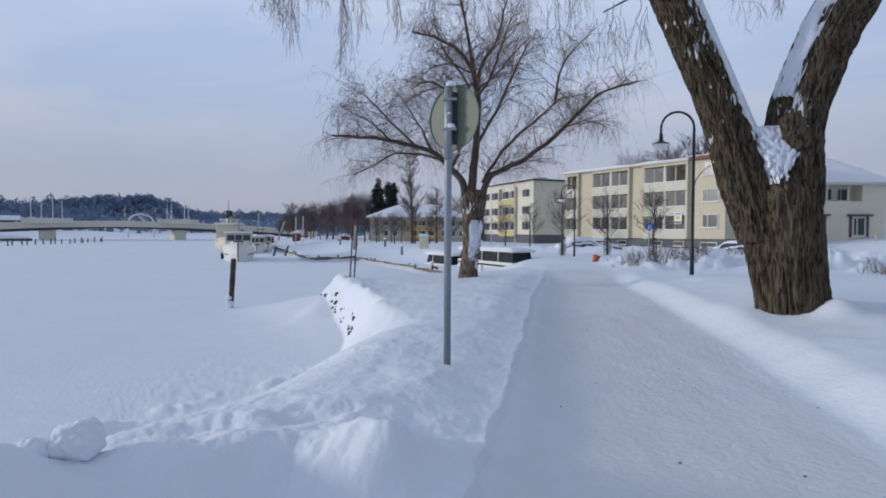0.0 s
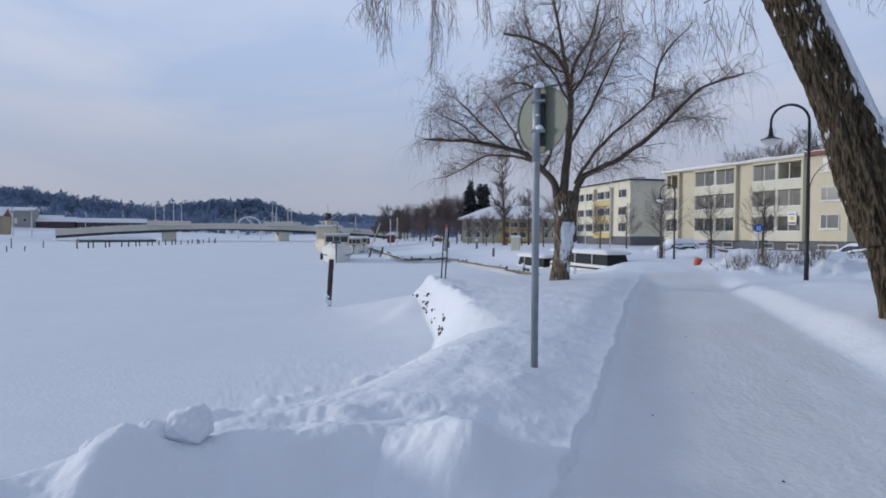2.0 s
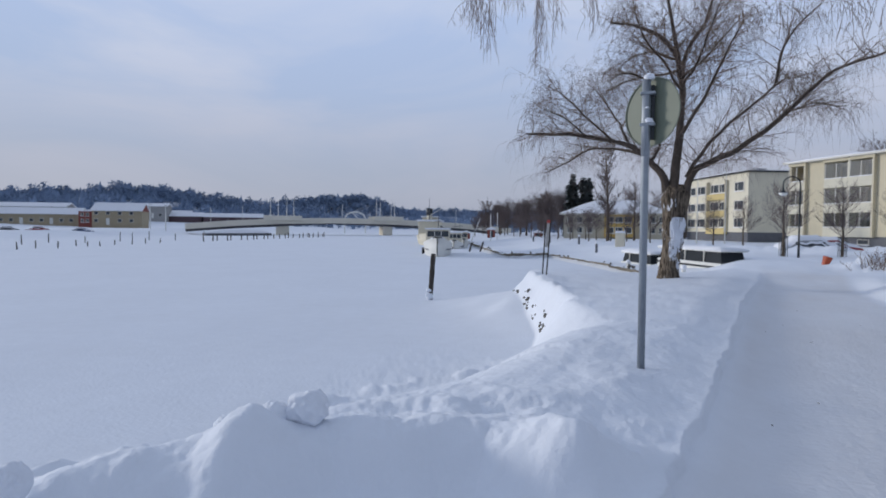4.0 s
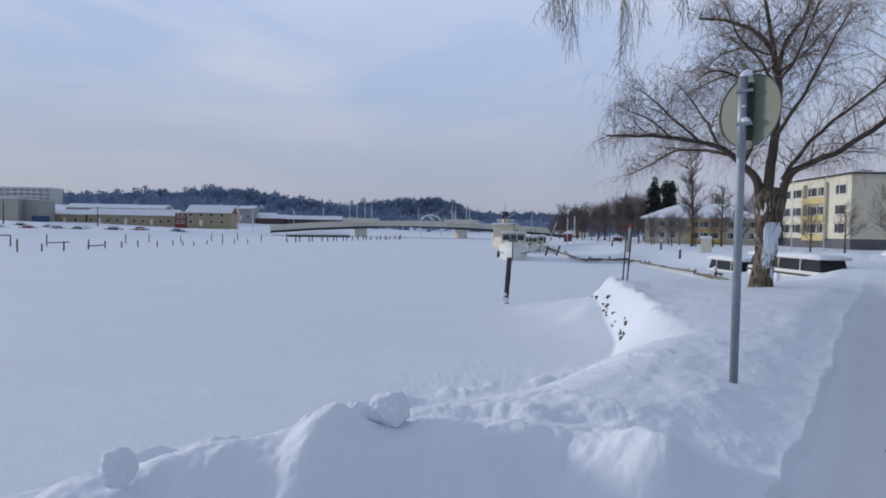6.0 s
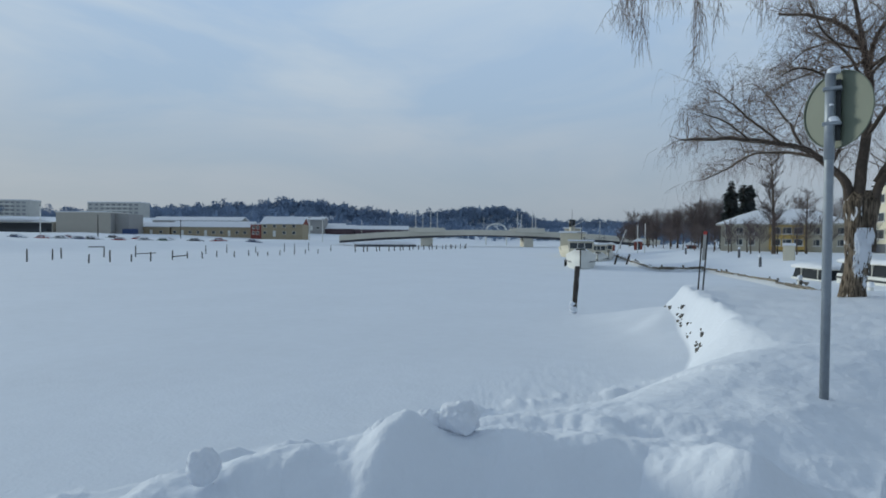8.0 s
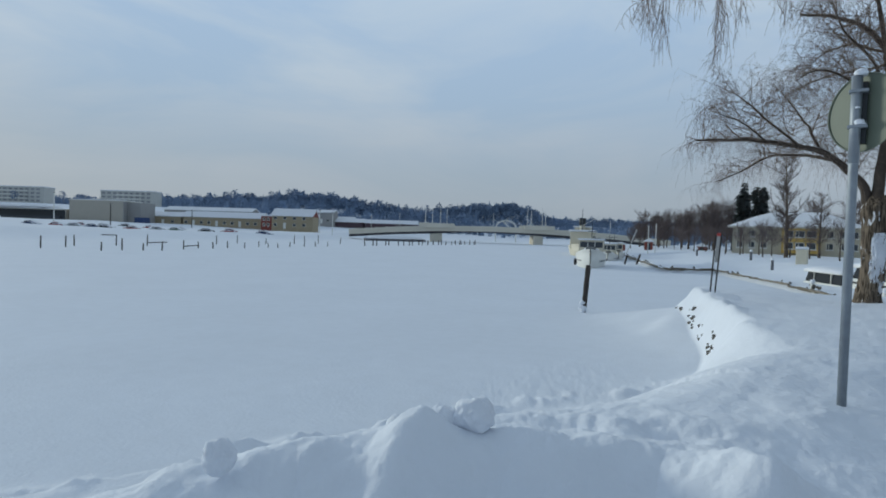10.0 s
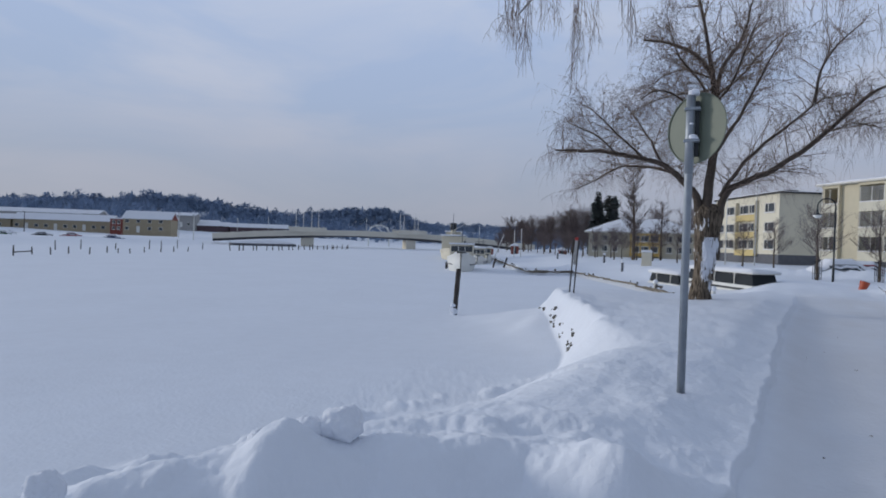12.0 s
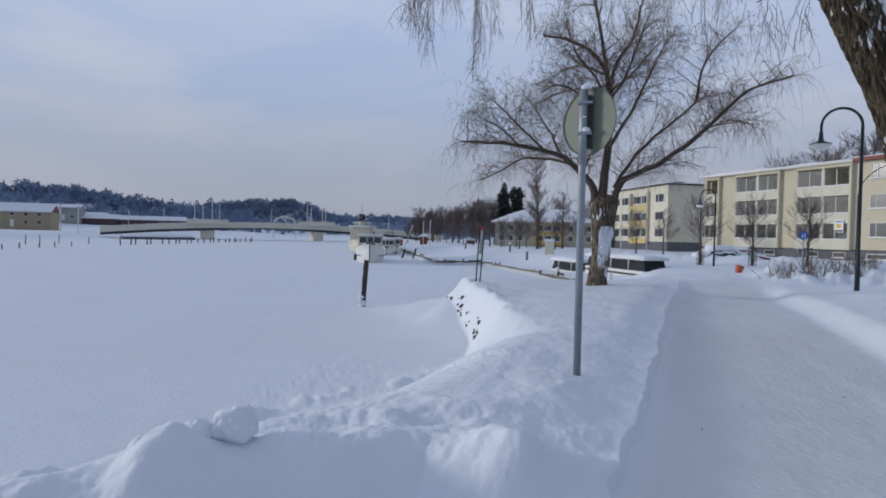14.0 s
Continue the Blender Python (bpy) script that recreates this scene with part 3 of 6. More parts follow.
def willow_small():
    """The willow on the bank: a short leaning trunk, three spreading limbs, weeping twigs."""
    bx, by = -0.22, 17.4
    bz = ground_z(bx, by) - 0.12
    S = 0.0169
    rng = random.Random(21)
    root = empty("willow_tree", pose(bx, by, bz), "bare weeping willow with snow caught on its trunk", "tree")

    def P(px, py, dy=0.0):
        return ((px - 832) * S, dy, (494 - py) * S)
    trunk = spline([P(830, 500), P(833, 470), P(837, 430), P(839, 390), P(840, 358), P(840, 334)], 9)
    V, F = [], []
    n = 40
    for i, p in enumerate(trunk):
        t = i / (len(trunk) - 1)
        for j in range(n):
            a = 2 * math.pi * j / n
            r = 0.225 + 0.13 * math.exp(-t * 9) + 0.10 * float(smooth((t - 0.25) / 0.6)) * abs(math.cos(a)) ** 1.5 + 0.03 * t - 1.3 * max(0, t - 0.86)
            r -= 0.09 * float(smooth((t - 0.55) / 0.3)) * math.exp(-(math.cos(a - 0.35) / 0.16) ** 2)
            r += 0.045 * noise.noise((math.cos(a) * 3, math.sin(a) * 3, p[2] * 1.8)) + 0.03 * abs(noise.noise((math.cos(a) * 11, math.sin(a) * 11, p[2] * 3)))
            V.append((p[0] + r * math.cos(a), p[1] + r * math.sin(a), p[2]))
    for i in range(len(trunk) - 1):
        for j in range(n):
            F.append((i * n + j, i * n + (j + 1) % n, (i + 1) * n + (j + 1) % n, (i + 1) * n + j))
    F.append(tuple((len(trunk) - 1) * n + j for j in range(n)))
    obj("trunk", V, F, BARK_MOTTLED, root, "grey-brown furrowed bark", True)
    limbs = [
        ([P(830, 400), P(826, 350), P(820, 320), P(800, 296), P(765, 268, -.3), P(700, 254, -.7), P(645, 250, -.9), P(605, 246, -1)], .15),
        ([P(785, 282, -.2), P(745, 268, .5), P(690, 264, .9), P(650, 283, 1.2), P(606, 302, 1.3)], .05),
        ([P(837, 400), P(838, 330), P(845, 250, .2), P(846, 180, .3), P(838, 130, .2), P(815, 95), P(772, 74, -.3), P(735, 68, -.5)], .155),
        ([P(846, 190, .3), P(851, 110, .6), P(878, 60, .9), P(892, 5, 1.1), P(900, -40, 1.2)], .07),
        ([P(840, 140, .2), P(828, 65, -.3), P(818, 10, -.5), P(812, -35, -.6)], .06),
        ([P(850, 420), P(855, 350), P(868, 314), P(894, 297), P(934, 280, -.3), P(986, 239, -.6), P(1015, 207, -.8), P(1055, 180, -1), P(1100, 168, -1.2)], .125),
        ([P(856, 322), P(866, 304), P(903, 250, .4), P(960, 196, .9), P(995, 163, 1.3), P(1025, 152, 1.6)], .065),
        ([P(985, 168, 1.1), P(991, 122, 1.0), P(1010, 86, .8), P(1042, 60, .6)], .04),
        ([P(800, 300), P(812, 250, 1.0), P(800, 200, 1.8), P(770, 165, 2.3)], .05),
        ([P(848, 250), P(880, 205, -1.0), P(905, 160, -1.7), P(925, 120, -2.1)], .05),
        ([P(842, 150), P(800, 148, .5), P(760, 148, .8), P(725, 160, .9)], .035),
        ([P(742, 262, -.5), P(702, 224, -.8), P(668, 190, -1.0), P(645, 175, -1.1)], .03),
        ([P(768, 270, -.3), P(742, 220, .4), P(718, 182, .9), P(702, 160, 1.1)], .035),
        ([P(965, 254, -.5), P(1000, 228, -.2), P(1035, 216, .1), P(1065, 222, .3)], .025),
        ([P(700, 254, -.7), P(672, 228, -1.4), P(640, 215, -1.8)], .022),
        ([P(843, 200, .3), P(800, 175, -.6), P(765, 160, -1.0), P(740, 175, -1.2)], .04),
        ([P(838, 130, .2), P(800, 105, .6), P(765, 105, .9), P(735, 125, 1.1)], .035),
        ([P(846, 170, .3), P(868, 150, -.8), P(885, 110, -1.2), P(900, 70, -1.4)], .04),
        ([P(846, 180, .3), P(815, 140, -1), P(790, 110, -1.4), P(775, 60, -1.6)], .035),
        ([P(848, 160), P(880, 125, .5), P(905, 90, .8), P(940, 55, 1.0)], .04),
    ]
    V, F, VT, FT, VL, FL = [], [], [], [], [], []
    for ctrl, r in limbs:
        pts = spline(ctrl, 7)
        k = len(pts)
        pts = [Vector(p) + Vector((noise.noise(Vector(p) * 2.0), noise.noise(Vector(p) * 2.0 + Vector((5, 1, 3))), noise.noise(Vector(p) * 2.0 + Vector((1, 9, 4))))) * 0.05 for p in pts]
        rad = [r * (1 - 0.86 * (i / (k - 1)) ** 0.75) + 0.006 for i in range(k)]
        VL, FL = [], []
        tube_into(VL, FL, pts, rad, 9)
        obj("limb", VL, FL, LIMB, root, smooth=True)
        start = 0.30 if r > 0.1 else 0.12
        for i in range(int(k * start), k):
            if pts[i].z < 3.0:
                continue
            for _ in range(2 if rng.random() < 0.45 else 1):
                a = Vector((rng.uniform(-1, 1), rng.uniform(-1, 1), rng.uniform(-0.25, 0.8))).normalized()
                d = (pts[i] - pts[i - 1]).normalized() * 0.6 + a
                branch_into(V, F, VT, FT, pts[i], d, rng.uniform(0.55, 1.5) * (1 - 0.5 * (i / k) ** 2), min(0.013, rad[i] * 0.5), 1, rng, 0.6, 0.07)
            if rng.random() < 0.5:
                twig_into(VT, FT, pts[i], rng.uniform(0.5, 1.5), 0.0034, rng)
    tagged(obj("branchwork", V, F, TWIG, root, smooth=True), kind="stuff")
    tagged(obj("crown", VT, FT, TWIG, root, "thin hanging brown twigs"), kind="stuff")
    # snow stuck to the side of the stem
    V, F = [], []
    m1, m2 = 60, 90
    for i in range(m2 + 1):
        t = i / m2
        z = 0.25 + 1.55 * t
        for j in range(m1 + 1):
            s = -1 + 2 * j / m1
            a = radians(-56) + s * radians(46)
            edge_ = 0.45 - abs(s) ** 3 + 1.3 * noise.noise((s * 2.2 + t * 1.5, t * 4, 2.0)) + 1.3 * noise.noise((s * 11, t * 14, 5.0)) + 0.7 * noise.noise((s * 25, t * 30, 1.0)) - (1.2 * max(0, 0.62 - t) * 2) - 7 * max(0, t - 0.84) - 0.5 * max(0, 0.3 - t) * 3
            px = 0.02 + 0.075 * t
            r = 0.268 + 0.10 * float(smooth((z / 2.8 - 0.25) / 0.6)) * abs(math.cos(a)) ** 1.5 + 0.03 * z / 2.8 + 0.04 * max(-1.6, min(0.5, edge_))
            V.append((px + r * math.cos(a), r * math.sin(a), z))
    for i in range(m2):
        for j in range(m1):
            q = i * (m1 + 1) + j
            F.append((q, q + 1, q + m1 + 2, q + m1 + 1))
    obj("stuck_snow", V, F, SNOW, root, "wind-blown snow stuck to the bark", True)


def bark_tube(ctrl, steps, n, seed):
    """A thick furrowed stem along (x, y, z, r) controls."""
    pts = spline(ctrl, steps)
    V, F = [], []
    k = len(pts)
    run = 0.0
    for i, c in enumerate(pts):
        p = Vector(c[:3])
        d = (Vector(pts[min(i + 1, k - 1)][:3]) - Vector(pts[max(i - 1, 0)][:3])).normalized()
        if i:
            run += (p - Vector(pts[i - 1][:3])).length
        a = d.cross(Vector((0, 1, 0))).normalized()
        b = d.cross(a)
        for j in range(n):
            t = 2 * math.pi * j / n
            ca, sa = math.cos(t), math.sin(t)
            w = 0.25 * noise.noise((ca * 2.2 + seed, sa * 2.2, run * 0.9))
            g = noise.noise((ca * 8.5 + w * 3 + seed, sa * 8.5 + w * 3, run * 1.5))
            g2 = noise.noise((ca * 19 + w * 8, sa * 19 + seed, run * 4.2))
            r = c[3] * (1 + 0.06 * noise.noise((ca * 1.4 + seed, sa * 1.4, run * 0.8))) + 0.062 * (0.4 - abs(g) * 2.0) + 0.014 * g2
            q = p + (a * ca + b * sa) * r
            V.append((q.x, q.y, q.z))
    for i in range(k - 1):
        for j in range(n):
            j2 = (j + 1) % n
            F.append((i * n + j, i * n + j2, (i + 1) * n + j2, (i + 1) * n + j))
    F.append(tuple((k - 1) * n + j for j in range(n)))
    return V, F, pts


def snow_strip(name, ctrl, steps, mid, half, parent, seed, t0=0.0, t1=1.0, ragged=0.9):
    """Snow lying along one side of a stem; mid is the angle of its middle round the stem."""
    pts = spline(ctrl, steps)
    k = len(pts)
    V, F, m = [], [], 44
    rows_ = [i for i in range(k) if t0 <= i / (k - 1) <= t1]
    run = 0
    for i in rows_:
        c = pts[i]
        p = Vector(c[:3])
        d = (Vector(pts[min(i + 1, k - 1)][:3]) - Vector(pts[max(i - 1, 0)][:3])).normalized()
        run += 0.06
        a = d.cross(Vector((0, 1, 0))).normalized()
        b = d.cross(a)
        tt = (i - rows_[0]) / max(1, len(rows_) - 1)
        for j in range(m + 1):
            s = -1 + 2 * j / m
            t = mid + s * half
            e_ = 0.85 - abs(s) ** 2.2 * 1.3 - 1.6 * max(0, 0.12 - tt) * 4 - 1.6 * max(0, tt - 0.9) * 6
            e_ += ragged * 1.2 * noise.noise((s * 4 + seed, run * 2.0, seed)) + ragged * 0.9 * noise.noise((s * 11, run * 5.5, seed + 3))
            r = c[3] + 0.022 + 0.045 * max(-1.6, min(0.85, e_))
            q = p + (a * math.cos(t) + b * math.sin(t)) * r
            V.append((q.x, q.y, q.z))
    for i in range(len(rows_) - 1):
        for j in range(m):
            q = i * (m + 1) + j
            F.append((q, q + 1, q + m + 2, q + m + 1))
    obj(name, V, F, SNOW, parent, "snow plastered on the bark", True)


def willow_big():
    """The forked old willow beside the path, with its limbs reaching over it."""
    bx, by = 5.2, 9.95
    bz = ground_z(bx, by) - 0.10
    root = empty("old_willow_tree", pose(0, 0, 0), "massive forked willow with furrowed bark and plastered snow", "tree")
    S = 0.00922

    def P(px, py, r, dy=0.0):
        return (5.29 + (px - 1410) * S, by + dy, 0.25 + (553 - py) * S, r)
    trunk = [P(1420, 600, .68), P(1418, 556, .56), P(1409, 500, .525), P(1397, 420, .575), P(1386, 350, .57), P(1378, 305, .40)]
    left = [P(1362, 420, .36), P(1335, 330, .40), P(1296, 220, .335), P(1251, 110, .315), P(1203, 0, .31), P(1160, -90, .30), P(1100, -180, .26, -.3), P(1010, -260, .2, -.6)]
    right = [P(1408, 430, .42), P(1410, 330, .45), P(1416, 230, .42, .1), P(1447, 130, .42, .15), P(1498, 20, .42, .2), P(1570, -80, .38, .2), P(1680, -200, .3, .2), P(1800, -330, .2)]
    for nm, ctrl, n, sd in (("trunk", trunk, 150, 1.0), ("limb", left, 120, 5.0), ("limb", right, 130, 9.0)):
        V, F, _ = bark_tube(ctrl, 22, n, sd)
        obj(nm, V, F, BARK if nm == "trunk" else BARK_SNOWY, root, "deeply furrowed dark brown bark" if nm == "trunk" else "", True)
    # a short sawn stub in the fork
    tube("branch_stub", spline([P(1406, 262, .2, -.25)[:3], P(1388, 236, .2, -.42)[:3], P(1378, 214, .2, -.46)[:3]], 6), [0.2, 0.21, 0.205, 0.2, 0.19, 0.18, 0.175, 0.17, 0.17, 0.165, 0.16, 0.14, 0.08], BARK, root, 24, "mossy sawn branch stub")
    snow_strip("plastered_snow", left, 22, radians(150), radians(27), root, 2.0, 0.20, 0.9, 1.7)
    snow_strip("plastered_snow", right, 22, radians(28), radians(26), root, 6.0, 0.34, 0.85, 1.7)
    # snow packed in the crotch
    V, F = [], []
    m1, m2 = 60, 60
    for i in range(m2 + 1):
        for j in range(m1 + 1):
            u, v = -1 + 2 * j / m1, -1 + 2 * i / m2
            x, z = P(1372 + (30 + 16 * v) * u + 6 * v, 280 - 50 * v, 0)[0], P(1372, 280 - 50 * v, 0)[2]
            ed = 1 - abs(u) ** 3 - max(0, v) ** 2 * 0.3 - max(0, -v) ** 2 * 0.9 + 0.9 * noise.noise((u * 3, v * 3, 4)) + 1.3 * noise.noise((u * 6, v * 6, 1)) + 0.25 * noise.noise((u * 15, v * 15, 2))
            V.append((x, by - 0.33 - 0.10 * max(-1.6, min(0.9, ed)) + 0.10 * v, z))
    for i in range(m2):
        for j in range(m1):
            q = i * (m1 + 1) + j
            F.append((q, q + 1, q + m1 + 2, q + m1 + 1))
    obj("crotch_snow", V, F, SNOW, root, "snow packed into the fork", True)
    # overhanging branches with hanging twigs
    rng = random.Random(4)
    V, F, VT, FT = [], [], [], []
    overs = [([(3.1, 9.9, 5.4), (1.6, 9.2, 6.0), (-0.2, 8.7, 6.05), (-1.7, 8.4, 5.75), (-3.1, 8.3, 5.5)], .09), ([(2.6, 9.7, 5.8), (1.9, 9.0, 5.9), (0.9, 8.6, 5.7), (0.2, 8.5, 5.6)], .05),
             ([(3.2, 9.9, 5.3), (2.9, 9.2, 5.15), (2.5, 8.8, 4.95), (2.05, 8.7, 4.7)], .028), ([(6.3, 10.1, 5.6), (5.7, 9.6, 5.7), (5.0, 9.3, 5.6), (4.3, 9.2, 5.4)], .05),
             ([(6.4, 10.1, 5.5), (7.1, 9.7, 5.4), (7.7, 9.5, 5.2)], .05), ([(-1.7, 8.4, 5.75), (-2.3, 8.9, 5.6), (-2.9, 9.4, 5.4)], .03)]
    for ctrl, r in overs:
        pts = spline(ctrl, 10)
        k = len(pts)
        VL, FL = [], []
        tube_into(VL, FL, pts, [r * (1 - 0.85 * i / k) + 0.004 for i in range(k)], 8)
        obj("branch", VL, FL, LIMB, root, smooth=True)
    # x, y, top, bottom, count, spread of each bunch
    for x, y, zt, zb, cnt, sp in (  # x, y, top, bottom, count, spread
            (-2.85, 8.35, 5.45, 4.45, 26, .18), (-2.62, 8.3, 5.5, 4.02, 22, .16), (-2.3, 8.35, 5.55, 4.55, 12, .15), (-1.86, 8.4, 5.7, 3.70, 24, .12), (-1.62, 8.45, 5.7, 4.1, 10, .10),
                                (-1.2, 8.5, 5.8, 4.22, 16, .08), (-0.6, 8.55, 5.8, 4.55, 12, .25), (0.3, 8.6, 5.6, 4.3, 14, .3), (0.8, 8.6, 5.7, 4.35, 14, .25), (1.35, 8.8, 5.8, 4.05, 20, .25), (1.75, 8.9, 5.8, 4.4, 14, .2),
                                (2.2, 8.75, 4.85, 3.75, 12, .2), (2.6, 8.85, 5.0, 3.95, 10, .2), (4.3, 9.25, 5.4, 4.5, 10, .2), (4.8, 9.3, 5.5, 4.7, 8, .2), (7.2, 9.7, 5.4, 4.0, 12, .25), (7.6, 9.5, 5.2, 3.7, 10, .2)):
        x += 0.22 if x < 0 else 0.0
        main = [Vector((x, y, zt))]
        kk = 9
        for i in range(kk):
            main.append(Vector((x + rng.uniform(-.02, .02) * i, y + rng.uniform(-.02, .02) * i, zt + (zb + 0.35 - zt) * (i + 1) / kk)))
        tube_into(VT, FT, main, [0.0065 * (1 - 0.65 * i / kk) for i in range(kk + 1)], 4, False)
        for c in range(cnt):
            s = rng.uniform(0.05, 0.92)
            i = int(s * kk)
            p0 = main[i] + Vector((rng.gauss(0, sp) * (1 - s), rng.gauss(0, sp) * (1 - s), 0))
            ln = max(0.25, (p0.z - zb) * rng.uniform(0.35, 1.02))
            pts = [p0]
            dx, dy = rng.gauss(0, sp * 0.55), rng.gauss(0, sp * 0.55)
            for q in range(1, 7):
                f = q / 6
                pts.append(p0 + Vector((dx * f ** 0.6 + rng.uniform(-.012, .012), dy * f ** 0.6, -ln * f)))
            tube_into(VT, FT, pts, [0.0040 * (1 - 0.72 * q / 6) for q in range(7)], 3, False)
            for q in range(1, 6):
                if rng.random() < 0.75:
                    e_ = pts[q] + Vector((rng.gauss(0, .07), rng.gauss(0, .07), -rng.uniform(.08, .30)))
                    tube_into(VT, FT, [pts[q], (pts[q] + e_) / 2 + Vector((rng.uniform(-.02, .02), 0, .02)), e_], [.0028, .0022, .0012], 3, False)
    tagged(obj("crown", VT, FT, TWIG, root, "thin hanging brown twigs"), kind="stuff")


willow_small()
willow_big()


# ---- things beside the path ----
def traffic_sign():
    x, y = 0.05, 5.8
    z = ground_z(x, y)
    root = empty("traffic_sign", pose(x, y, z - 0.25), "back of a round grey-green traffic sign on a steel post", "sign")
    H = 2.96 - z + 0.25
    tube("post", [(0, 0, 0), (0, 0, H - 0.02), (0, 0, H)], [0.036, 0.036, 0.030], GALV, root, 20)
    tube("post_sleeve", [(0, 0, H - 0.72), (0, 0, H - 0.0)], 0.040, GALV, root, 20)
    bm = bmesh.new()
    bmesh.ops.create_cone(bm, cap_ends=True, segments=56, radius1=0.32, radius2=0.32, depth=0.004)
    part("disc", bm, SIGNBACK, root, "plain grey-green painted sheet").matrix_local = pose(0.045, 0.075, H - 0.295, 90, 0, -37)
    V, F = [], []
    ring = [(0.045 + 0.32 * math.cos(a) * math.cos(radians(37)), 0.066 - 0.32 * math.cos(a) * math.sin(radians(37)), H - 0.295 + 0.32 * math.sin(a)) for a in np.linspace(0, 2 * math.pi, 57)]
    tube_into(V, F, ring, [0.0065] * 57, 6, False)
    obj("rim", V, F, SIGNBACK, root, smooth=True)
    for dz in (-0.13, -0.42):
        bm = box(-0.052, -0.045, H + dz - 0.013, 0.085, 0.05, H + dz + 0.013, 0.004)
        part("clamp", bm, GALV, root)
    # black strip stands for the shaded bracket gap right of the post
    bm = box(0.032, 0.012, H - 0.56, 0.075, 0.050, H - 0.05, 0.004)
    part("bracket_shade", bm, BLACKPAINT, root, "dark strip for the bracket and its shade beside the post")
    for (sx, sy, sz, rr, nm) in ((0.03, -0.01, H + 0.012, 0.052, "snow_cap"), (0.035, -0.03, H - 0.395, 0.042, "snow_lump"), (0.01, -0.038, H - 0.27, 0.018, "snow_lump")):
        bm = bmesh.new()
        bmesh.ops.create_icosphere(bm, subdivisions=3, radius=rr)
        for v in bm.verts:
            v.co *= 1 + 0.35 * noise.noise(v.co * 30)
            v.co.z = max(v.co.z * 0.75, -rr * 0.3)
        part(nm, bm, SNOW, root, "small clump of clinging snow", True).location = (sx, sy, sz)


traffic_sign()


def street_lamp(x, y, height_, reach, sign_side, label):
    z = ground_z(x, y)
    root = empty("street_lamp", pose(x, y, z - 0.3, 0, 0, 0), label, "street lamp", "park lamps")
    top = height_ + 0.3
    tube("pole", [(0, 0, 0), (0, 0, 1.1), (0, 0, 1.15), (0, 0, top - reach / 2)], [0.065, 0.062, 0.048, 0.040], BLACKPAINT, root, 16)
    pts = [(0, 0, top - reach / 2 - 0.05)]
    for i in range(17):
        a = math.pi * i / 16
        pts.append((sign_side * (reach / 2) * (1 - math.cos(a)), 0, top - reach / 2 + (reach / 2) * math.sin(a)))
    pts.append((sign_side * reach, 0, top - reach / 2 - 0.18))
    tube("gooseneck", pts, 0.036, BLACKPAINT, root, 12)
    V, F = [], []
    zz = top - reach / 2 - 0.16
    tube_into(V, F, [(sign_side * reach, 0, zz), (sign_side * reach, 0, zz - 0.18), (sign_side * reach, 0, zz - 0.24), (sign_side * reach, 0, zz - 0.28), (sign_side * reach, 0, zz - 0.31), (sign_side * reach, 0, zz - 0.325)], [0.05, 0.06, 0.09, 0.17, 0.265, 0.27], 24)
    obj("shade", V, F, BLACKPAINT, root, "dark bell-shaped shade", True)
    bm = bmesh.new()
    bmesh.ops.create_uvsphere(bm, u_segments=24, v_segments=12, radius=0.245)
    for v in bm.verts:
        v.co.z = v.co.z * 0.75 if v.co.z < 0 else v.co.z * 0.05
    part("globe", bm, LAMPGLASS, root, "milky glass bowl, unlit", True).location = (sign_side * reach, 0, zz - 0.322)
    return root


street_lamp(6.58, 18.6, 4.98, 0.98, -1, "tall dark lamp with a gooseneck arm and a milky bowl")
street_lamp(5.74, 38.6, 4.6, 0.85, -1, "dark gooseneck park lamp standing in ploughed snow")


def gauge_posts():
    x, y = -3.8, 17.6
    z = ground_z(x, y)
    root = empty("water_gauge", pose(x, y, z - 0.3), "two thin leaning posts holding a tall pale board", "post")
    for dx, lean, h in ((-0.05, 0.10, 1.80), (0.07, 0.13, 1.84)):
        tube("rod", [(dx, 0, 0), (dx + lean, 0, h + 0.1)], 0.022, PILE, root, 8)
    part("board", box(-0.04, -0.03, 1.15, 0.04, -0.012, 1.88, 0.004), WEATHERED, root, "weathered pale grey board").matrix_local = pose(0.02, 0, 0, 0, 3.5, 0)
    part("red_band", box(-0.05, -0.036, 1.88, 0.05, -0.008, 1.97, 0.004), REDBAND, root, "faded red head").matrix_local = pose(0.02, 0, 0, 0, 3.5, 0)


gauge_posts()


def mooring_pile(x, y, top, r, lean, label="dark leaning timber mooring pile frozen in the ice"):
    root = empty("mooring_pile", pose(x, y, ICE - 0.3), label, "pile", "mooring piles")
    h = top - ICE + 0.3
    V, F = [], []
    pts = [(lean[0] * t, lean[1] * t, h * t) for t in np.linspace(0, 1, 14)]
    tube_into(V, F, pts, [r * (1 + 0.12 * noise.noise((i * 0.7, x, y))) for i in range(14)], 16)
    obj("timber", V, F, PILE, root, smooth=True)
    return root, h


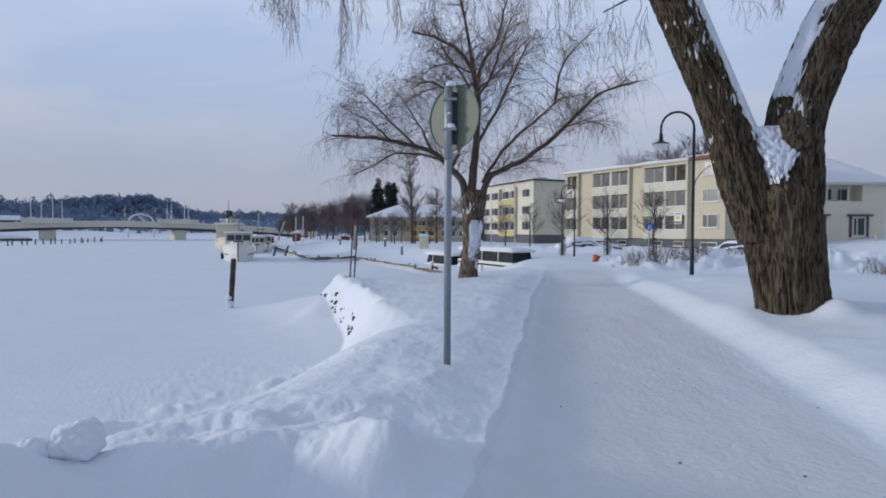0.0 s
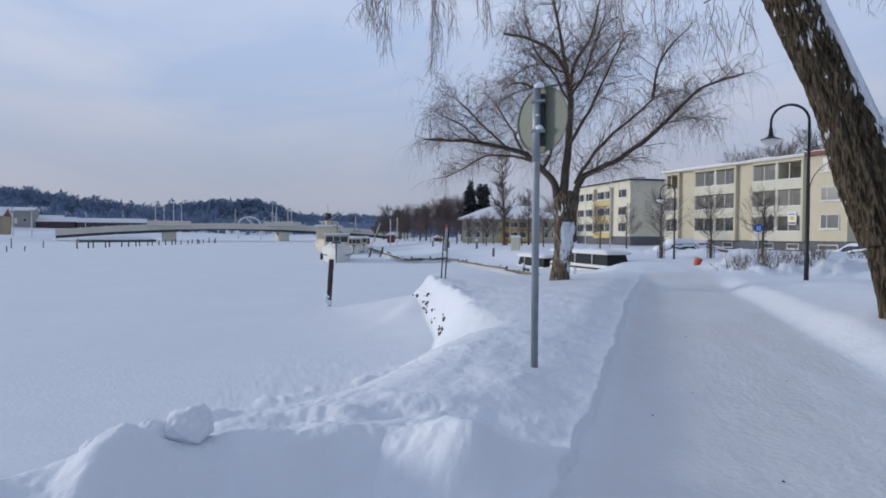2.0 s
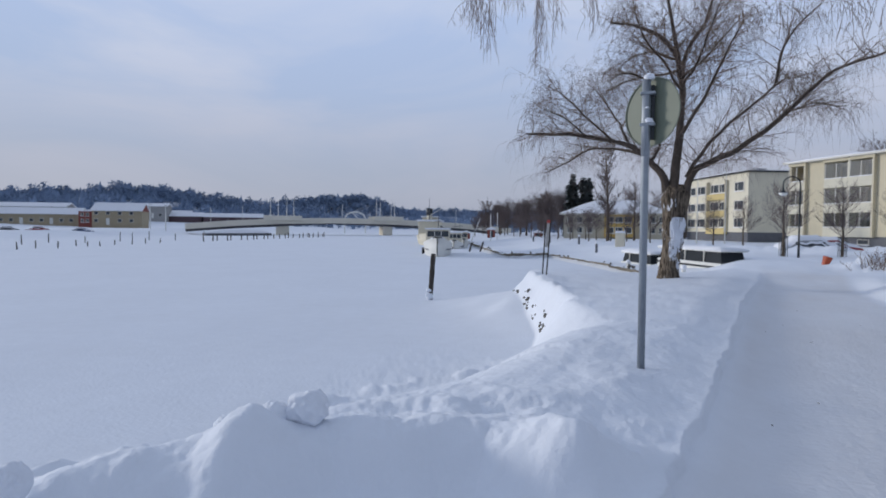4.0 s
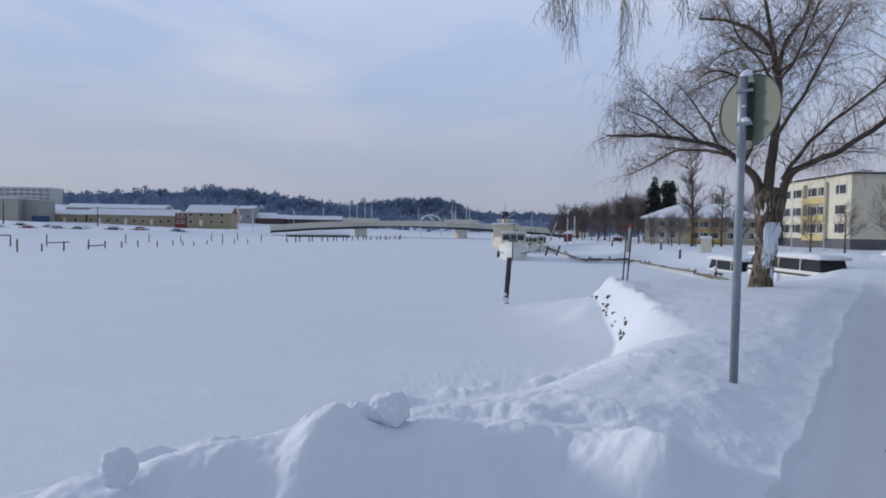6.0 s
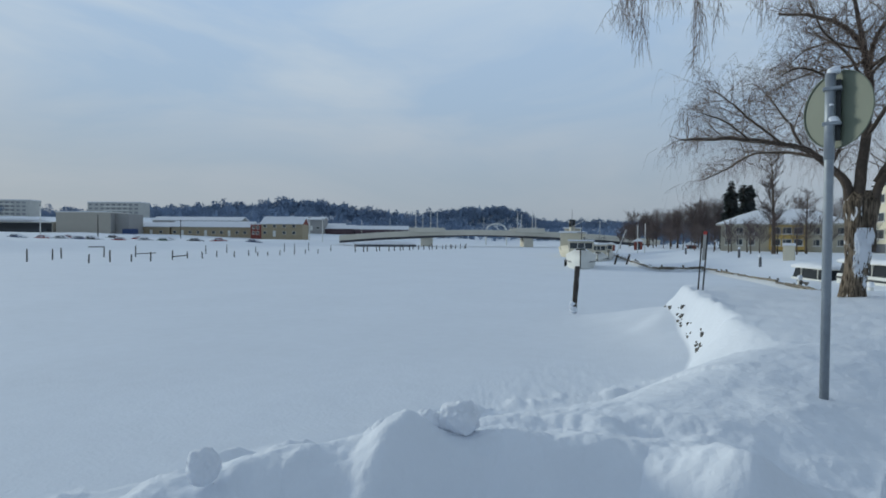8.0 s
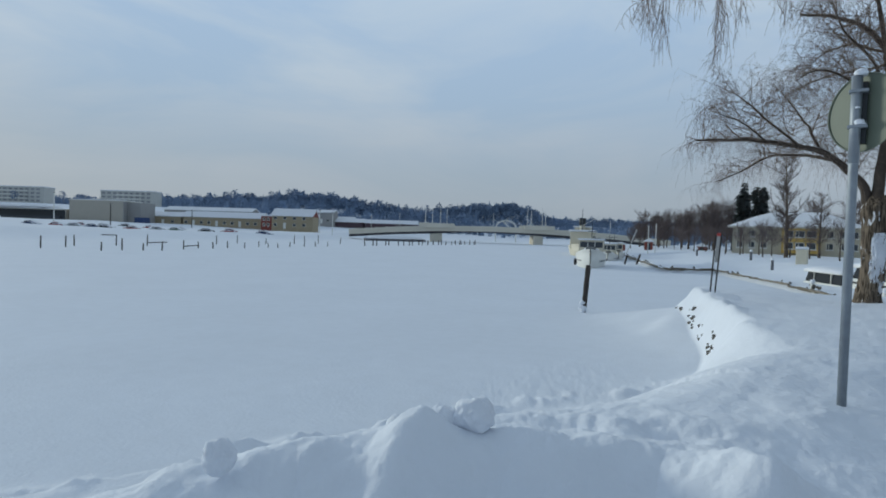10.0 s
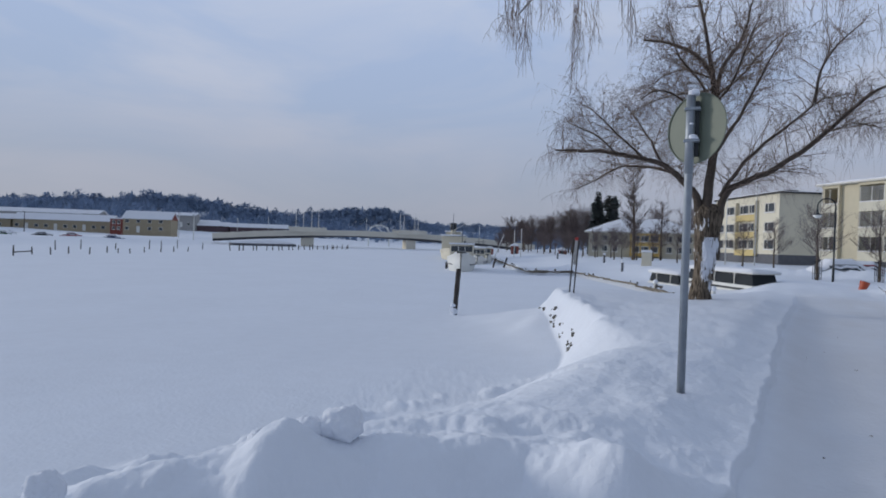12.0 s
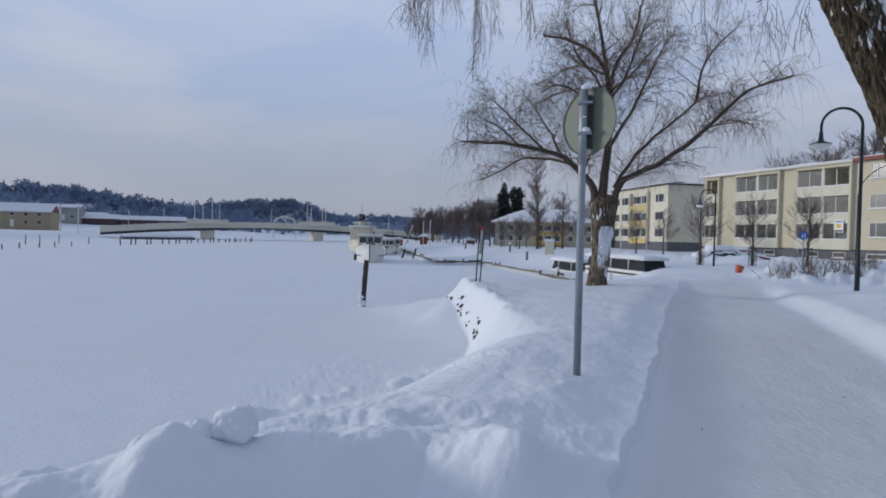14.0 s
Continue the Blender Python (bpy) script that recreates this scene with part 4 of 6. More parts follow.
root_, h_ = mooring_pile(-8.46, 19.4, 0.60, 0.092, (0.16, -0.05))
for k_, (dz_, rr_) in enumerate(((0.36, 0.15), (0.58, 0.12), (0.10, 0.2))):
    bm_ = bmesh.new()
    bmesh.ops.create_icosphere(bm_, subdivisions=3, radius=rr_)
    for v_ in bm_.verts:
        v_.co *= 1 + 0.35 * noise.noise(v_.co * 9 + Vector((k_, 0, 0)))
        v_.co.z *= 0.8
    part("snow_clump", bm_, SNOW, root_, "snow frozen to the pile", True).location = (0.03 - 0.03 * k_, -0.05, dz_ + 0.1)
for x_, y_, t_, l_ in ((-23.1, 61.5, -0.1, (0.35, 0)), (-22.2, 62.5, 0.0, (0.45, 0))):
    mooring_pile(x_, y_, t_, 0.10, l_, "thin leaning timber stake near the boats")


def snow_clump(x, y, r, squash, seed, sink=0.3, top_z=None):
    z = ground_z(x, y)
    bm = bmesh.new()
    bmesh.ops.create_icosphere(bm, subdivisions=5, radius=r)
    for v in bm.verts:
        c = v.co.copy()
        v.co = c * (1 + 0.28 * noise.noise(c * (1.1 / r) + Vector((seed, 0, 0))) + 0.13 * noise.noise(c * (3.0 / r) + Vector((0, seed, 0))) + 0.05 * noise.noise(c * (13.0 / r)))
        v.co.z *= squash
    me = bpy.data.meshes.new("snow_block")
    bm.to_mesh(me); bm.free()
    me.materials.append(SNOW)
    me.polygons.foreach_set("use_smooth", [True] * len(me.polygons))
    o = new("snow_block", me)
    o.location = (x, y, top_z if top_z else z + r * squash * (1 - sink) * 0.7)
    return tagged(o, "lump of broken ploughed snow lying on the snow heap", "snow block", "snow blocks")


snow_clump(-1.62, 2.84, 0.125, 0.85, 3, top_z=0.45)
snow_clump(-1.79, 2.72, 0.10, 0.85, 8, top_z=0.41)
snow_clump(-1.95, 2.50, 0.07, 0.9, 2, top_z=0.40)
snow_clump(-2.40, 1.60, 0.085, 1.15, 5, top_z=0.34)


def path_debris():
    """Leaf scraps and bits of bark trodden into the path snow."""
    rng = random.Random(3)
    V, F = [], []
    for x, y in ((2.0, 9.4), (3.35, 5.4), (1.75, 4.0), (1.9, 3.4), (2.6, 6.8), (1.1, 5.2), (3.0, 11.5), (2.3, 13.0), (4.9, 6.9)) + tuple((rng.uniform(0.9, 3.4), rng.uniform(3, 16)) for _ in range(5)):
        z = ground_z(x, y) + 0.004
        b = len(V)
        r = rng.uniform(0.006, 0.014)
        k = 6
        for j in range(k):
            t = 2 * math.pi * j / k
            q = r * rng.uniform(0.5, 1.2)
            V.append((x + q * 1.6 * math.cos(t), y + q * math.sin(t), z + rng.uniform(0, 0.008)))
        V.append((x, y, z + 0.012))
        F += [(b + j, b + (j + 1) % k, b + k) for j in range(k)]
    tagged(obj("leaf_scraps", V, F, BARK2, None), "dark leaf scraps trodden into the snow", "debris", kind="stuff")


path_debris()


def curved_street_light():
    x, y = 17.5, 52.0
    z = ground_z(x, y)
    root = empty("street_light", pose(x, y, z - 0.2), "slim street light with a long curved arm", "street lamp")
    tube("pole", [(0, 0, 0), (0, 0, 5.4)], [0.07, 0.05], BLACKPAINT, root, 10)
    tube("arm", spline([(0, 0, 5.4), (0.35, 0, 6.4), (1.3, 0, 7.35), (3.0, 0, 7.95), (3.6, 0, 8.0)], 6), 0.035, BLACKPAINT, root, 8)
    part("head", box(3.4, -0.12, 7.93, 4.0, 0.12, 8.06, 0.03), PLINTH, root)


curved_street_light()

# ---- bare trees, spruces and bushes ----
def bare_tree(seed, h, label, clear=0.25, spread=0.5, dens=1.0, material=None, group="bare park trees", tw=0.012):
    rng = random.Random(seed)
    root = empty("bare_tree", pose(0, 0, 0), label, "tree", group)
    VT, FT, V, F = [], [], [], []
    k = 12
    lean = rng.uniform(-0.06, 0.06)
    stem = [Vector((lean * h * (i / k) ** 2 + 0.03 * rng.uniform(-1, 1), 0.04 * rng.uniform(-1, 1), h * 0.85 * i / k)) for i in range(k + 1)]
    tube_into(V, F, stem, [h * 0.018 * (1 - 0.82 * i / k) + 0.01 for i in range(k + 1)], 8)
    for i in range(int(k * clear) + 1, k + 1):
        f = 1 - 0.55 * (i / k)
        for _ in range(max(2, int(3 * dens))):
            a = rng.uniform(0, 2 * math.pi)
            d = Vector((math.cos(a), math.sin(a), rng.uniform(0.45, 1.1)))
            branch(VT, FT, stem[i], d, h * spread * f * rng.uniform(0.55, 1.0), h * 0.0042 * f + tw * 0.45, 2, rng, tw)
    obj("trunk", V, F, BARK2, root, smooth=True)
    obj("crown", VT, FT, material or TWIG_FAR, root, "bare brown twigs")
    return root


def branch(V, F, p, d, length, r, level, rng, tw):
    k = 4
    pts, q, dd = [Vector(p)], Vector(p), Vector(d).normalized()
    for i in range(k):
        dd = (dd + Vector((rng.uniform(-.25, .25), rng.uniform(-.25, .25), rng.uniform(-.12, .22)))).normalized()
        q = q + dd * (length / k)
        pts.append(q.copy())
    tube_into(V, F, pts, [max(tw * 0.35, r * (1 - 0.7 * i / k)) for i in range(k + 1)], 3, False)
    if level:
        for i in range(1, k + 1):
            for _ in range(2):
                a = Vector((rng.uniform(-1, 1), rng.uniform(-1, 1), rng.uniform(-.2, 1))).normalized()
                branch(V, F, pts[i], (pts[i] - pts[i - 1]).normalized() + a * 0.9, length * rng.uniform(.35, .6), r * 0.55, level - 1, rng, tw)


def plant(src, x, y, scale, turn, sink=0.1):
    return copy_thing(src, Matrix.Translation((x, y, ground_z(x, y) - sink)) @ Matrix.Rotation(turn, 4, "Z") @ Matrix.Scale(scale, 4))


rt = random.Random(11)
park_a = bare_tree(31, 8.0, "bare broad park tree standing in snow", 0.20, 0.50, 1.6, tw=0.026)
park_b = bare_tree(32, 7.0, "bare bushy park tree standing in snow", 0.17, 0.55, 1.6, tw=0.026)
park_a.matrix_world = pose(-45.0, 131, ground_z(-45, 131) - 0.1)
park_b.matrix_world = pose(-41.0, 128, ground_z(-41, 128) - 0.1)
for x_, y_, s_ in ((-49, 133, .62), (-37.5, 132, 1.0), (-34.5, 127, 1.12), (-31.5, 131, 1.2), (-29.5, 126, 1.15), (-27.5, 132, 1.1), (-25.5, 124, .9), (-23, 121, .8), (-39, 138, 1.1), (-32, 138, 1.3), (-53, 150, .8), (-58, 165, .8), (-62, 180, .8), (-47, 146, .9), (-21, 127, .8), (-43, 140, 1.15), (-36, 145, 1.3), (-30, 146, 1.35), (-26, 140, 1.2), (-33, 121, 1.0), (-29, 119, .95), (-51, 160, 1.0), (-45, 158, 1.1), (-24, 134, 1.1), (-38, 122, .8), (-55, 170, 1.0)):
    plant(park_a if rt.random() < 0.5 else park_b, x_, y_, s_, rt.uniform(0, 6))
young = bare_tree(41, 4.6, "young bare street tree beside the road", 0.28, 0.46, 1.0, tw=0.009, group="young street trees")
young.matrix_world = pose(5.2, 40.5, ground_z(5.2, 40.5) - 0.1)
for x_, y_, s_ in ((8.25, 40.8, .93), (11.35, 41.0, .95), (-1.0, 66, .9), (-4.5, 70, .95), (-7.5, 74, .9), (1.8, 62, 1.0), (-10, 79, 1.0), (-12.5, 83, .9), (-14.8, 88, 1.0), (-17.5, 92, .9), (-21, 98, .9), (-24.5, 104, .9), (-27.5, 110, .9), (4.6, 66, 1.05), (-12, 74, .9), (-15.5, 80, .9), (-18.5, 86, .85), (-22.5, 92, .85), (-26, 99, .85), (-30, 106, .85), (-33, 112, .85)):
    plant(young, x_, y_, s_, rt.uniform(0, 6))
birch = bare_tree(51, 13.5, "tall slender bare birch in the park", 0.2, 0.24, 1.5, tw=0.014, group="tall birches")
birch.matrix_world = pose(-10.4, 79, ground_z(-10.4, 79) - 0.1)
plant(birch, -7.4, 82, .62, 2.0)
for x_, y_, s_ in ((-2, 140, 1.0), (3, 142, .9), (-8, 146, 1.0), (-14, 150, 1.0), (16, 140, .9), (22, 138, .9), (-68, 200, .7), (-66, 215, .8), (-72, 230, .8), (33, 112, 1.12), (38, 108, 1.2), (28.5, 116, 1.05), (44, 110, 1.22), (4, 125, .92), (8, 128, .95), (48, 108, 1.2), (12, 126, .85)):
    plant(park_a, x_, y_, s_ * (1.85 if x_ > 25 else 1.35), rt.uniform(0, 6))


def spruce(x, y, h, seed):
    rng = random.Random(seed)
    z = ground_z(x, y)
    root = empty("spruce_tree", pose(x, y, z), "dark green spruce with a ragged crown", "tree", "spruces")
    tube("trunk", [(0, 0, -0.2), (0, 0, h * 0.95)], [h * 0.018, 0.02], BARK2, root, 8)
    V, F = [], []
    lv = 30
    for i in range(lv):
        t = i / lv
        zz = h * (0.05 + 0.93 * t)
        R = h * 0.20 * (1 - t) ** 0.42 * (0.8 + 0.45 * noise.noise((t * 6, seed * 3.1, 0))) + 0.2
        for j in range(20):
            a = rng.uniform(0, 2 * math.pi)
            zz = h * (0.05 + 0.93 * (t + rng.uniform(-0.03, 0.03)))
            r = R * rng.uniform(0.4, 1.15)
            c = Vector((math.cos(a), math.sin(a), 0))
            s = Vector((-math.sin(a), math.cos(a), 0))
            b = len(V)
            w = 0.26 * r + 0.12
            for p in (c * 0.05 * r + Vector((0, 0, zz + 0.1)), c * 0.6 * r + s * w + Vector((0, 0, zz - 0.05 * r)), c * r + Vector((0, 0, zz - 0.28 * r)), c * 0.6 * r - s * w + Vector((0, 0, zz - 0.05 * r)), c * 0.6 * r + Vector((0, 0, zz - 0.22 * r))):
                V.append(tuple(p))
            F += [(b, b + 1, b + 2, b + 3), (b, b + 4, b + 2, b + 1), (b, b + 3, b + 2, b + 4)]
    obj("crown", V, F, NEEDLE, root, "dense needles in a haze-greyed colour")


spruce(-21.0, 109, 11.9, 1)
spruce(-18.2, 110, 11.2, 2)
spruce(-19.7, 112.5, 11.5, 3)


def bush(x, y, w, h, seed):
    rng = random.Random(seed)
    z = ground_z(x, y)
    V, F = [], []
    for i in range(int(34 * w)):
        p = Vector((rng.gauss(0, w * 0.35), rng.gauss(0, 0.35), -0.05))
        d = Vector((rng.gauss(0, .5), rng.gauss(0, .5), 1))
        branch(V, F, p, d, h * rng.uniform(.5, 1.0), 0.012, 1, rng, 0.011)
    o = obj("bush", V, F, TWIG, None)
    o.location = (x, y, z)
    tagged(o, "leafless bush half buried in ploughed snow", "bush", "bushes")


for i_, (x_, y_, w_, hh_) in enumerate(((6.6, 26.6, .8, .8), (7.6, 26.8, .8, .85), (8.7, 26.9, .9, .75), (9.6, 26.6, .8, .6), (15.5, 24, .8, .55), (11.6, 27.2, .7, .45))):
    bush(x_, y_, w_, hh_, 60 + i_)


# ---- buildings ----
def panel(root, name, x0, x1, z0, z1, y0, y1, material, label="", bevel=0.0):
    return part(name, box(x0, y0, z0, x1, y1, z1, bevel), material, root, label)


def window(root, x0, x1, z0, z1, y, fw=0.07, split=True, glass=None, frame_mat=None):
    """A framed window set into the wall face at y; frame, pane and sill."""
    bm = bmesh.new()
    for a, b, c, d in ((x0, x1, z0, z0 + fw), (x0, x1, z1 - fw, z1), (x0, x0 + fw, z0 + fw, z1 - fw), (x1 - fw, x1, z0 + fw, z1 - fw)):
        bbox(bm, a, y - 0.05, c, b, y + 0.03, d)
    if split:
        m = x0 + (x1 - x0) * 0.35
        bbox(bm, m - fw * 0.4, y - 0.045, z0 + fw, m + fw * 0.4, y + 0.03, z1 - fw)
    w = part("window", bm, frame_mat or FRAMEW, root)
    part("pane", box(x0 + fw, y - 0.02, z0 + fw, x1 - fw, y + 0.01, z1 - fw), glass or DARKWIN, w)
    part("sill", box(x0 - 0.08, y - 0.16, z0 - 0.07, x1 + 0.08, y - 0.002, z0 - 0.003), SNOW_FAR, w, "snow-covered sill")
    return w


def snow_slab(root, name, x0, y0, x1, y1, z, h, seed=0.0):
    """A soft uneven layer of snow over a flat roof."""
    nx, ny = max(6, int(abs(x1 - x0) * 1.5)), max(4, int(abs(y1 - y0) * 1.0))
    nx, ny = min(nx, 60), min(ny, 20)
    V, F = [], []
    for i in range(nx + 1):
        for j in range(ny + 1):
            u, v = i / nx, j / ny
            ed = min(1, 6 * min(u, 1 - u, v, 1 - v) * max(1, 0.25 * nx / 6) + 0.35)
            V.append((x0 + (x1 - x0) * u, y0 + (y1 - y0) * v, z + h * ed * (1 + 0.5 * noise.noise((u * nx * .35 + seed, v * ny * .35, seed)))))
    for i in range(nx):
        for j in range(ny):
            q = i * (ny + 1) + j
            F.append((q, q + ny + 1, q + ny + 2, q + 1))
    b = len(V)
    V += [(x0, y0, z), (x1, y0, z), (x1, y1, z), (x0, y1, z)]
    F.append(tuple([i * (ny + 1) for i in range(nx, -1, -1)] + [b, b + 1]))
    F.append(tuple([nx * (ny + 1) + j for j in range(ny, -1, -1)] + [b + 1, b + 2]))
    F.append(tuple([i * (ny + 1) + ny for i in range(nx + 1)] + [b + 2, b + 3]))
    F.append(tuple([j for j in range(ny + 1)] + [b + 3, b]))
    return obj(name, V, F, SNOW_FAR, root, "thick layer of roof snow", True)


def facing(ax, ay, bx, by, z):
    return pose(ax, ay, z, 0, 0, math.degrees(math.atan2(by - ay, bx - ax)))


def apartment_long():
    root = empty("apartment_building", facing(9.43, 73.9, 22.05, 56.8, 0.0), "long three-storey yellow apartment house with cream balcony bays", "building")
    OUT = 0.25
    D = 11.0
    panel(root, "plinth", 0, 21.2, -1.2, 1.05, 0.12, D, PLINTH, "dark grey concrete base")
    panel(root, "core", 0.02, 21.15, 1.05, 8.72, 1.6, D, PLASTER_Y)
    walls = ((2.3, 4.8), (10.0, 12.15), (17.25, 21.2))
    for a, b in walls:
        panel(root, "wall", a, b, 1.05, 8.72, 0.0, 1.62, PLASTER_Y)
    panel(root, "end_wall", 0.0, 0.22, 1.05, 8.72, 0.05, 1.62, PLASTER_Y)
    for a, b in ((0.22, 2.3), (4.8, 7.45), (7.6, 10.0), (12.15, 14.65), (14.8, 17.25)):
        for z in (1.0, 3.35, 5.85):
            bal = panel(root, "balcony", a, b, z, z + 0.92, -0.12 - OUT, -OUT, BALCONY, "off-white balcony front with a line of snow")
            part("balcony_floor", box(a, -OUT, z, b, 1.6, z + 0.14), PLASTER_W, bal)
            part("rail_snow", box(a + 0.02, -0.14 - OUT, z + 0.924, b - 0.02, 0.03 - OUT, z + 0.99, 0.02), SNOW_FAR, bal)
            for q in (a + 0.05, (a + b) / 2, b - 0.05):
                part("glazing_post", box(q - 0.035, -0.08 - OUT, z + 0.99, q + 0.035, -0.01 - OUT, z + 2.42), FRAMEW, bal)
            open_one = (a > 14 and z > 5)or (a < 1 and z > 5)
            if not open_one:
                part("glazing", box(a + 0.08, -0.05 - OUT, z + 1.0, b - 0.08, -0.03 - OUT, z + 2.40), GLAZE, bal, "clear balcony glazing").visible_shadow = False
            part("door_window", box(a + (b - a) * 0.58, 1.55, z + 0.3, b - 0.25, 1.59, z + 2.2), DARKWIN, bal)
            part("curtain", box(a + 0.35, 1.50, z + 0.9, a + (b - a) * 0.5, 1.58, z + 2.2), CURTAIN, bal)
        panel(root, "balcony_lintel", a, b, 8.42, 8.72, -0.1 - OUT, 1.6, PLASTER_Y)
    for q in (7.45, 14.65):
        panel(root, "party_wall", q, q + 0.15, 1.0, 8.62, -0.1 - OUT, 1.6, BALCONY)
    for q in (2.3, 4.64, 10.0, 11.99, 17.25):
        panel(root, "cheek_wall", q, q + 0.16, 1.0, 8.72, -0.125 - OUT, -0.004, PLASTER_Y)
    for z0, z1 in ((2.15, 3.42), (4.62, 5.86), (7.2, 8.45)):
        window(root, 18.85, 20.55, z0, z1, -0.02, 0.075)
    window(root, 18.62, 20.4, 0.25, 0.75, 0.10, 0.08, False)
    for q in (5.6, 8.3, 13.0, 15.6):
        window(root, q, q + 1.2, 0.3, 0.8, 0.10, 0.06, False)
    panel(root, "eave", -0.3, 17.6, 8.72, 8.87, -0.65, D + 0.3, FRAMEW)
    snow_slab(root, "roof_snow", -0.3, -0.6, 17.6, D + 0.3, 8.87, 0.30, 2.0)
    panel(root, "stair_roof", 17.6, 21.5, 8.72, 9.04, -0.5, D + 0.3, ROOFRED, "red-brown sheet edge of the raised roof")
    snow_slab(root, "roof_snow", 17.6, -0.45, 21.5, D + 0.3, 9.04, 0.22, 5.0)
    for q in (5.2, 9.4, 14.2):
        ch = panel(root, "chimney", q, q + 0.9, 8.8, 9.45, 4.0, 4.9, PLINTH)
        part("chimney_cap", box(q - 0.08, 3.92, 9.452, q + 0.98, 4.98, 9.56), SNOW_FAR, ch)
    tube("downpipe", [(12.2, -0.06, 0.6), (12.2, -0.06, 8.6)], 0.05, FRAMEW, root, 8)
    sg = panel(root, "facade_sign", 16.05, 16.9, 2.55, 3.7, -0.22 - OUT, -0.16 - OUT, WHITE, "small pale notice board with a yellow emblem")
    part("emblem", box(16.25, -0.232 - OUT, 2.95, 16.68, -0.222 - OUT, 3.3, 0.004), YELLOWSIGN, sg)
    part("text_bar", box(16.15, -0.232 - OUT, 3.45, 16.8, -0.222 - OUT, 3.55), BLUE, sg)
    part("text_bar", box(16.1, -0.232 - OUT, 2.62, 16.85, -0.222 - OUT, 2.76), BLACKPAINT, sg)


GLAZE = bpy.data.materials.new("balcony_glazing")
GLAZE.use_nodes = True
zn, zl = GLAZE.node_tree.nodes, GLAZE.node_tree.links
z_t, z_g, z_m = zn.new("ShaderNodeBsdfTransparent"), zn.new("ShaderNodeBsdfGlossy"), zn.new("ShaderNodeMixShader")
z_t.inputs[0].default_value = (0.94, 0.96, 0.95, 1)
z_g.inputs["Roughness"].default_value = 0.06
z_m.inputs[0].default_value = 0.16
zl.new(z_t.outputs[0], z_m.inputs[1]); zl.new(z_g.outputs[0], z_m.inputs[2])
zl.new(z_m.outputs[0], zn["Material Output"].inputs[0])
apartment_long()


def apartment_gable():
    root = empty("apartment_building", facing(-1.25, 100.4, 6.25, 86.0, 0.0), "three-storey cream apartment house with a blank end wall", "building")
    L, D = 16.3, 8.5
    panel(root, "plinth", 0, L, -1.0, 1.3, 0.06, D - 0.06, PLINTH, "grey concrete base")
    panel(root, "wall", 0, L, 1.3, 9.15, 0.0, D, PLASTER_W)
    panel(root, "roof_edge", -0.2, L + 0.25, 9.15, 9.35, -0.3, D + 0.3, BLACKPAINT, "dark metal roof edge")
    snow_slab(root, "roof_snow", -0.15, -0.25, L + 0.2, D + 0.25, 9.35, 0.22, 9.0)
    panel(root, "roof_hatch", 11.5, 13.2, 9.3, 9.95, 3, 4.4, PLINTH)
    for z0, z1 in ((1.95, 3.25), (4.3, 5.55), (6.8, 8.05)):
        for a, b in ((0.4, 2.7), (3.3, 5.6), (13.2, 15.4)):
            window(root, a, b, z0, z1, -0.02, 0.10)
        window(root, 7.1, 9.3, z0, z1, -0.06, 0.10)
        window(root, 9.5, 11.0, z0, z1, -0.06, 0.10)
    for z in (0.95, 3.4, 5.75):
        panel(root, "balcony_band", 6.7, 11.5, z + 0.05, z + 0.9, -0.5, -0.002, PALEYELLOW, "faded yellow balcony front")
    for q in (6.6, 11.5):
        panel(root, "balcony_side", q, q + 0.12, 1.3, 8.5, -0.5, -0.002, PLASTER_Y)


apartment_gable()


def hip_roof(root, x0, x1, y0, y1, z0, z1, material=None, inset=0.5, label="snow-covered roof"):
    """A hipped roof with a soft snow surface and an eave."""
    nx, ny = 24, 16
    V, F = [], []
    W = min(abs(x1 - x0), abs(y1 - y0)) / 2
    for i in range(nx + 1):
        for j in range(ny + 1):
            x, y = x0 + (x1 - x0) * i / nx, y0 + (y1 - y0) * j / ny
            d = min(x - x0, x1 - x, (y - y0), (y1 - y)) if inset else min(y - y0, y1 - y)
            V.append((x, y, z0 + (z1 - z0) * min(1, d / W) ** 0.9 + 0.06 * noise.noise((x * .6, y * .6, 1))))
    for i in range(nx):
        for j in range(ny):
            q = i * (ny + 1) + j
            F.append((q, q + ny + 1, q + ny + 2, q + 1))
    r = obj("roof", V, F, material or SNOW_FAR, root, label, True)
    part("eave", box(x0, y0, z0 - 0.22, x1, y1, z0 - 0.03), FRAMEW, r)
    return r


def park_house():
    root = empty("town_house", facing(-20.3, 98.4, -4.0, 100.1, 0.0), "low two-storey house with yellow balconies and snowy hip roof", "house")
    panel(root, "wall", 0, 16.3, -0.8, 4.1, 0, 9, PLASTER_G)
    panel(root, "bay", 6.6, 11.4, 0.3, 4.0, -0.9, -0.004, PLASTER_O, "orange-yellow projecting bay")
    for z0, z1 in ((0.9, 1.9), (2.6, 3.6)):
        for q in (6.9, 8.3, 9.7):
            window(root, q, q + 1.2, z0, z1, -0.92, 0.09)
        for q in (0.6, 2.2, 3.8, 12.1, 13.6, 15.0):
            window(root, q, q + 0.9, z0, z1, -0.02, 0.09)
    for q in (6.6, 8.15, 9.6, 11.3):
        panel(root, "bay_post", q, q + 0.12, 0.2, 4.0, -1.0, -0.904, PLASTER_O)
    hip_roof(root, -0.6, 16.9, -1.2, 9.6, 4.15, 6.5)


park_house()


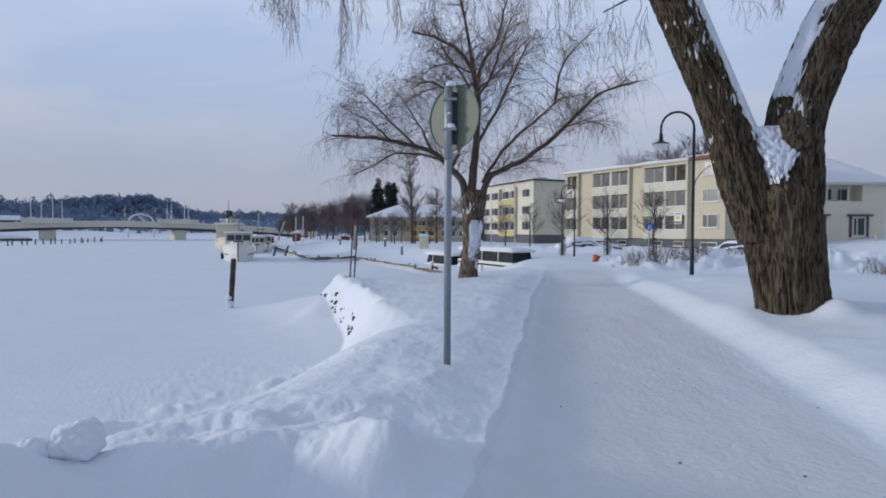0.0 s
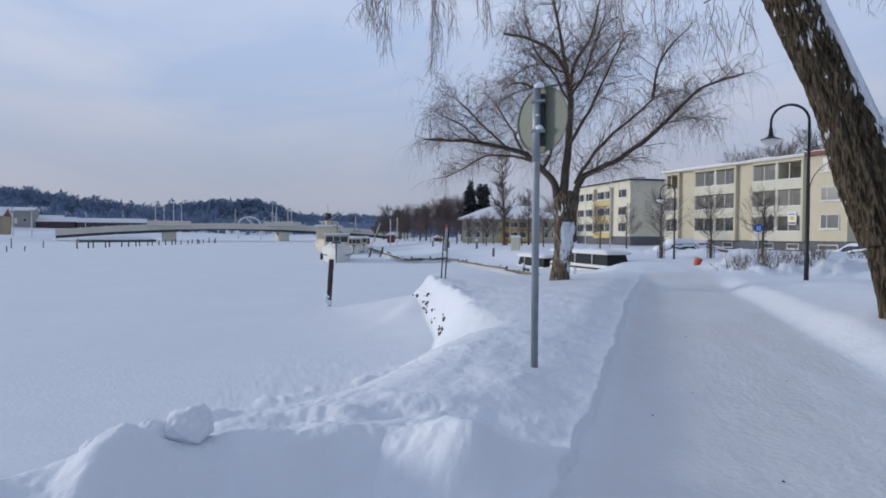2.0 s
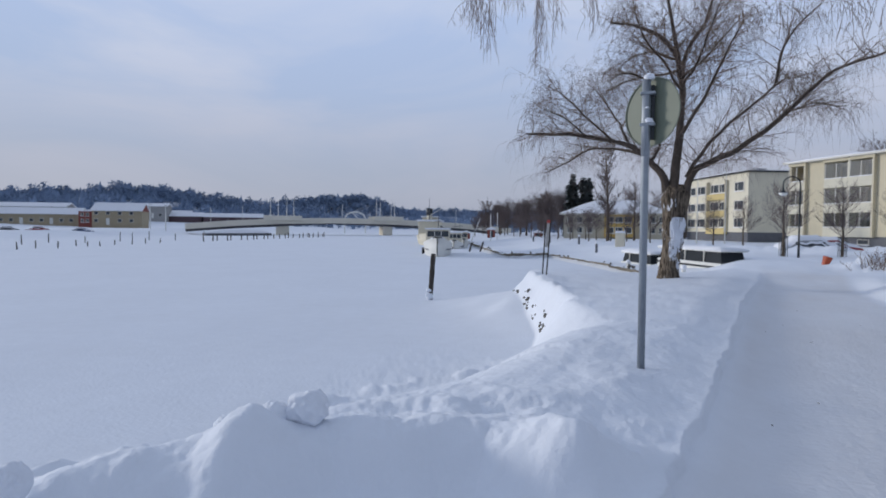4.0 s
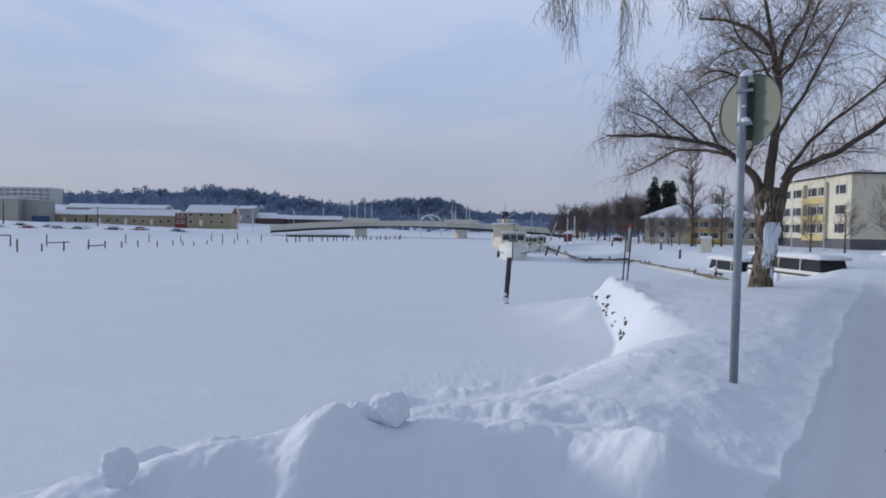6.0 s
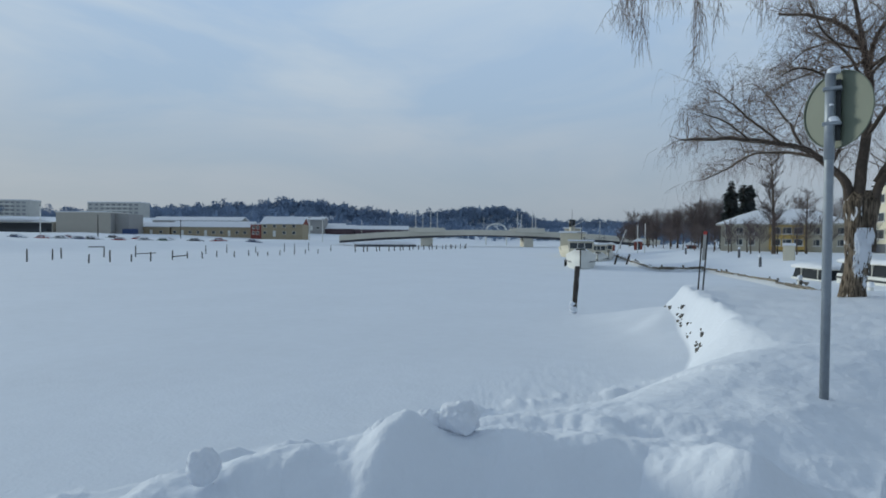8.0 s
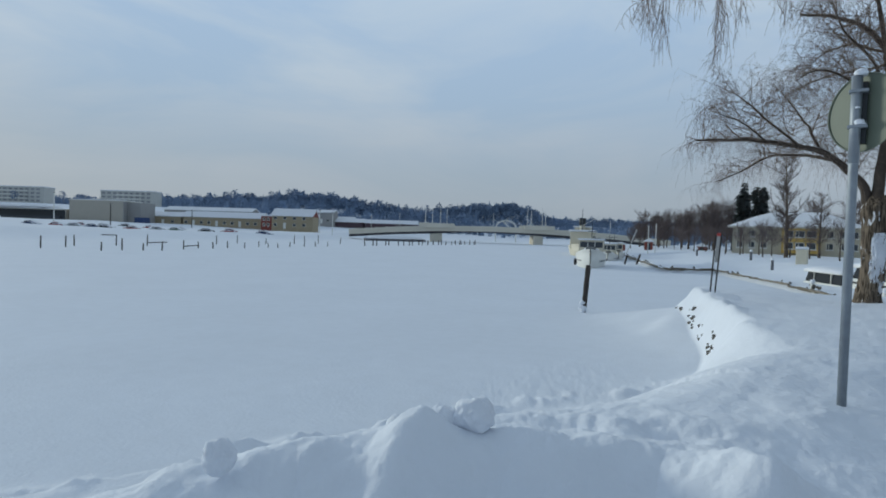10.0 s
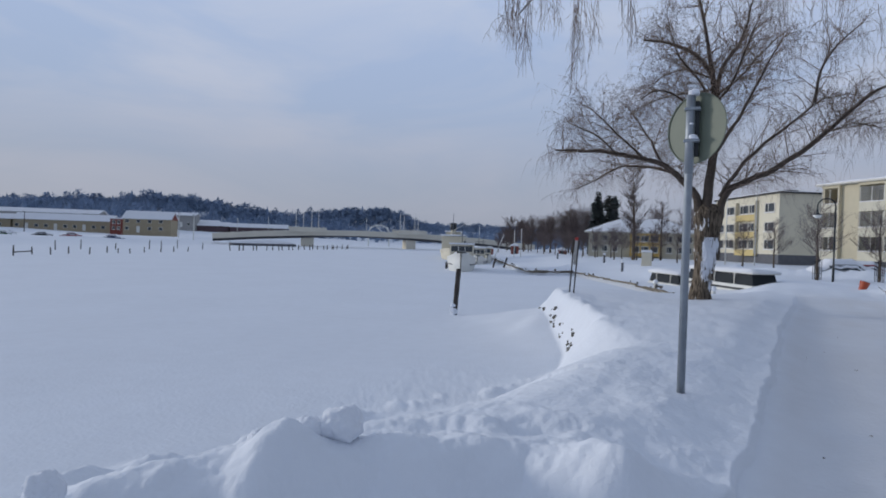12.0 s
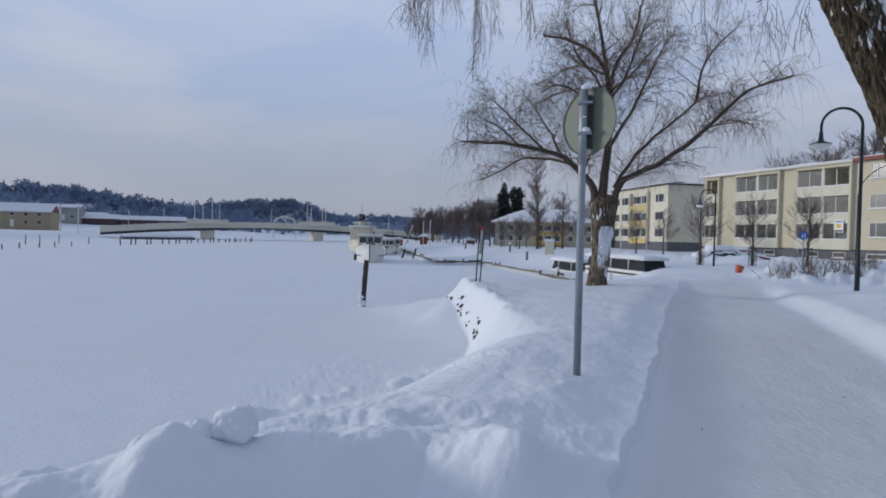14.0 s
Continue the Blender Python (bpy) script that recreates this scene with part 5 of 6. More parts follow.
def villa():
    root = empty("villa", facing(31.5, 63.0, 42.5, 63.9, 1.05), "white two-storey villa with a loggia and snowy roof", "house")
    panel(root, "lower_wall", 0, 9.0, -1.5, 3.9, 0, 8, PLASTER_W)
    panel(root, "upper_wall", 0, 9.0, 3.9, 5.75, 1.5, 8, PLASTER_W)
    panel(root, "loggia_end", 6.55, 9.0, 3.9, 5.75, 0.0, 1.5, PLASTER_W)
    for q in (0.2, 2.9, 5.1):
        panel(root, "loggia_post", q, q + 0.16, 3.9, 5.75, 0.05, 0.2, FRAMEW)
    panel(root, "loggia_beam", 0, 6.55, 5.5, 5.75, 0.0, 0.25, FRAMEW)
    for a, b in ((0.6, 2.2), (3.2, 4.4), (4.9, 6.1)):
        window(root, a, b, 4.0, 5.3, 1.48, 0.09)
    dk = mat("dark_wood_trim", (0.10, 0.085, 0.08), 0.7, 0.2, 4)
    for a in (0.9, 5.25):
        window(root, a + 0.3, a + 1.7, 0.3, 2.3, -0.02, 0.16, True)
        panel(root, "shutter", a, a + 0.28, 0.2, 2.35, -0.06, -0.004, dk)
        panel(root, "shutter", a + 1.72, a + 2.0, 0.2, 2.35, -0.06, -0.004, dk)
        panel(root, "window_hood", a - 0.25, a + 2.25, 2.36, 2.55, -0.35, -0.004, dk)
    hip_roof(root, -0.7, 9.7, -0.7, 8.7, 5.8, 9.0)
    panel(root, "chimney", 1.6, 2.7, 6.5, 10.2, 3.2, 4.2, ROOFRED, "brick-red chimney")
    panel(root, "garden_frame", 3.6, 3.68, -0.3, 0.55, -6, -5.92, FRAMEW)
    panel(root, "garden_frame", 5.2, 5.28, -0.3, 0.55, -6, -5.92, FRAMEW)
    panel(root, "garden_frame", 3.6, 5.28, 0.552, 0.62, -6, -5.92, FRAMEW)


villa()


def parked_car(x, y, turn, paint, depth, label, sink=0.0):
    """A car under snow: body, glass band, wheels and its snow cover."""
    z = ground_z(x, y)
    root = empty("car", pose(x, y, z - 0.02 - sink, 0, 0, turn), label, "car", "parked cars")
    prof = [(-2.1, .35), (-2.1, .8), (-1.9, .95), (-1.5, 1.0), (-0.95, 1.42), (0.5, 1.45), (1.2, 1.0), (2.0, .88), (2.15, .7), (2.15, .35)]
    V = [(a, -0.82, b) for a, b in prof] + [(a, 0.82, b) for a, b in prof]
    n = len(prof)
    F = [tuple(range(n)), tuple(range(2 * n - 1, n - 1, -1))] + [(i, i + n, (i + 1) % n + n, (i + 1) % n) for i in range(n)]
    body = obj("body", V, F, paint, root)
    part("side_window", box(-1.2, -0.835, 1.02, 0.75, 0.835, 1.33, 0.01), DARKWIN, body)
    for wx in (-1.35, 1.35):
        for wy in (-0.78, 0.78):
            bm = bmesh.new()
            bmesh.ops.create_cone(bm, cap_ends=True, segments=16, radius1=0.31, radius2=0.31, depth=0.2)
            part("wheel", bm, RUBBER, root).matrix_local = pose(wx, wy, 0.31, 90, 0, 0)
    V, F = [], []
    nx, ny = 28, 10
    xs = np.linspace(-2.15, 2.2, nx + 1)
    for i in range(nx + 1):
        zt = np.interp(xs[i], [p[0] for p in prof[1:-1]], [p[1] for p in prof[1:-1]])
        for j in range(ny + 1):
            v = -1 + 2 * j / ny
            ed = (1 - abs(v) ** 4) * (1 - abs(xs[i] / 2.25) ** 6)
            V.append((xs[i] * 1.03, v * 0.90, zt - 0.04 - 0.38 * abs(v) ** 6 * (0.6 + 0.8 * noise.noise((xs[i] * 1.5, y, 3))) + (depth + 0.05) * ed + 0.03 * noise.noise((xs[i] * 2, v * 2, x))))
    for i in range(nx):
        for j in range(ny):
            q = i * (ny + 1) + j
            F.append((q, q + ny + 1, q + ny + 2, q + 1))
    obj("snow_cover", V, F, SNOW_FAR, root, "deep snow lying on the car", True)


parked_car(7.6, 48.5, 20, CARCOL[3], 0.35, "pale car buried under deep snow by the street", 1.1)
parked_car(9.2, 51.0, 5, CARCOL[0], 0.25, "red car with a snow-covered roof by the street", 0.65)
parked_car(18.6, 44.5, -40, CARCOL[1], 0.2, "dark blue car with a snowy roof by the street", 0.6)
parked_car(22.0, 41.5, -40, CARCOL[2], 0.2, "dark car with a snowy roof by the street", 0.6)
for i_, (x_, y_) in enumerate(((-170, 57.5), (-166.5, 60.2), (-163, 62.8), (-160, 65.2), (-154.8, 69.3), (-150, 73), (-146, 76.3), (-140, 81), (-135.4, 84.5), (-172.5, 52.5), (-178, 66), (-174, 70), (-131, 92), (-183, 80), (-177, 84), (-170, 90))):
    parked_car(x_, y_, 30 + 25 * (i_ % 3), CARCOL[(0, 3, 1, 2, 0, 3, 4, 2, 0, 1)[i_ % 10]], 0.16, "small parked car with snow on its roof across the river", 0.72)


# ---- park and quay furniture ----
def covered_boat(ax, ay, bx, by, label):
    """A low river boat with a glazed cabin, hauled in beside the quay and snowed over."""
    L = math.hypot(bx - ax, by - ay)
    z = max(ground_z(ax, ay), ground_z(bx, by)) - 0.16
    root = empty("river_boat", facing(ax, ay, bx, by, z - 0.02), label, "boat", "river boats")
    bm = bmesh.new()
    bbox(bm, 0, 0, -0.3, L, 1.5, 0.24, 0.06)
    part("hull", bm, WHITE, root, "white low hull")
    part("rub_rail", box(-0.02, -0.05, -0.02, L + 0.02, 1.55, 0.08, 0.02), BLACKPAINT, root)
    bm = bmesh.new()
    bbox(bm, 0.06, 0.1, 0.24, L - 0.1, 1.4, 0.80)
    for v in bm.verts:
        if v.co.z > 0.6:
            v.co.x += 0.18 if v.co.x < L / 2 else -0.18
            v.co.y += 0.08 if v.co.y < 0.7 else -0.08
    part("cabin_glass", bm, CABINGLASS, root, "dark cabin windows")
    q = 1.1
    while q < L - 0.4:
        part("mullion", box(q - 0.03, 0.085, 0.24, q + 0.03, 0.2, 0.80), FRAMEW, root)
        q += 1.9
    part("roof", box(0.05, 0.02, 0.805, L - 0.05, 1.48, 0.86, 0.02), WHITE, root)
    snow_slab(root, "roof_snow", 0.0, 0.0, L, 1.5, 0.86, 0.22, ax)


covered_boat(-1.75, 37.7, 1.55, 32.0, "long low white boat with dark cabin windows under snow")
covered_boat(-4.35, 41.9, -2.2, 38.3, "smaller white boat with dark windows under snow")


def bollard(x, y, h, material, label):
    z = ground_z(x, y)
    root = empty("bollard", pose(x, y, z - 0.1), label, "bollard", "quay bollards")
    tube("post", [(0, 0, 0), (0, 0, h), (0, 0, h + 0.03)], [0.11, 0.10, 0.07], material, root, 12)
    bm = bmesh.new()
    bmesh.ops.create_icosphere(bm, subdivisions=2, radius=0.14)
    part("snow_cap", bm, SNOW_FAR, root, "round cap of snow", True).location = (0, 0, h + 0.05)


bollard(-0.1, 30.3, 0.5, WHITE, "short white bollard with a snow cap")
bollard(-3.3, 36.5, 0.5, WHITE, "short white bollard with a snow cap")
for x_, y_ in ((-7.6, 52), (-10.6, 60), (-15.0, 66), (-19, 74)):
    bollard(x_, y_, 0.9, PLINTH, "thin grey post standing in the snow")


def post_box_stack(x, y, w, h, material, label, name, cat):
    z = ground_z(x, y)
    root = empty(name, pose(x, y, z - 0.1), label, cat)
    part("body", box(-w / 2, -w / 2, 0, w / 2, w / 2, h, 0.04), material, root)
    part("snow_cap", box(-w / 2 - 0.04, -w / 2 - 0.04, h + 0.004, w / 2 + 0.04, w / 2 + 0.04, h + 0.22, 0.09), SNOW_FAR, root, "snow on top")


post_box_stack(-6.1, 56, 0.8, 1.3, CREAM, "cream-coloured utility cabinet capped with snow", "utility_cabinet", "cabinet")


def orange_bin():
    x, y = 5.65, 30.2
    z = ground_z(x, y)
    root = empty("sand_bin", pose(x, y, z + 0.05, 0, 18, 10), "small orange plastic bin tilted in the snow", "bin")
    V, F = [], []
    tube_into(V, F, [(0, 0, -0.1), (0, 0, 0.25), (0, 0, 0.28)], [0.13, 0.185, 0.20], 20)
    obj("bucket", V, F, ORANGE, root, smooth=False)
    # bucket is closed; a black plate imitates the shade inside its mouth
    part("mouth_shade", box(-0.14, -0.13, 0.282, 0.14, 0.13, 0.295, 0.01), RUBBER, root)


orange_bin()


def round_sign(x, y, h):
    z = ground_z(x, y)
    root = empty("round_sign", pose(x, y, z - 0.2), "round blue path sign on a thin post", "sign")
    tube("post", [(0, 0, 0), (0, 0, h + 0.5)], 0.035, GALV, root, 10)
    bm = bmesh.new()
    bmesh.ops.create_cone(bm, cap_ends=True, segments=32, radius1=0.25, radius2=0.25, depth=0.02)
    part("disc", bm, BLUE, root, "bright blue face").matrix_local = pose(0.0, -0.06, h + 0.2, 90, 0, 0)
    bm = bmesh.new()
    bbox(bm, -0.09, -0.08, h + 0.05, -0.03, -0.074, h + 0.3)
    bbox(bm, 0.05, -0.08, h + 0.02, 0.1, -0.074, h + 0.34)
    part("symbol", bm, WHITE, root, "white symbol")


round_sign(10.7, 39.6, 1.95)


def tree_guard(x, y):
    z = ground_z(x, y)
    root = empty("tree_guard", pose(x, y, z - 0.1), "dark steel guard round a young tree", "guard", "tree guards")
    for a in range(6):
        tube("bar", [(0.22 * math.cos(a * 1.047), 0.22 * math.sin(a * 1.047), 0), (0.22 * math.cos(a * 1.047), 0.22 * math.sin(a * 1.047), 1.25)], 0.016, BLACKPAINT, root, 6)
    for zz in (0.5, 1.2):
        tube("ring", [(0.22 * math.cos(t), 0.22 * math.sin(t), zz) for t in np.linspace(0, 6.283, 17)], 0.014, BLACKPAINT, root, 6)


for x_, y_ in ((5.2, 40.5), (8.25, 40.8), (11.35, 41.0)):
    tree_guard(x_, y_)


def flagpole(x, y, h, r=0.06, label="tall white flagpole standing in the snow"):
    z = ground_z(x, y)
    root = empty("flagpole", pose(x, y, z - 0.2), label, "flagpole", "flagpoles")
    tube("pole", [(0, 0, 0), (0, 0, h)], [r, r * 0.55], WHITE, root, 10)
    bm = bmesh.new()
    bmesh.ops.create_uvsphere(bm, u_segments=10, v_segments=8, radius=r * 1.4)
    part("finial", bm, WHITE, root).location = (0, 0, h)


flagpole(0.3, 70.3, 9.2)
flagpole(3.1, 70.5, 8.9)


def kiosk(x, y, w, h, turn, label):
    z = ground_z(x, y)
    root = empty("kiosk", pose(x, y, z - 0.15, 0, 0, turn), label, "kiosk", "red kiosks")
    part("wall", box(-w / 2, -w / 2, 0, w / 2, w / 2, h, 0.02), REDPAINT, root, "red board walls")
    part("door", box(-w * 0.2, -w / 2 - 0.03, 0.1, w * 0.2, -w / 2 - 0.004, h * 0.85), DARKWIN, root)
    V = [(-w * .62, -w * .62, h), (w * .62, -w * .62, h), (w * .62, w * .62, h), (-w * .62, w * .62, h), (0, 0, h + w * 0.42), (-w * .62, -w * .62, h + .2), (w * .62, -w * .62, h + .2), (w * .62, w * .62, h + .2), (-w * .62, w * .62, h + .2)]
    F = [(3, 2, 1, 0), (0, 1, 6, 5), (1, 2, 7, 6), (2, 3, 8, 7), (3, 0, 5, 8), (5, 6, 4), (6, 7, 4), (7, 8, 4), (8, 5, 4)]
    obj("roof", V, F, SNOW_FAR, root, "snow-covered roof")


kiosk(-43.0, 111.8, 1.35, 1.35, 10, "small red kiosk with a snowy roof on the quay")
kiosk(-37.8, 112.3, 1.5, 1.7, 20, "red hut with a snowy roof in the park")
kiosk(-28.4, 113.0, 1.7, 0.8, 15, "low red shelter under a thick snow cap")

# quay edges: single stones and timbers along the far quay, stones at the near wall
def stone_mesh(seed):
    bm = bmesh.new()
    bmesh.ops.create_icosphere(bm, subdivisions=1, radius=0.5)
    rng = random.Random(seed)
    for v in bm.verts:
        v.co *= rng.uniform(0.75, 1.15)
    me = bpy.data.meshes.new("stone")
    bm.to_mesh(me); bm.free()
    me.materials.append(STONE)
    return me


STONES = [stone_mesh(s) for s in range(6)]
near_wall = tagged(new("quay_wall_near"), "rough stone edge of the bank, mostly snowed over", "wall", kind="structure")
rs = random.Random(8)
for x0_, y0_, cnt_, sp_ in ((-2.72, 12.9, 5, 0.16), (-2.85, 13.35, 8, 0.22), (-3.25, 14.3, 4, 0.2), (-3.75, 15.5, 7, 0.3), (-4.0, 16.2, 4, 0.25), (-4.75, 17.7, 3, 0.3), (-5.15, 18.7, 2, 0.2)):
    for i_ in range(cnt_):
        o_ = new("stone", STONES[i_ % 6])
        o_.parent = near_wall
        s_ = rs.uniform(0.045, 0.12)
        along_, in_ = rs.gauss(0, sp_), rs.uniform(-0.02, 0.15)
        px_, py_ = x0_ - 0.36 * along_ + 0.93 * in_, y0_ + 0.93 * along_ + 0.36 * in_
        o_.matrix_local = Matrix.Translation((px_, py_, ground_z(px_, py_) - 0.012)) @ Euler((rs.uniform(-.5, .5), rs.uniform(-.5, .5), rs.uniform(0, 6))).to_matrix().to_4x4() @ Matrix.Diagonal((s_ * 1.5, s_, s_ * 1.2, 1))
far_quay = tagged(new("quay_wall_far"), "low dark timber and stone quay edge with snow on top", "wall", kind="structure")
quay_line = [(-2.0, 32.5), (-3.4, 36.3), (-6.65, 42.8), (-12.1, 53.2), (-14.7, 49.8), (-16.6, 52.4), (-25.7, 71.6), (-34.6, 90.7)]
bm_ = bmesh.new()
bbox(bm_, -0.5, -0.08, -0.075, 0.5, 0.08, 0.075, 0.02)
TIMBER_MESH = bpy.data.meshes.new("timber")
bm_.to_mesh(TIMBER_MESH); bm_.free()
TIMBER_MESH.materials.append(TIMBER)
for (x0_, y0_), (x1_, y1_) in zip(quay_line[:-1], quay_line[1:]):
    ln_ = math.hypot(x1_ - x0_, y1_ - y0_)
    n_ = max(2, int(ln_ / 1.3))
    strong_ = (x0_, y0_) == (-12.1, 53.2)    # the exposed timber front
    for i_ in range(n_):
        t_ = (i_ + 0.5) / n_
        o_ = new("timber", TIMBER_MESH)
        o_.parent = far_quay
        o_.matrix_local = Matrix.Translation((x0_ + (x1_ - x0_) * t_, y0_ + (y1_ - y0_) * t_, ICE + 0.30 + rs.uniform(-0.05, 0.05))) @ Euler((rs.uniform(-.1, .1), rs.uniform(-.04, .04), math.atan2(y1_ - y0_, x1_ - x0_))).to_matrix().to_4x4() @ Matrix.Diagonal((ln_ / n_ * rs.uniform(0.97, 1.02), 1.0, rs.uniform(0.5, 1.2) * (1.6 if strong_ else 1), 1))
        for _ in range(2):
            if rs.random() < 0.5:
                o_ = new("stone", STONES[rs.randrange(6)])
                o_.parent = far_quay
                tq_ = rs.uniform(0, 1)
                s_ = rs.uniform(0.12, 0.28)
                o_.matrix_local = Matrix.Translation((x0_ + (x1_ - x0_) * tq_ + rs.uniform(0, .5), y0_ + (y1_ - y0_) * tq_ + rs.uniform(0, 0.5), ICE + rs.uniform(0.25, 0.5))) @ Euler((rs.uniform(0, 6), rs.uniform(0, 6), 0)).to_matrix().to_4x4() @ Matrix.Diagonal((s_, s_ * .8, s_ * .7, 1))


# ---- boats in the ice ----
def hull_mesh(L, W, H, bow=0.5):
    """A hull lofted along x, the bow at -x."""
    V, F = [], []
    n, m = 18, 9
    for i in range(n + 1):
        t = i / n
        w = W / 2 * min(1, (t / 0.45) ** 0.42) if t > 0 else 0.05
        sheer = H * (1 + bow * (1 - t) ** 2)
        for j in range(m):
            u = -1 + 2 * j / (m - 1)
            z = sheer * (abs(u) ** 2.8)
            V.append((L * t - 0.35 * (abs(u)) * (1 - t) * 1.4, w * (math.copysign(abs(u) ** 0.36, u)), z))
    for i in range(n):
        for j in range(m - 1):
            q = i * m + j
            F.append((q, q + 1, q + m + 1, q + m))
    F.append(tuple(n * m + j for j in range(m)))
    for i in range(n):
        F.append((i * m + m - 1, i * m, (i + 1) * m, (i + 1) * m + m - 1))
    return V, F


def motor_boat(x, y, turn, L, W, H, label, cabin=True, sunk=0.40):
    root = empty("motor_boat", pose(x, y, ICE - sunk, 0, 0, turn), label, "boat", "moored boats")
    V, F = hull_mesh(L, W, H)
    obj("hull", V, F, WHITE, root, "white painted hull", True)
    Vs, Fs = [], []
    n, m = 14, 9
    for i in range(n + 1):
        t = 0.04 + 0.94 * i / n
        w = W / 2 * min(1, (t / 0.45) ** 0.42) * 0.96
        for j in range(m):
            u = -1 + 2 * j / (m - 1)
            Vs.append((L * t, w * u, H * (1 + 0.5 * (1 - t) ** 2) - 0.02 + 0.24 * (1 - u ** 4) + 0.05 * noise.noise((t * 5, u * 2, x))))
    for i in range(n):
        for j in range(m - 1):
            q = i * m + j
            Fs.append((q, q + m, q + m + 1, q + 1))
    obj("deck_snow", Vs, Fs, SNOW_FAR, root, "thick snow on deck", True)
    tube("rub_rail", [(L * t, -W / 2 * min(1, (t / 0.45) ** 0.42) - 0.02, H * 0.72) for t in np.linspace(0.06, 1, 12)], 0.045, PLINTH, root, 6)
    tube("rub_rail", [(L * t, W / 2 * min(1, (t / 0.45) ** 0.42) + 0.02, H * 0.72) for t in np.linspace(0.06, 1, 12)], 0.045, PLINTH, root, 6)
    if cabin:
        cb = part("cabin", box(L * .34, -W * .40, H * 1.02, L * .8, W * .40, H + 1.45, 0.08), CREAM, root)
        part("windscreen", box(L * .34 - 0.03, -W * .35, H + 0.78, L * .34 + 0.02, W * .35, H + 1.30), DARKWIN, cb)
        for s in (-1, 1):
            part("side_window", box(L * .38, s * W * .40 - 0.02, H + 0.78, L * .75, s * W * .40 + 0.02, H + 1.28), DARKWIN, cb)
        for q in (-W * .11, W * .11):
            part("window_post", box(L * .34 - 0.05, q - 0.03, H + 0.75, L * .34 + 0.03, q + 0.03, H + 1.34), WHITE, cb)
        part("roof_snow", box(L * .31, -W * .43, H + 1.455, L * .82, W * .43, H + 1.62, 0.07), SNOW_FAR, cb)
        tube("mast", [(L * .55, 0, H + 1.5), (L * .55, 0, H + 3.2)], [0.04, 0.02], BLACKPAINT, root, 8)
        tube("yard", [(L * .55, -0.4, H + 2.3), (L * .55, 0.4, H + 2.3)], 0.02, BLACKPAINT, root, 6)
        for t, s in ((0.62, 1), (0.9, 1)):
            tube("fender", [(L * t, s * (W / 2 + 0.1), H * 0.25), (L * t, s * (W / 2 + 0.1), H * 0.72)], 0.10, RUBBER, root, 10)


motor_boat(-21.4, 49.0, 113, 9.0, 2.9, 1.42, "white cabin boat frozen in, deck covered with snow")
motor_boat(-27.6, 68.0, 110, 6.0, 2.2, 0.95, "small white boat covered with snow by the quay")
motor_boat(-28.5, 73.5, 120, 6.5, 2.3, 1.0, "small pale boat covered with snow by the quay")
motor_boat(-31.5, 78.0, 115, 5.5, 2.0, 0.8, "open boat buried in snow by the quay", False)
motor_boat(-34.0, 84.0, 118, 5.5, 2.0, 0.8, "open boat buried in snow by the quay", False)


def steam_ship():
    root = empty("passenger_ship", pose(-37.6, 82, ICE - 0.4, 0, 0, 112), "cream passenger ship with a black funnel laid up for winter", "ship")
    V, F = hull_mesh(18.0, 4.6, 1.6, 0.4)
    obj("hull", V, F, CREAM, root, "cream hull", True).location = (-2, 0, 0)
    dh = part("deckhouse", box(1.0, -1.7, 1.4, 14, 1.7, 4.0, 0.12), CREAM, root, "cream deckhouse")
    for q in range(6):
        for s in (-1, 1):
            part("porthole", box(1.8 + q * 2, s * 1.71 - 0.02, 2.6, 2.9 + q * 2, s * 1.71 + 0.02, 3.4), DARKWIN, dh)
    part("roof_snow", box(0.6, -1.95, 4.004, 14.4, 1.95, 4.3, 0.14), SNOW_FAR, root, "snow on the roof")
    sk = part("skylight", box(3.0, -1.2, 4.25, 6.4, 1.2, 4.7, 0.06), CREAM, root)
    part("skylight_snow", box(2.8, -1.4, 4.704, 6.6, 1.4, 4.9, 0.08), SNOW_FAR, sk)
    fn = tube("funnel", [(2.4, 0, 4.2), (2.4, 0, 5.0)], 0.42, CREAM, root, 20)
    tube("funnel_top", [(2.4, 0, 5.0), (2.4, 0, 6.1)], 0.50, BLACKPAINT, fn, 20, "black funnel top")
    tube("mast", [(1.6, 0, 4.2), (1.6, 0, 7.6)], [0.06, 0.03], PLINTH, root, 8)
    tube("boom", [(1.6, -0.1, 5.0), (1.6, -2.6, 6.4)], 0.04, WHITE, root, 8)


steam_ship()
for x_, y_, h_, l_ in ((-33.0, 88, 4.0, 1.6), (-31.0, 92, 4.6, 0.0), (-30.2, 93, 4.8, 0.05)):
    z_ = ground_z(x_, y_)
    r_ = empty("mast_pole", pose(x_, y_, z_ - 0.2), "pale slim mast standing by the quay", "pole", "quay masts")
    tube("pole", [(0, 0, 0), (l_, 0, h_)], 0.06, WHITE, r_, 8)


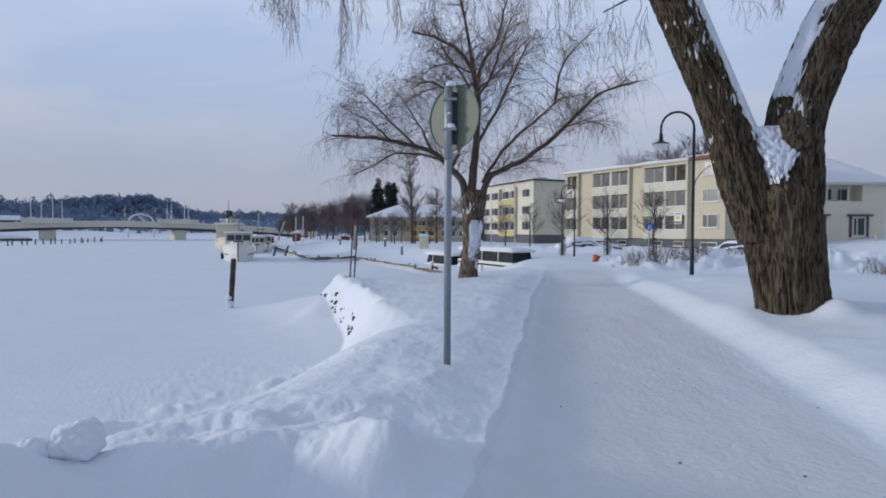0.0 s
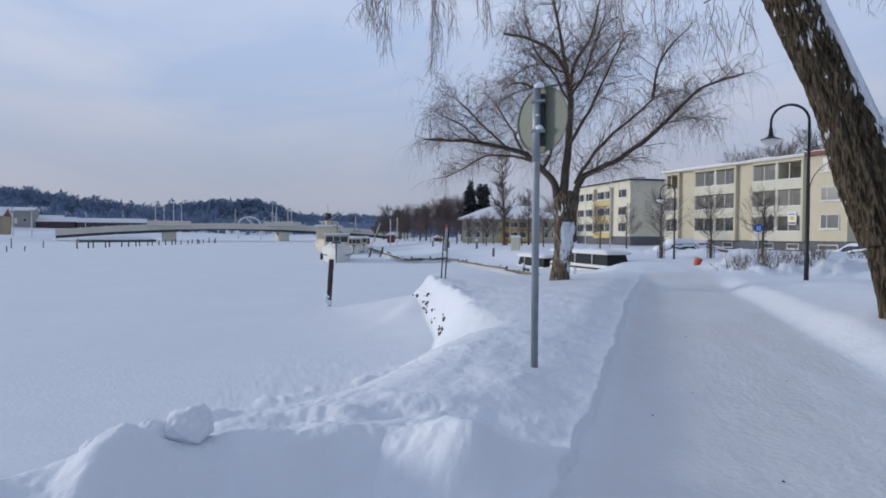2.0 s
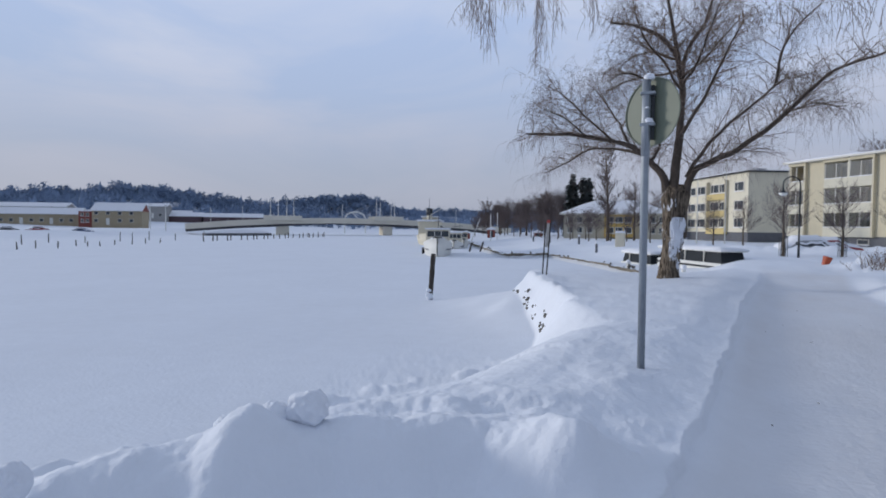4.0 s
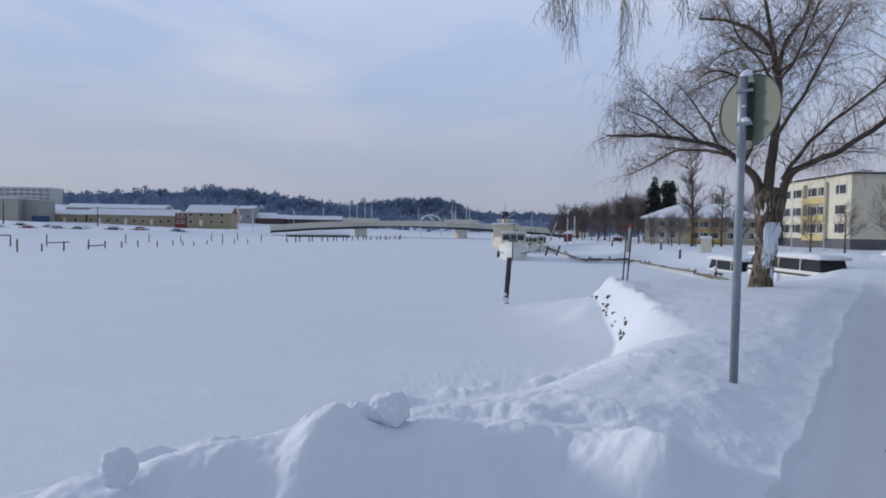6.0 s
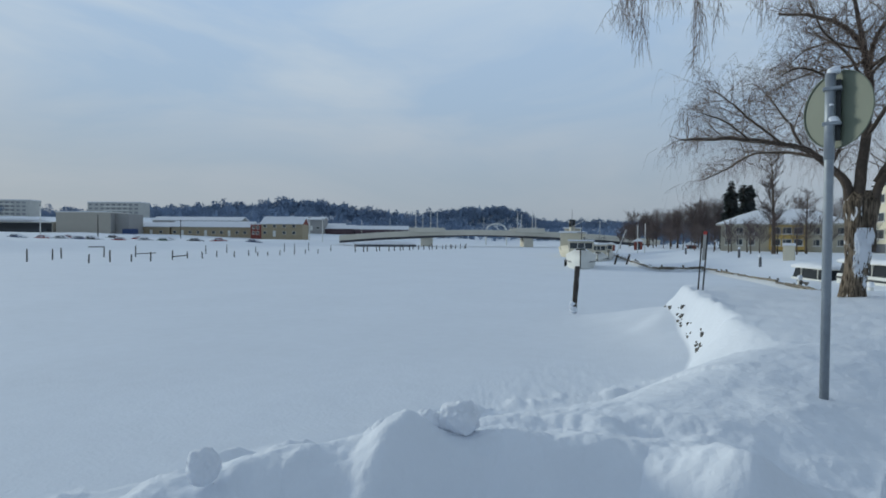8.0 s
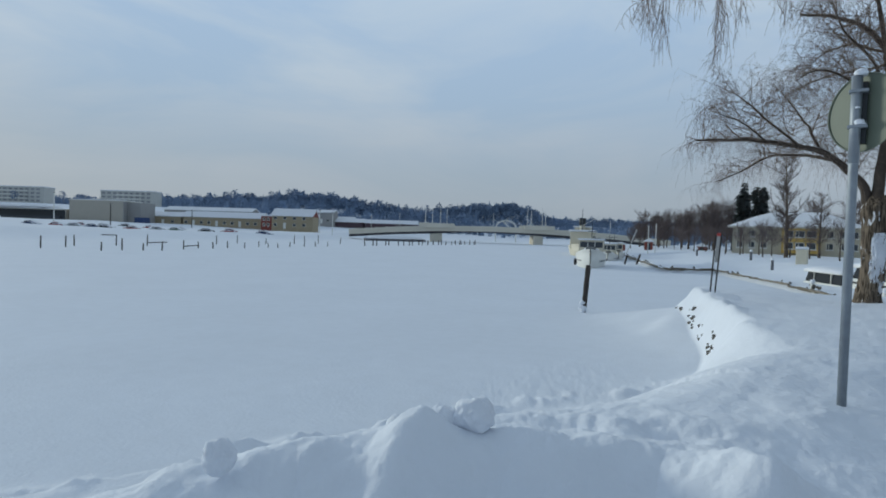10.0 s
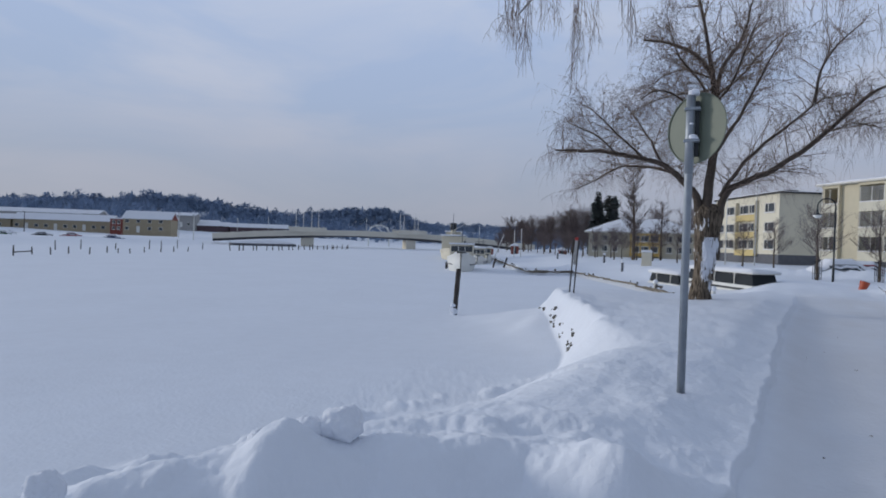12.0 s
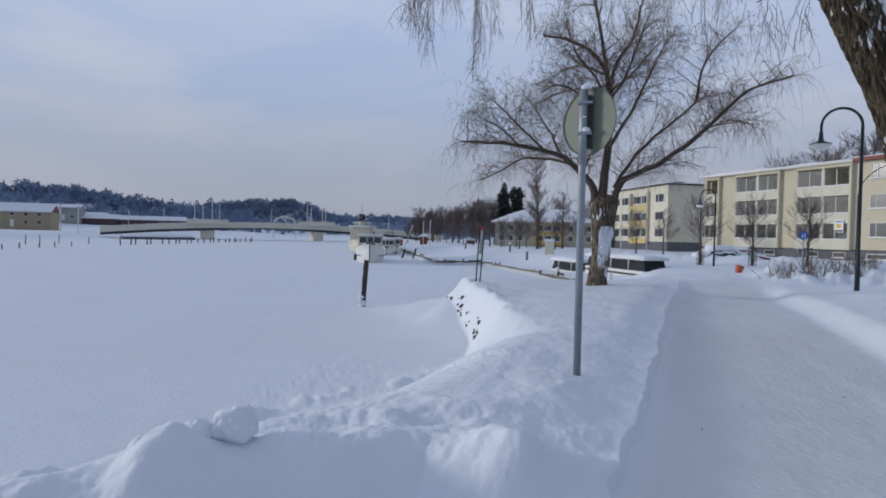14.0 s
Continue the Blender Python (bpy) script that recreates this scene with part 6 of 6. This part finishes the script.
# ---- bridge ----
def bridge():
    E = Vector((-62.0, 199.3, 0))
    u = Vector((-28, -24, 0)).normalized()
    root = empty("bridge", pose(0, 0, 0), "long pale low-arched bridge over the frozen river", "bridge")
    LEN = 104.0
    yaw = math.atan2(u.y, u.x)
    # deck height along its length
    def top(s):
        return float(np.interp(s, [0, 20, 43, 60, 76, 90, 104], [0.9, 2.5, 3.5, 3.65, 3.35, 2.6, 1.5]))
    side = Vector((-u.y, u.x, 0))
    for nm, hw, za, zb, mt, lb in (("deck", 4.5, -1.0, 0.0, BRIDGEC, "pale concrete deck"), ("soffit", 3.6, -1.75, -1.02, BRIDGE_SHADE, "underside beam, the deck's shade put into its dark colour"), ("parapet", 4.7, 0.004, 0.7, BRIDGEC, "pale solid parapet")):
        V, F = [], []
        n = 40
        for i in range(n + 1):
            s = LEN * i / n
            c = E + u * s
            for sd in (-1, 1):
                for zz in (za, zb):
                    p = c + side * hw * sd
                    thick = 1.0 + 0.35 * math.sin(math.pi * min(1, max(0, (s - 43) / 33))) if nm == "soffit" and 43 < s < 76 else 1.0
                    V.append((p.x, p.y, top(s) + zz / thick))
        for i in range(n):
            a = i * 4
            F += [(a, a + 1, a + 5, a + 4), (a + 3, a + 2, a + 6, a + 7), (a + 1, a + 3, a + 7, a + 5), (a + 2, a, a + 4, a + 6)]
        F += [(0, 2, 3, 1), (n * 4, n * 4 + 1, n * 4 + 3, n * 4 + 2)]
        obj(nm, V, F, mt, root, lb)
    snow_m = [E + u * s for s in (43.2, 76.2)]
    for c, wd, ln in ((snow_m[0], 2.6, 1.6), (snow_m[1], 2.6, 1.9)):
        z = top((c - E).length)
        pr = part("pier", box(-ln, -3.2, ICE - 0.5, ln, 3.2, z - 1.2, 0.2), BRIDGEC, root, "concrete pier standing in the ice")
        pr.matrix_local = Matrix.Translation((c.x, c.y, 0)) @ Matrix.Rotation(yaw, 4, "Z")
        bl = part("viewing_balcony", box(-ln * 3.0, -5.3, z + 0.1, ln * 3.0, -4.72, z + 1.5, 0.1), BRIDGEC, root, "pale bulging bridge balcony")
        bl.matrix_local = Matrix.Translation((c.x, c.y, 0)) @ Matrix.Rotation(yaw, 4, "Z")
        b2 = part("viewing_balcony", box(-ln * 3.0, 4.72, z + 0.1, ln * 3.0, 5.3, z + 1.5, 0.1), BRIDGEC, root, "pale bulging bridge balcony")
        b2.matrix_local = Matrix.Translation((c.x, c.y, 0)) @ Matrix.Rotation(yaw, 4, "Z")
        for k in range(9):
            sl = part("baluster", box(-ln * 2.9 + k * ln * 0.7, -5.36, z + 1.5, -ln * 2.9 + k * ln * 0.7 + 0.25, -5.0, z + 1.9), BRIDGEC, bl)
        for k in range(4):
            p = c + u * (-3.6 + 2.4 * k) + side * (3.0 if k % 2 else -3.0)
            tube("flag_mast", [(p.x, p.y, z), (p.x, p.y, z + 6.6 + 0.6 * (k % 2))], [0.12, 0.07], WHITE, root, 8, "tall white mast on the bridge")
    for s in (8, 20, 58, 88, 97):
        p = E + u * s + side * 4.2
        tube("lamp_mast", [(p.x, p.y, top(s)), (p.x, p.y, top(s) + 5.0)], 0.07, WHITE, root, 8)
    for s in np.arange(3, LEN - 2, 3.2):
        c = E + u * float(s) - side * 4.74
        pl = part("parapet_post", box(-0.14, -0.06, top(s) - 0.1, 0.14, 0.06, top(s) + 1.05), WHITE, root)
        pl.matrix_local = Matrix.Translation((c.x, c.y, 0)) @ Matrix.Rotation(yaw, 4, "Z")


bridge()


def white_arch():
    c = Vector((-129, 207, 2.3))
    root = empty("arch_frame", pose(c.x, c.y, ground_z(c.x, c.y), 0, 0, 33), "white arched frame beyond the bridge", "frame")
    tube("arch", [(-4.2 * math.cos(a), 0, 5.6 + 3.2 * math.sin(a)) for a in np.linspace(0, math.pi, 17)], 0.28, WHITE, root, 8)
    for sx in (-4.2, 4.2):
        tube("leg", [(sx, 0, -0.5), (sx, 0, 5.7)], 0.26, WHITE, root, 8)
    tube("brace", [(-1.2, 0, 8.5), (1.8, 0, 5.4)], 0.2, WHITE, root, 8)


white_arch()

# ---- stakes and jetties in the ice on the far side ----
def stake(x, y, h, lean=0.0, r=0.066):
    root = empty("stake", pose(x, y, ICE - 0.2), "dark timber stake standing in the ice", "stake", "jetty stakes")
    tube("timber", [(0, 0, 0), (lean * 0.5, 0, (h + 0.2) * 0.5), (lean, 0, h + 0.2)], [r, r * 1.05, r * 0.9], PILE, root, 8)


rk = random.Random(17)
front = [(-66.3, 21.0, 1.25), (-69.2, 24.2, 1.2), (-59.7, 23.9, .85), (-60.6, 26.2, 1.2), (-60.3, 28.1, .75), (-60.2, 30.0, .95), (-62.6, 33.6, 1.05), (-65.9, 37.2, .8), (-64.7, 38.4, .8), (-66.8, 41.6, .85), (-65.2, 43.0, .8),
         (-69.4, 48.0, .8), (-68.6, 48.9, .6), (-67.6, 49.8, .6), (-70.5, 54.0, .7), (-71, 57, .7), (-72, 60, .8), (-73.2, 63.5, .7), (-73, 26.4, 1.2), (-74.5, 31.5, 1.3), (-73, 34.5, 1.4), (-80, 48, 1.3), (-84, 54, 1.4), (-82, 58, 1.0), (-85, 66, 1.5), (-86.5, 69.5, 1.4), (-88, 74, 1.6), (-84, 76, 1.2)]
for x_, y_, h_ in front:
    stake(x_, y_, h_, rk.uniform(-0.1, 0.1))
for i_ in range(24):
    t_ = i_ / 23
    stake(-77 - 12 * t_ + rk.uniform(-.5, .5), 75.5 + 53 * t_, rk.uniform(0.9, 1.4), rk.uniform(-0.1, 0.1), 0.10)


def rail(x0, y0, x1, y1, z):
    root = empty("jetty_rail", pose(x0, y0, ICE), "thin timber beam between jetty stakes", "rail", "jetty rails")
    tube("beam", [(0, 0, z), (x1 - x0, y1 - y0, z)], 0.06, PILE, root, 6)


rail(-73, 34.5, -76, 38.5, 0.4)
rail(-62.6, 33.6, -65.9, 37.2, 0.35)
rail(-74.5, 31.5, -75.5, 30.2, 1.25)


def pontoon():
    root = empty("pontoon", facing(-128, 108, -113, 136, ICE), "long low snow-covered pontoon with a dark side", "pontoon")
    part("float", box(13, -1.2, -0.2, 31.5, 1.2, 0.65, 0.1), PLINTH, root, "dark side")
    V, F = [], []
    for i in range(31):
        for j in range(7):
            v = -1 + 2 * j / 6
            t = i / 30
            V.append((13 + 18.5 * t, 1.35 * v, 0.63 + (1.1 * math.sin(math.pi * min(1, max(0.02, t))) ** 0.5 + 0.25 * noise.noise((t * 6, v, 2))) * (1 - v ** 4 * 0.9)))
    for i in range(30):
        for j in range(6):
            q = i * 7 + j
            F.append((q, q + 7, q + 8, q + 1))
    obj("snow_load", V, F, SNOW_FAR, root, "rounded load of snow", True)


pontoon()


# ---- the far bank ----
def block(ax, ay, bx, by, depth, z0, z1, front_m, side_m, label, name="industrial_hall"):
    root = empty(name, facing(ax, ay, bx, by, 0), label, "building")
    L = math.hypot(bx - ax, by - ay)
    part("hall", box(0, 0, z0 - 4, L, depth, z1), front_m, root)
    part("end_cladding", box(L + 0.004, 0.0, z0 - 4, L + 0.25, depth, z1 - 0.05), side_m, root)
    part("cornice", box(-0.2, -0.25, z1 + 0.004, L + 0.4, depth + 0.2, z1 + 0.35), FRAMEW, root)
    snow_slab(root, "roof_snow", -0.1, -0.1, L + 0.1, depth, z1 + 0.35, 0.25, ax)
    return root, L


r_, L_ = block(-264.0, 93.4, -246.0, 106.3, 14, 2.5, 10.4, BEIGECLAD, GREYCLAD, "big windowless beige and grey hall across the river")
panel(r_, "annex", L_ + 0.3, L_ + 5.5, -2, 10.2, 3.0, 14, GREYCLAD, "dark grey annex")
panel(r_, "container", L_ + 5.6, L_ + 9.5, 1.0, 4.2, -1.5, 2.9, CARCOL[1], "dark blue container")
r_, L_ = block(-318, 62, -265.5, 92.5, 10, 2.5, 6.3, BLACKPAINT, BEIGECLAD, "low dark-fronted hall with snow on its roof")
snow_slab(r_, "roof_snow", 6, -3, L_ - 8, 8, 7.2, 1.0, 3.0)
panel(r_, "glass_front", 2, L_ - 2, 0.5, 3.8, -0.4, -0.004, DARKWIN, "dark glazed front")


def tower_block(ax, ay, bx, by, depth, z0, z1, floors, label):
    root = empty("apartment_block", facing(ax, ay, bx, by, 0), label, "building", "distant apartment blocks")
    L = math.hypot(bx - ax, by - ay)
    part("wall", box(0, 0, z0, L, depth, z1), FARCONC, root)
    part("roof_edge", box(-0.3, -0.3, z1 + 0.004, L + 0.3, depth + 0.3, z1 + 0.5), SNOW_FAR, root)
    st = 2.8
    n = int(L / 4.2)
    for f in range(floors):
        z = z1 - 2.3 - st * f
        for i in range(n):
            part("window", box(1 + i * 4.2, -0.05, z, 3.6 + i * 4.2, -0.004, z + 1.35), FARGLASS, root)
        part("balcony_strip", box(L * .3, -0.9, z - 0.95, L * .78, -0.004, z - 0.15), WHITE, root)


tower_block(-463, 184.1, -431, 207, 12, 6, 25.3, 4, "pale four-storey apartment block on the far hill")
tower_block(-545, 126, -499, 159.5, 12, 6, 26.5, 4, "pale apartment block partly seen on the far hill")


def row_house(ax, ay, bx, by, depth, z0, zw, zr, wall_m, label, gable_m=None, storeys=1, lights=True):
    root = empty("row_house", facing(ax, ay, bx, by, 0), label, "house", "yellow houses across the river")
    L = math.hypot(bx - ax, by - ay)
    part("wall", box(0, 0, z0 - 3, L, depth, zw), wall_m, root)
    V = [(-0.4, -0.7, zw), (L + 0.4, -0.7, zw), (L + 0.4, depth + 0.7, zw), (-0.4, depth + 0.7, zw), (-0.4, depth / 2, zr), (L + 0.4, depth / 2, zr)]
    V += [(x, y, z + 0.35) for x, y, z in V]
    F = [(6, 7, 11, 10), (8, 9, 10, 11), (0, 1, 7, 6), (2, 3, 9, 8), (0, 6, 10, 4), (3, 4, 10, 9), (1, 5, 11, 7), (2, 8, 11, 5), (0, 4, 5, 1), (2, 5, 4, 3)]
    obj("roof", V, F, SNOW_FAR, root, "snow-covered pitched roof")
    for x in (0.0, L):
        V = [(x, 0.0, zw - 0.01), (x, depth, zw - 0.01), (x, depth / 2, zr - 0.02)]
        s = -0.12 if x == 0 else 0.12
        V += [(x + s, y, z) for _, y, z in V]
        obj("gable", V, [(0, 1, 2), (3, 5, 4), (0, 3, 4, 1), (1, 4, 5, 2), (2, 5, 3, 0)], gable_m or wall_m, root)
    n = int(L / 3.4)
    for f in range(storeys if lights else 0):
        zb = z0 + 0.5 + f * 2.7
        for i in range(n):
            x = 0.8 + i * (L - 1) / n
            if i % 3 == 1 and f == 0:
                part("door", box(x, -0.06, z0, x + 1.1, -0.004, zb + 1.9), WHITE, root)
            else:
                w = part("window", box(x - 0.1, -0.06, zb + 0.4, x + 1.3, -0.004, zb + 1.7), FRAMEW, root)
                part("pane", box(x + 0.02, -0.08, zb + 0.52, x + 1.18, -0.062, zb + 1.58), DARKWIN, w)
    return root


row_house(-252, 120.0, -241.6, 128.0, 8, 1.6, 5.2, 7.0, OCHRE, "low yellow house with a snowy roof across the river")
row_house(-240.9, 128.4, -213.0, 148.3, 8, 1.6, 5.3, 7.6, OCHRE, "long yellow row house with a snowy roof across the river")
r_ = row_house(-201.2, 144.6, -187.5, 154.2, 9, 1.6, 6.6, 9.4, OCHRE, "two-storey yellow house with a red gable across the river", REDPAINT, 2)
panel(r_, "red_front", -4.6, -0.15, -1, 6.4, 0.5, 8.5, REDPAINT, "red boarded gable front")
panel(r_, "red_front_snow", -4.9, -0.15, 6.404, 6.75, 0.2, 8.8, SNOW_FAR)
for z_ in (2.4, 4.6):
    for q_ in (-3.9, -2.2):
        window(r_, q_, q_ + 1.1, z_, z_ + 1.3, 0.48, 0.12)
row_house(-250, 203, -226, 220, 8, 4.0, 6.0, 7.9, SHEDRED, "long low red shed with a snowy roof", lights=False)
row_house(-224, 219, -202, 236, 8, 4.0, 5.8, 7.6, SHEDRED, "long low red shed with a wide snowy roof", lights=False)
row_house(-255, 215, -240, 226, 8, 3.0, 7.2, 9.0, GREYCLAD, "grey shed with a snowy roof behind the red ones")
row_house(-300, 150, -262, 176, 10, 6.0, 9.4, 11.2, GREYCLAD, "grey long house with a snowy roof on the rise")
row_house(-262, 190, -236, 208, 9, 5.0, 10.6, 12.0, GREYCLAD, "grey row house with a snowy roof on the rise")
row_house(-143.5, 27.3, -137.2, 32.2, 6.0, 0.2, 1.9, 3.2, REDPAINT, "small red shed with a snowy roof on the far shore")


def light_pole(x, y, h):
    z = ground_z(x, y)
    root = empty("light_pole", pose(x, y, z - 0.3), "tall thin light pole across the river", "pole", "distant light poles")
    tube("pole", [(0, 0, 0), (0, 0, h)], [0.16, 0.10], PILE if h < 7.5 else WHITE, root, 8)
    part("head", box(-0.5, -0.15, h, 0.5, 0.15, h + 0.15, 0.04), PLINTH, root)


for x_, y_, h_ in ((-173.8, 71.8, 6.6), (-152, 128, 7.8), (-149, 131, 7.8), (-186, 62, 8.5), (-200, 110, 6.5), (-232, 150, 7)):
    light_pole(x_, y_, h_)


# ---- forests on the hills ----
def forest():
    rng = random.Random(77)
    rnp = np.random.RandomState(5)
    V, F = [], []

    def conifer(x, y, z, h):
        sides = 6
        for lv in range(3):
            b = len(V)
            zt, zb = z + h * (1.0 - 0.24 * lv), z + h * (0.52 - 0.2 * lv)
            r = h * (0.13 + 0.07 * lv) * rng.uniform(.85, 1.25)
            V.append((x, y, zt))
            for j in range(sides):
                a = 2 * math.pi * (j + rng.uniform(-.2, .2)) / sides
                rr = r * rng.uniform(.7, 1.25)
                V.append((x + rr * math.cos(a), y + rr * math.sin(a), zb - rng.uniform(0, .06) * h))
            for j in range(sides):
                F.append((b, b + 1 + j, b + 1 + (j + 1) % sides))

    def leafless(x, y, z, h):
        b = len(V)
        V.extend([(x - .25, y, z), (x + .25, y, z), (x, y, z + h * .7)])
        F.append((b, b + 1, b + 2))
        n = 100
        u = rnp.normal(size=(n, 3))
        u = u / np.linalg.norm(u, axis=1)[:, None] * (0.4 + 0.6 * rnp.rand(n, 1)) ** 0.5
        c = np.array([x, y, z + h * .64]) + u * np.array([h * .28, h * .28, h * .34])
        e = rnp.normal(size=(n, 2, 3)) * (h * (0.045 + 0.045 * rnp.rand(n, 1, 1)))
        tri = np.concatenate([c[:, None], c[:, None] + e], 1).reshape(-1, 3)
        b = len(V)
        V.extend(map(tuple, tri))
        F.extend((b + 3 * i, b + 3 * i + 1, b + 3 * i + 2) for i in range(n))

    areas = [(-800, 170, -560, 335, 420, 45, 11, 15, .55), (-560, 335, -385, 462, 520, 40, 11, 16, .7), (-553, 712, -480, 765, 330, 45, 11, 17, .8), (-553, 700, -455, 770, 330, 75, 10, 15, .6), (-480, 765, -425, 800, 170, 40, 9, 13, .8), (-425, 800, -390, 830, 90, 30, 6, 10, .7),
             (-740, 1320, -480, 1500, 420, 90, 16, 24, .7), (-480, 1500, -330, 1480, 200, 60, 14, 22, .6), (-620, 180, -330, 330, 220, 22, 8, 12, .4), (-330, 300, -290, 420, 120, 25, 8, 13, .4), (-430, 560, -350, 640, 130, 25, 9, 13, .5),
             (-120, 330, -60, 230, 150, 15, 5, 9, .2), (-180, 420, -120, 330, 120, 20, 6, 11, .3), (-330, 640, -180, 430, 200, 30, 9, 14, .5)]
    for x0, y0, x1, y1, n, s, h0, h1, pc in areas:
        n = int(n * 1.7)
        ts = rnp.rand(n)
        xs = x0 + (x1 - x0) * ts + rnp.normal(size=n) * s
        ys = y0 + (y1 - y0) * ts + rnp.normal(size=n) * s
        zs = height(xs, ys)
        for x, y, z in zip(xs, ys, zs):
            if z < ICE + 0.35:
                continue
            h = rng.uniform(h0, h1) * (0.8 + 0.4 * rng.random() ** 3)
            (conifer if rng.random() < pc * 0.22 else leafless)(x, y, z - 0.4, h)
    tagged(obj("forest", V, F, FOREST, None), "mixed forest on the distant hills, haze in its colour", "forest", kind="stuff")


forest()
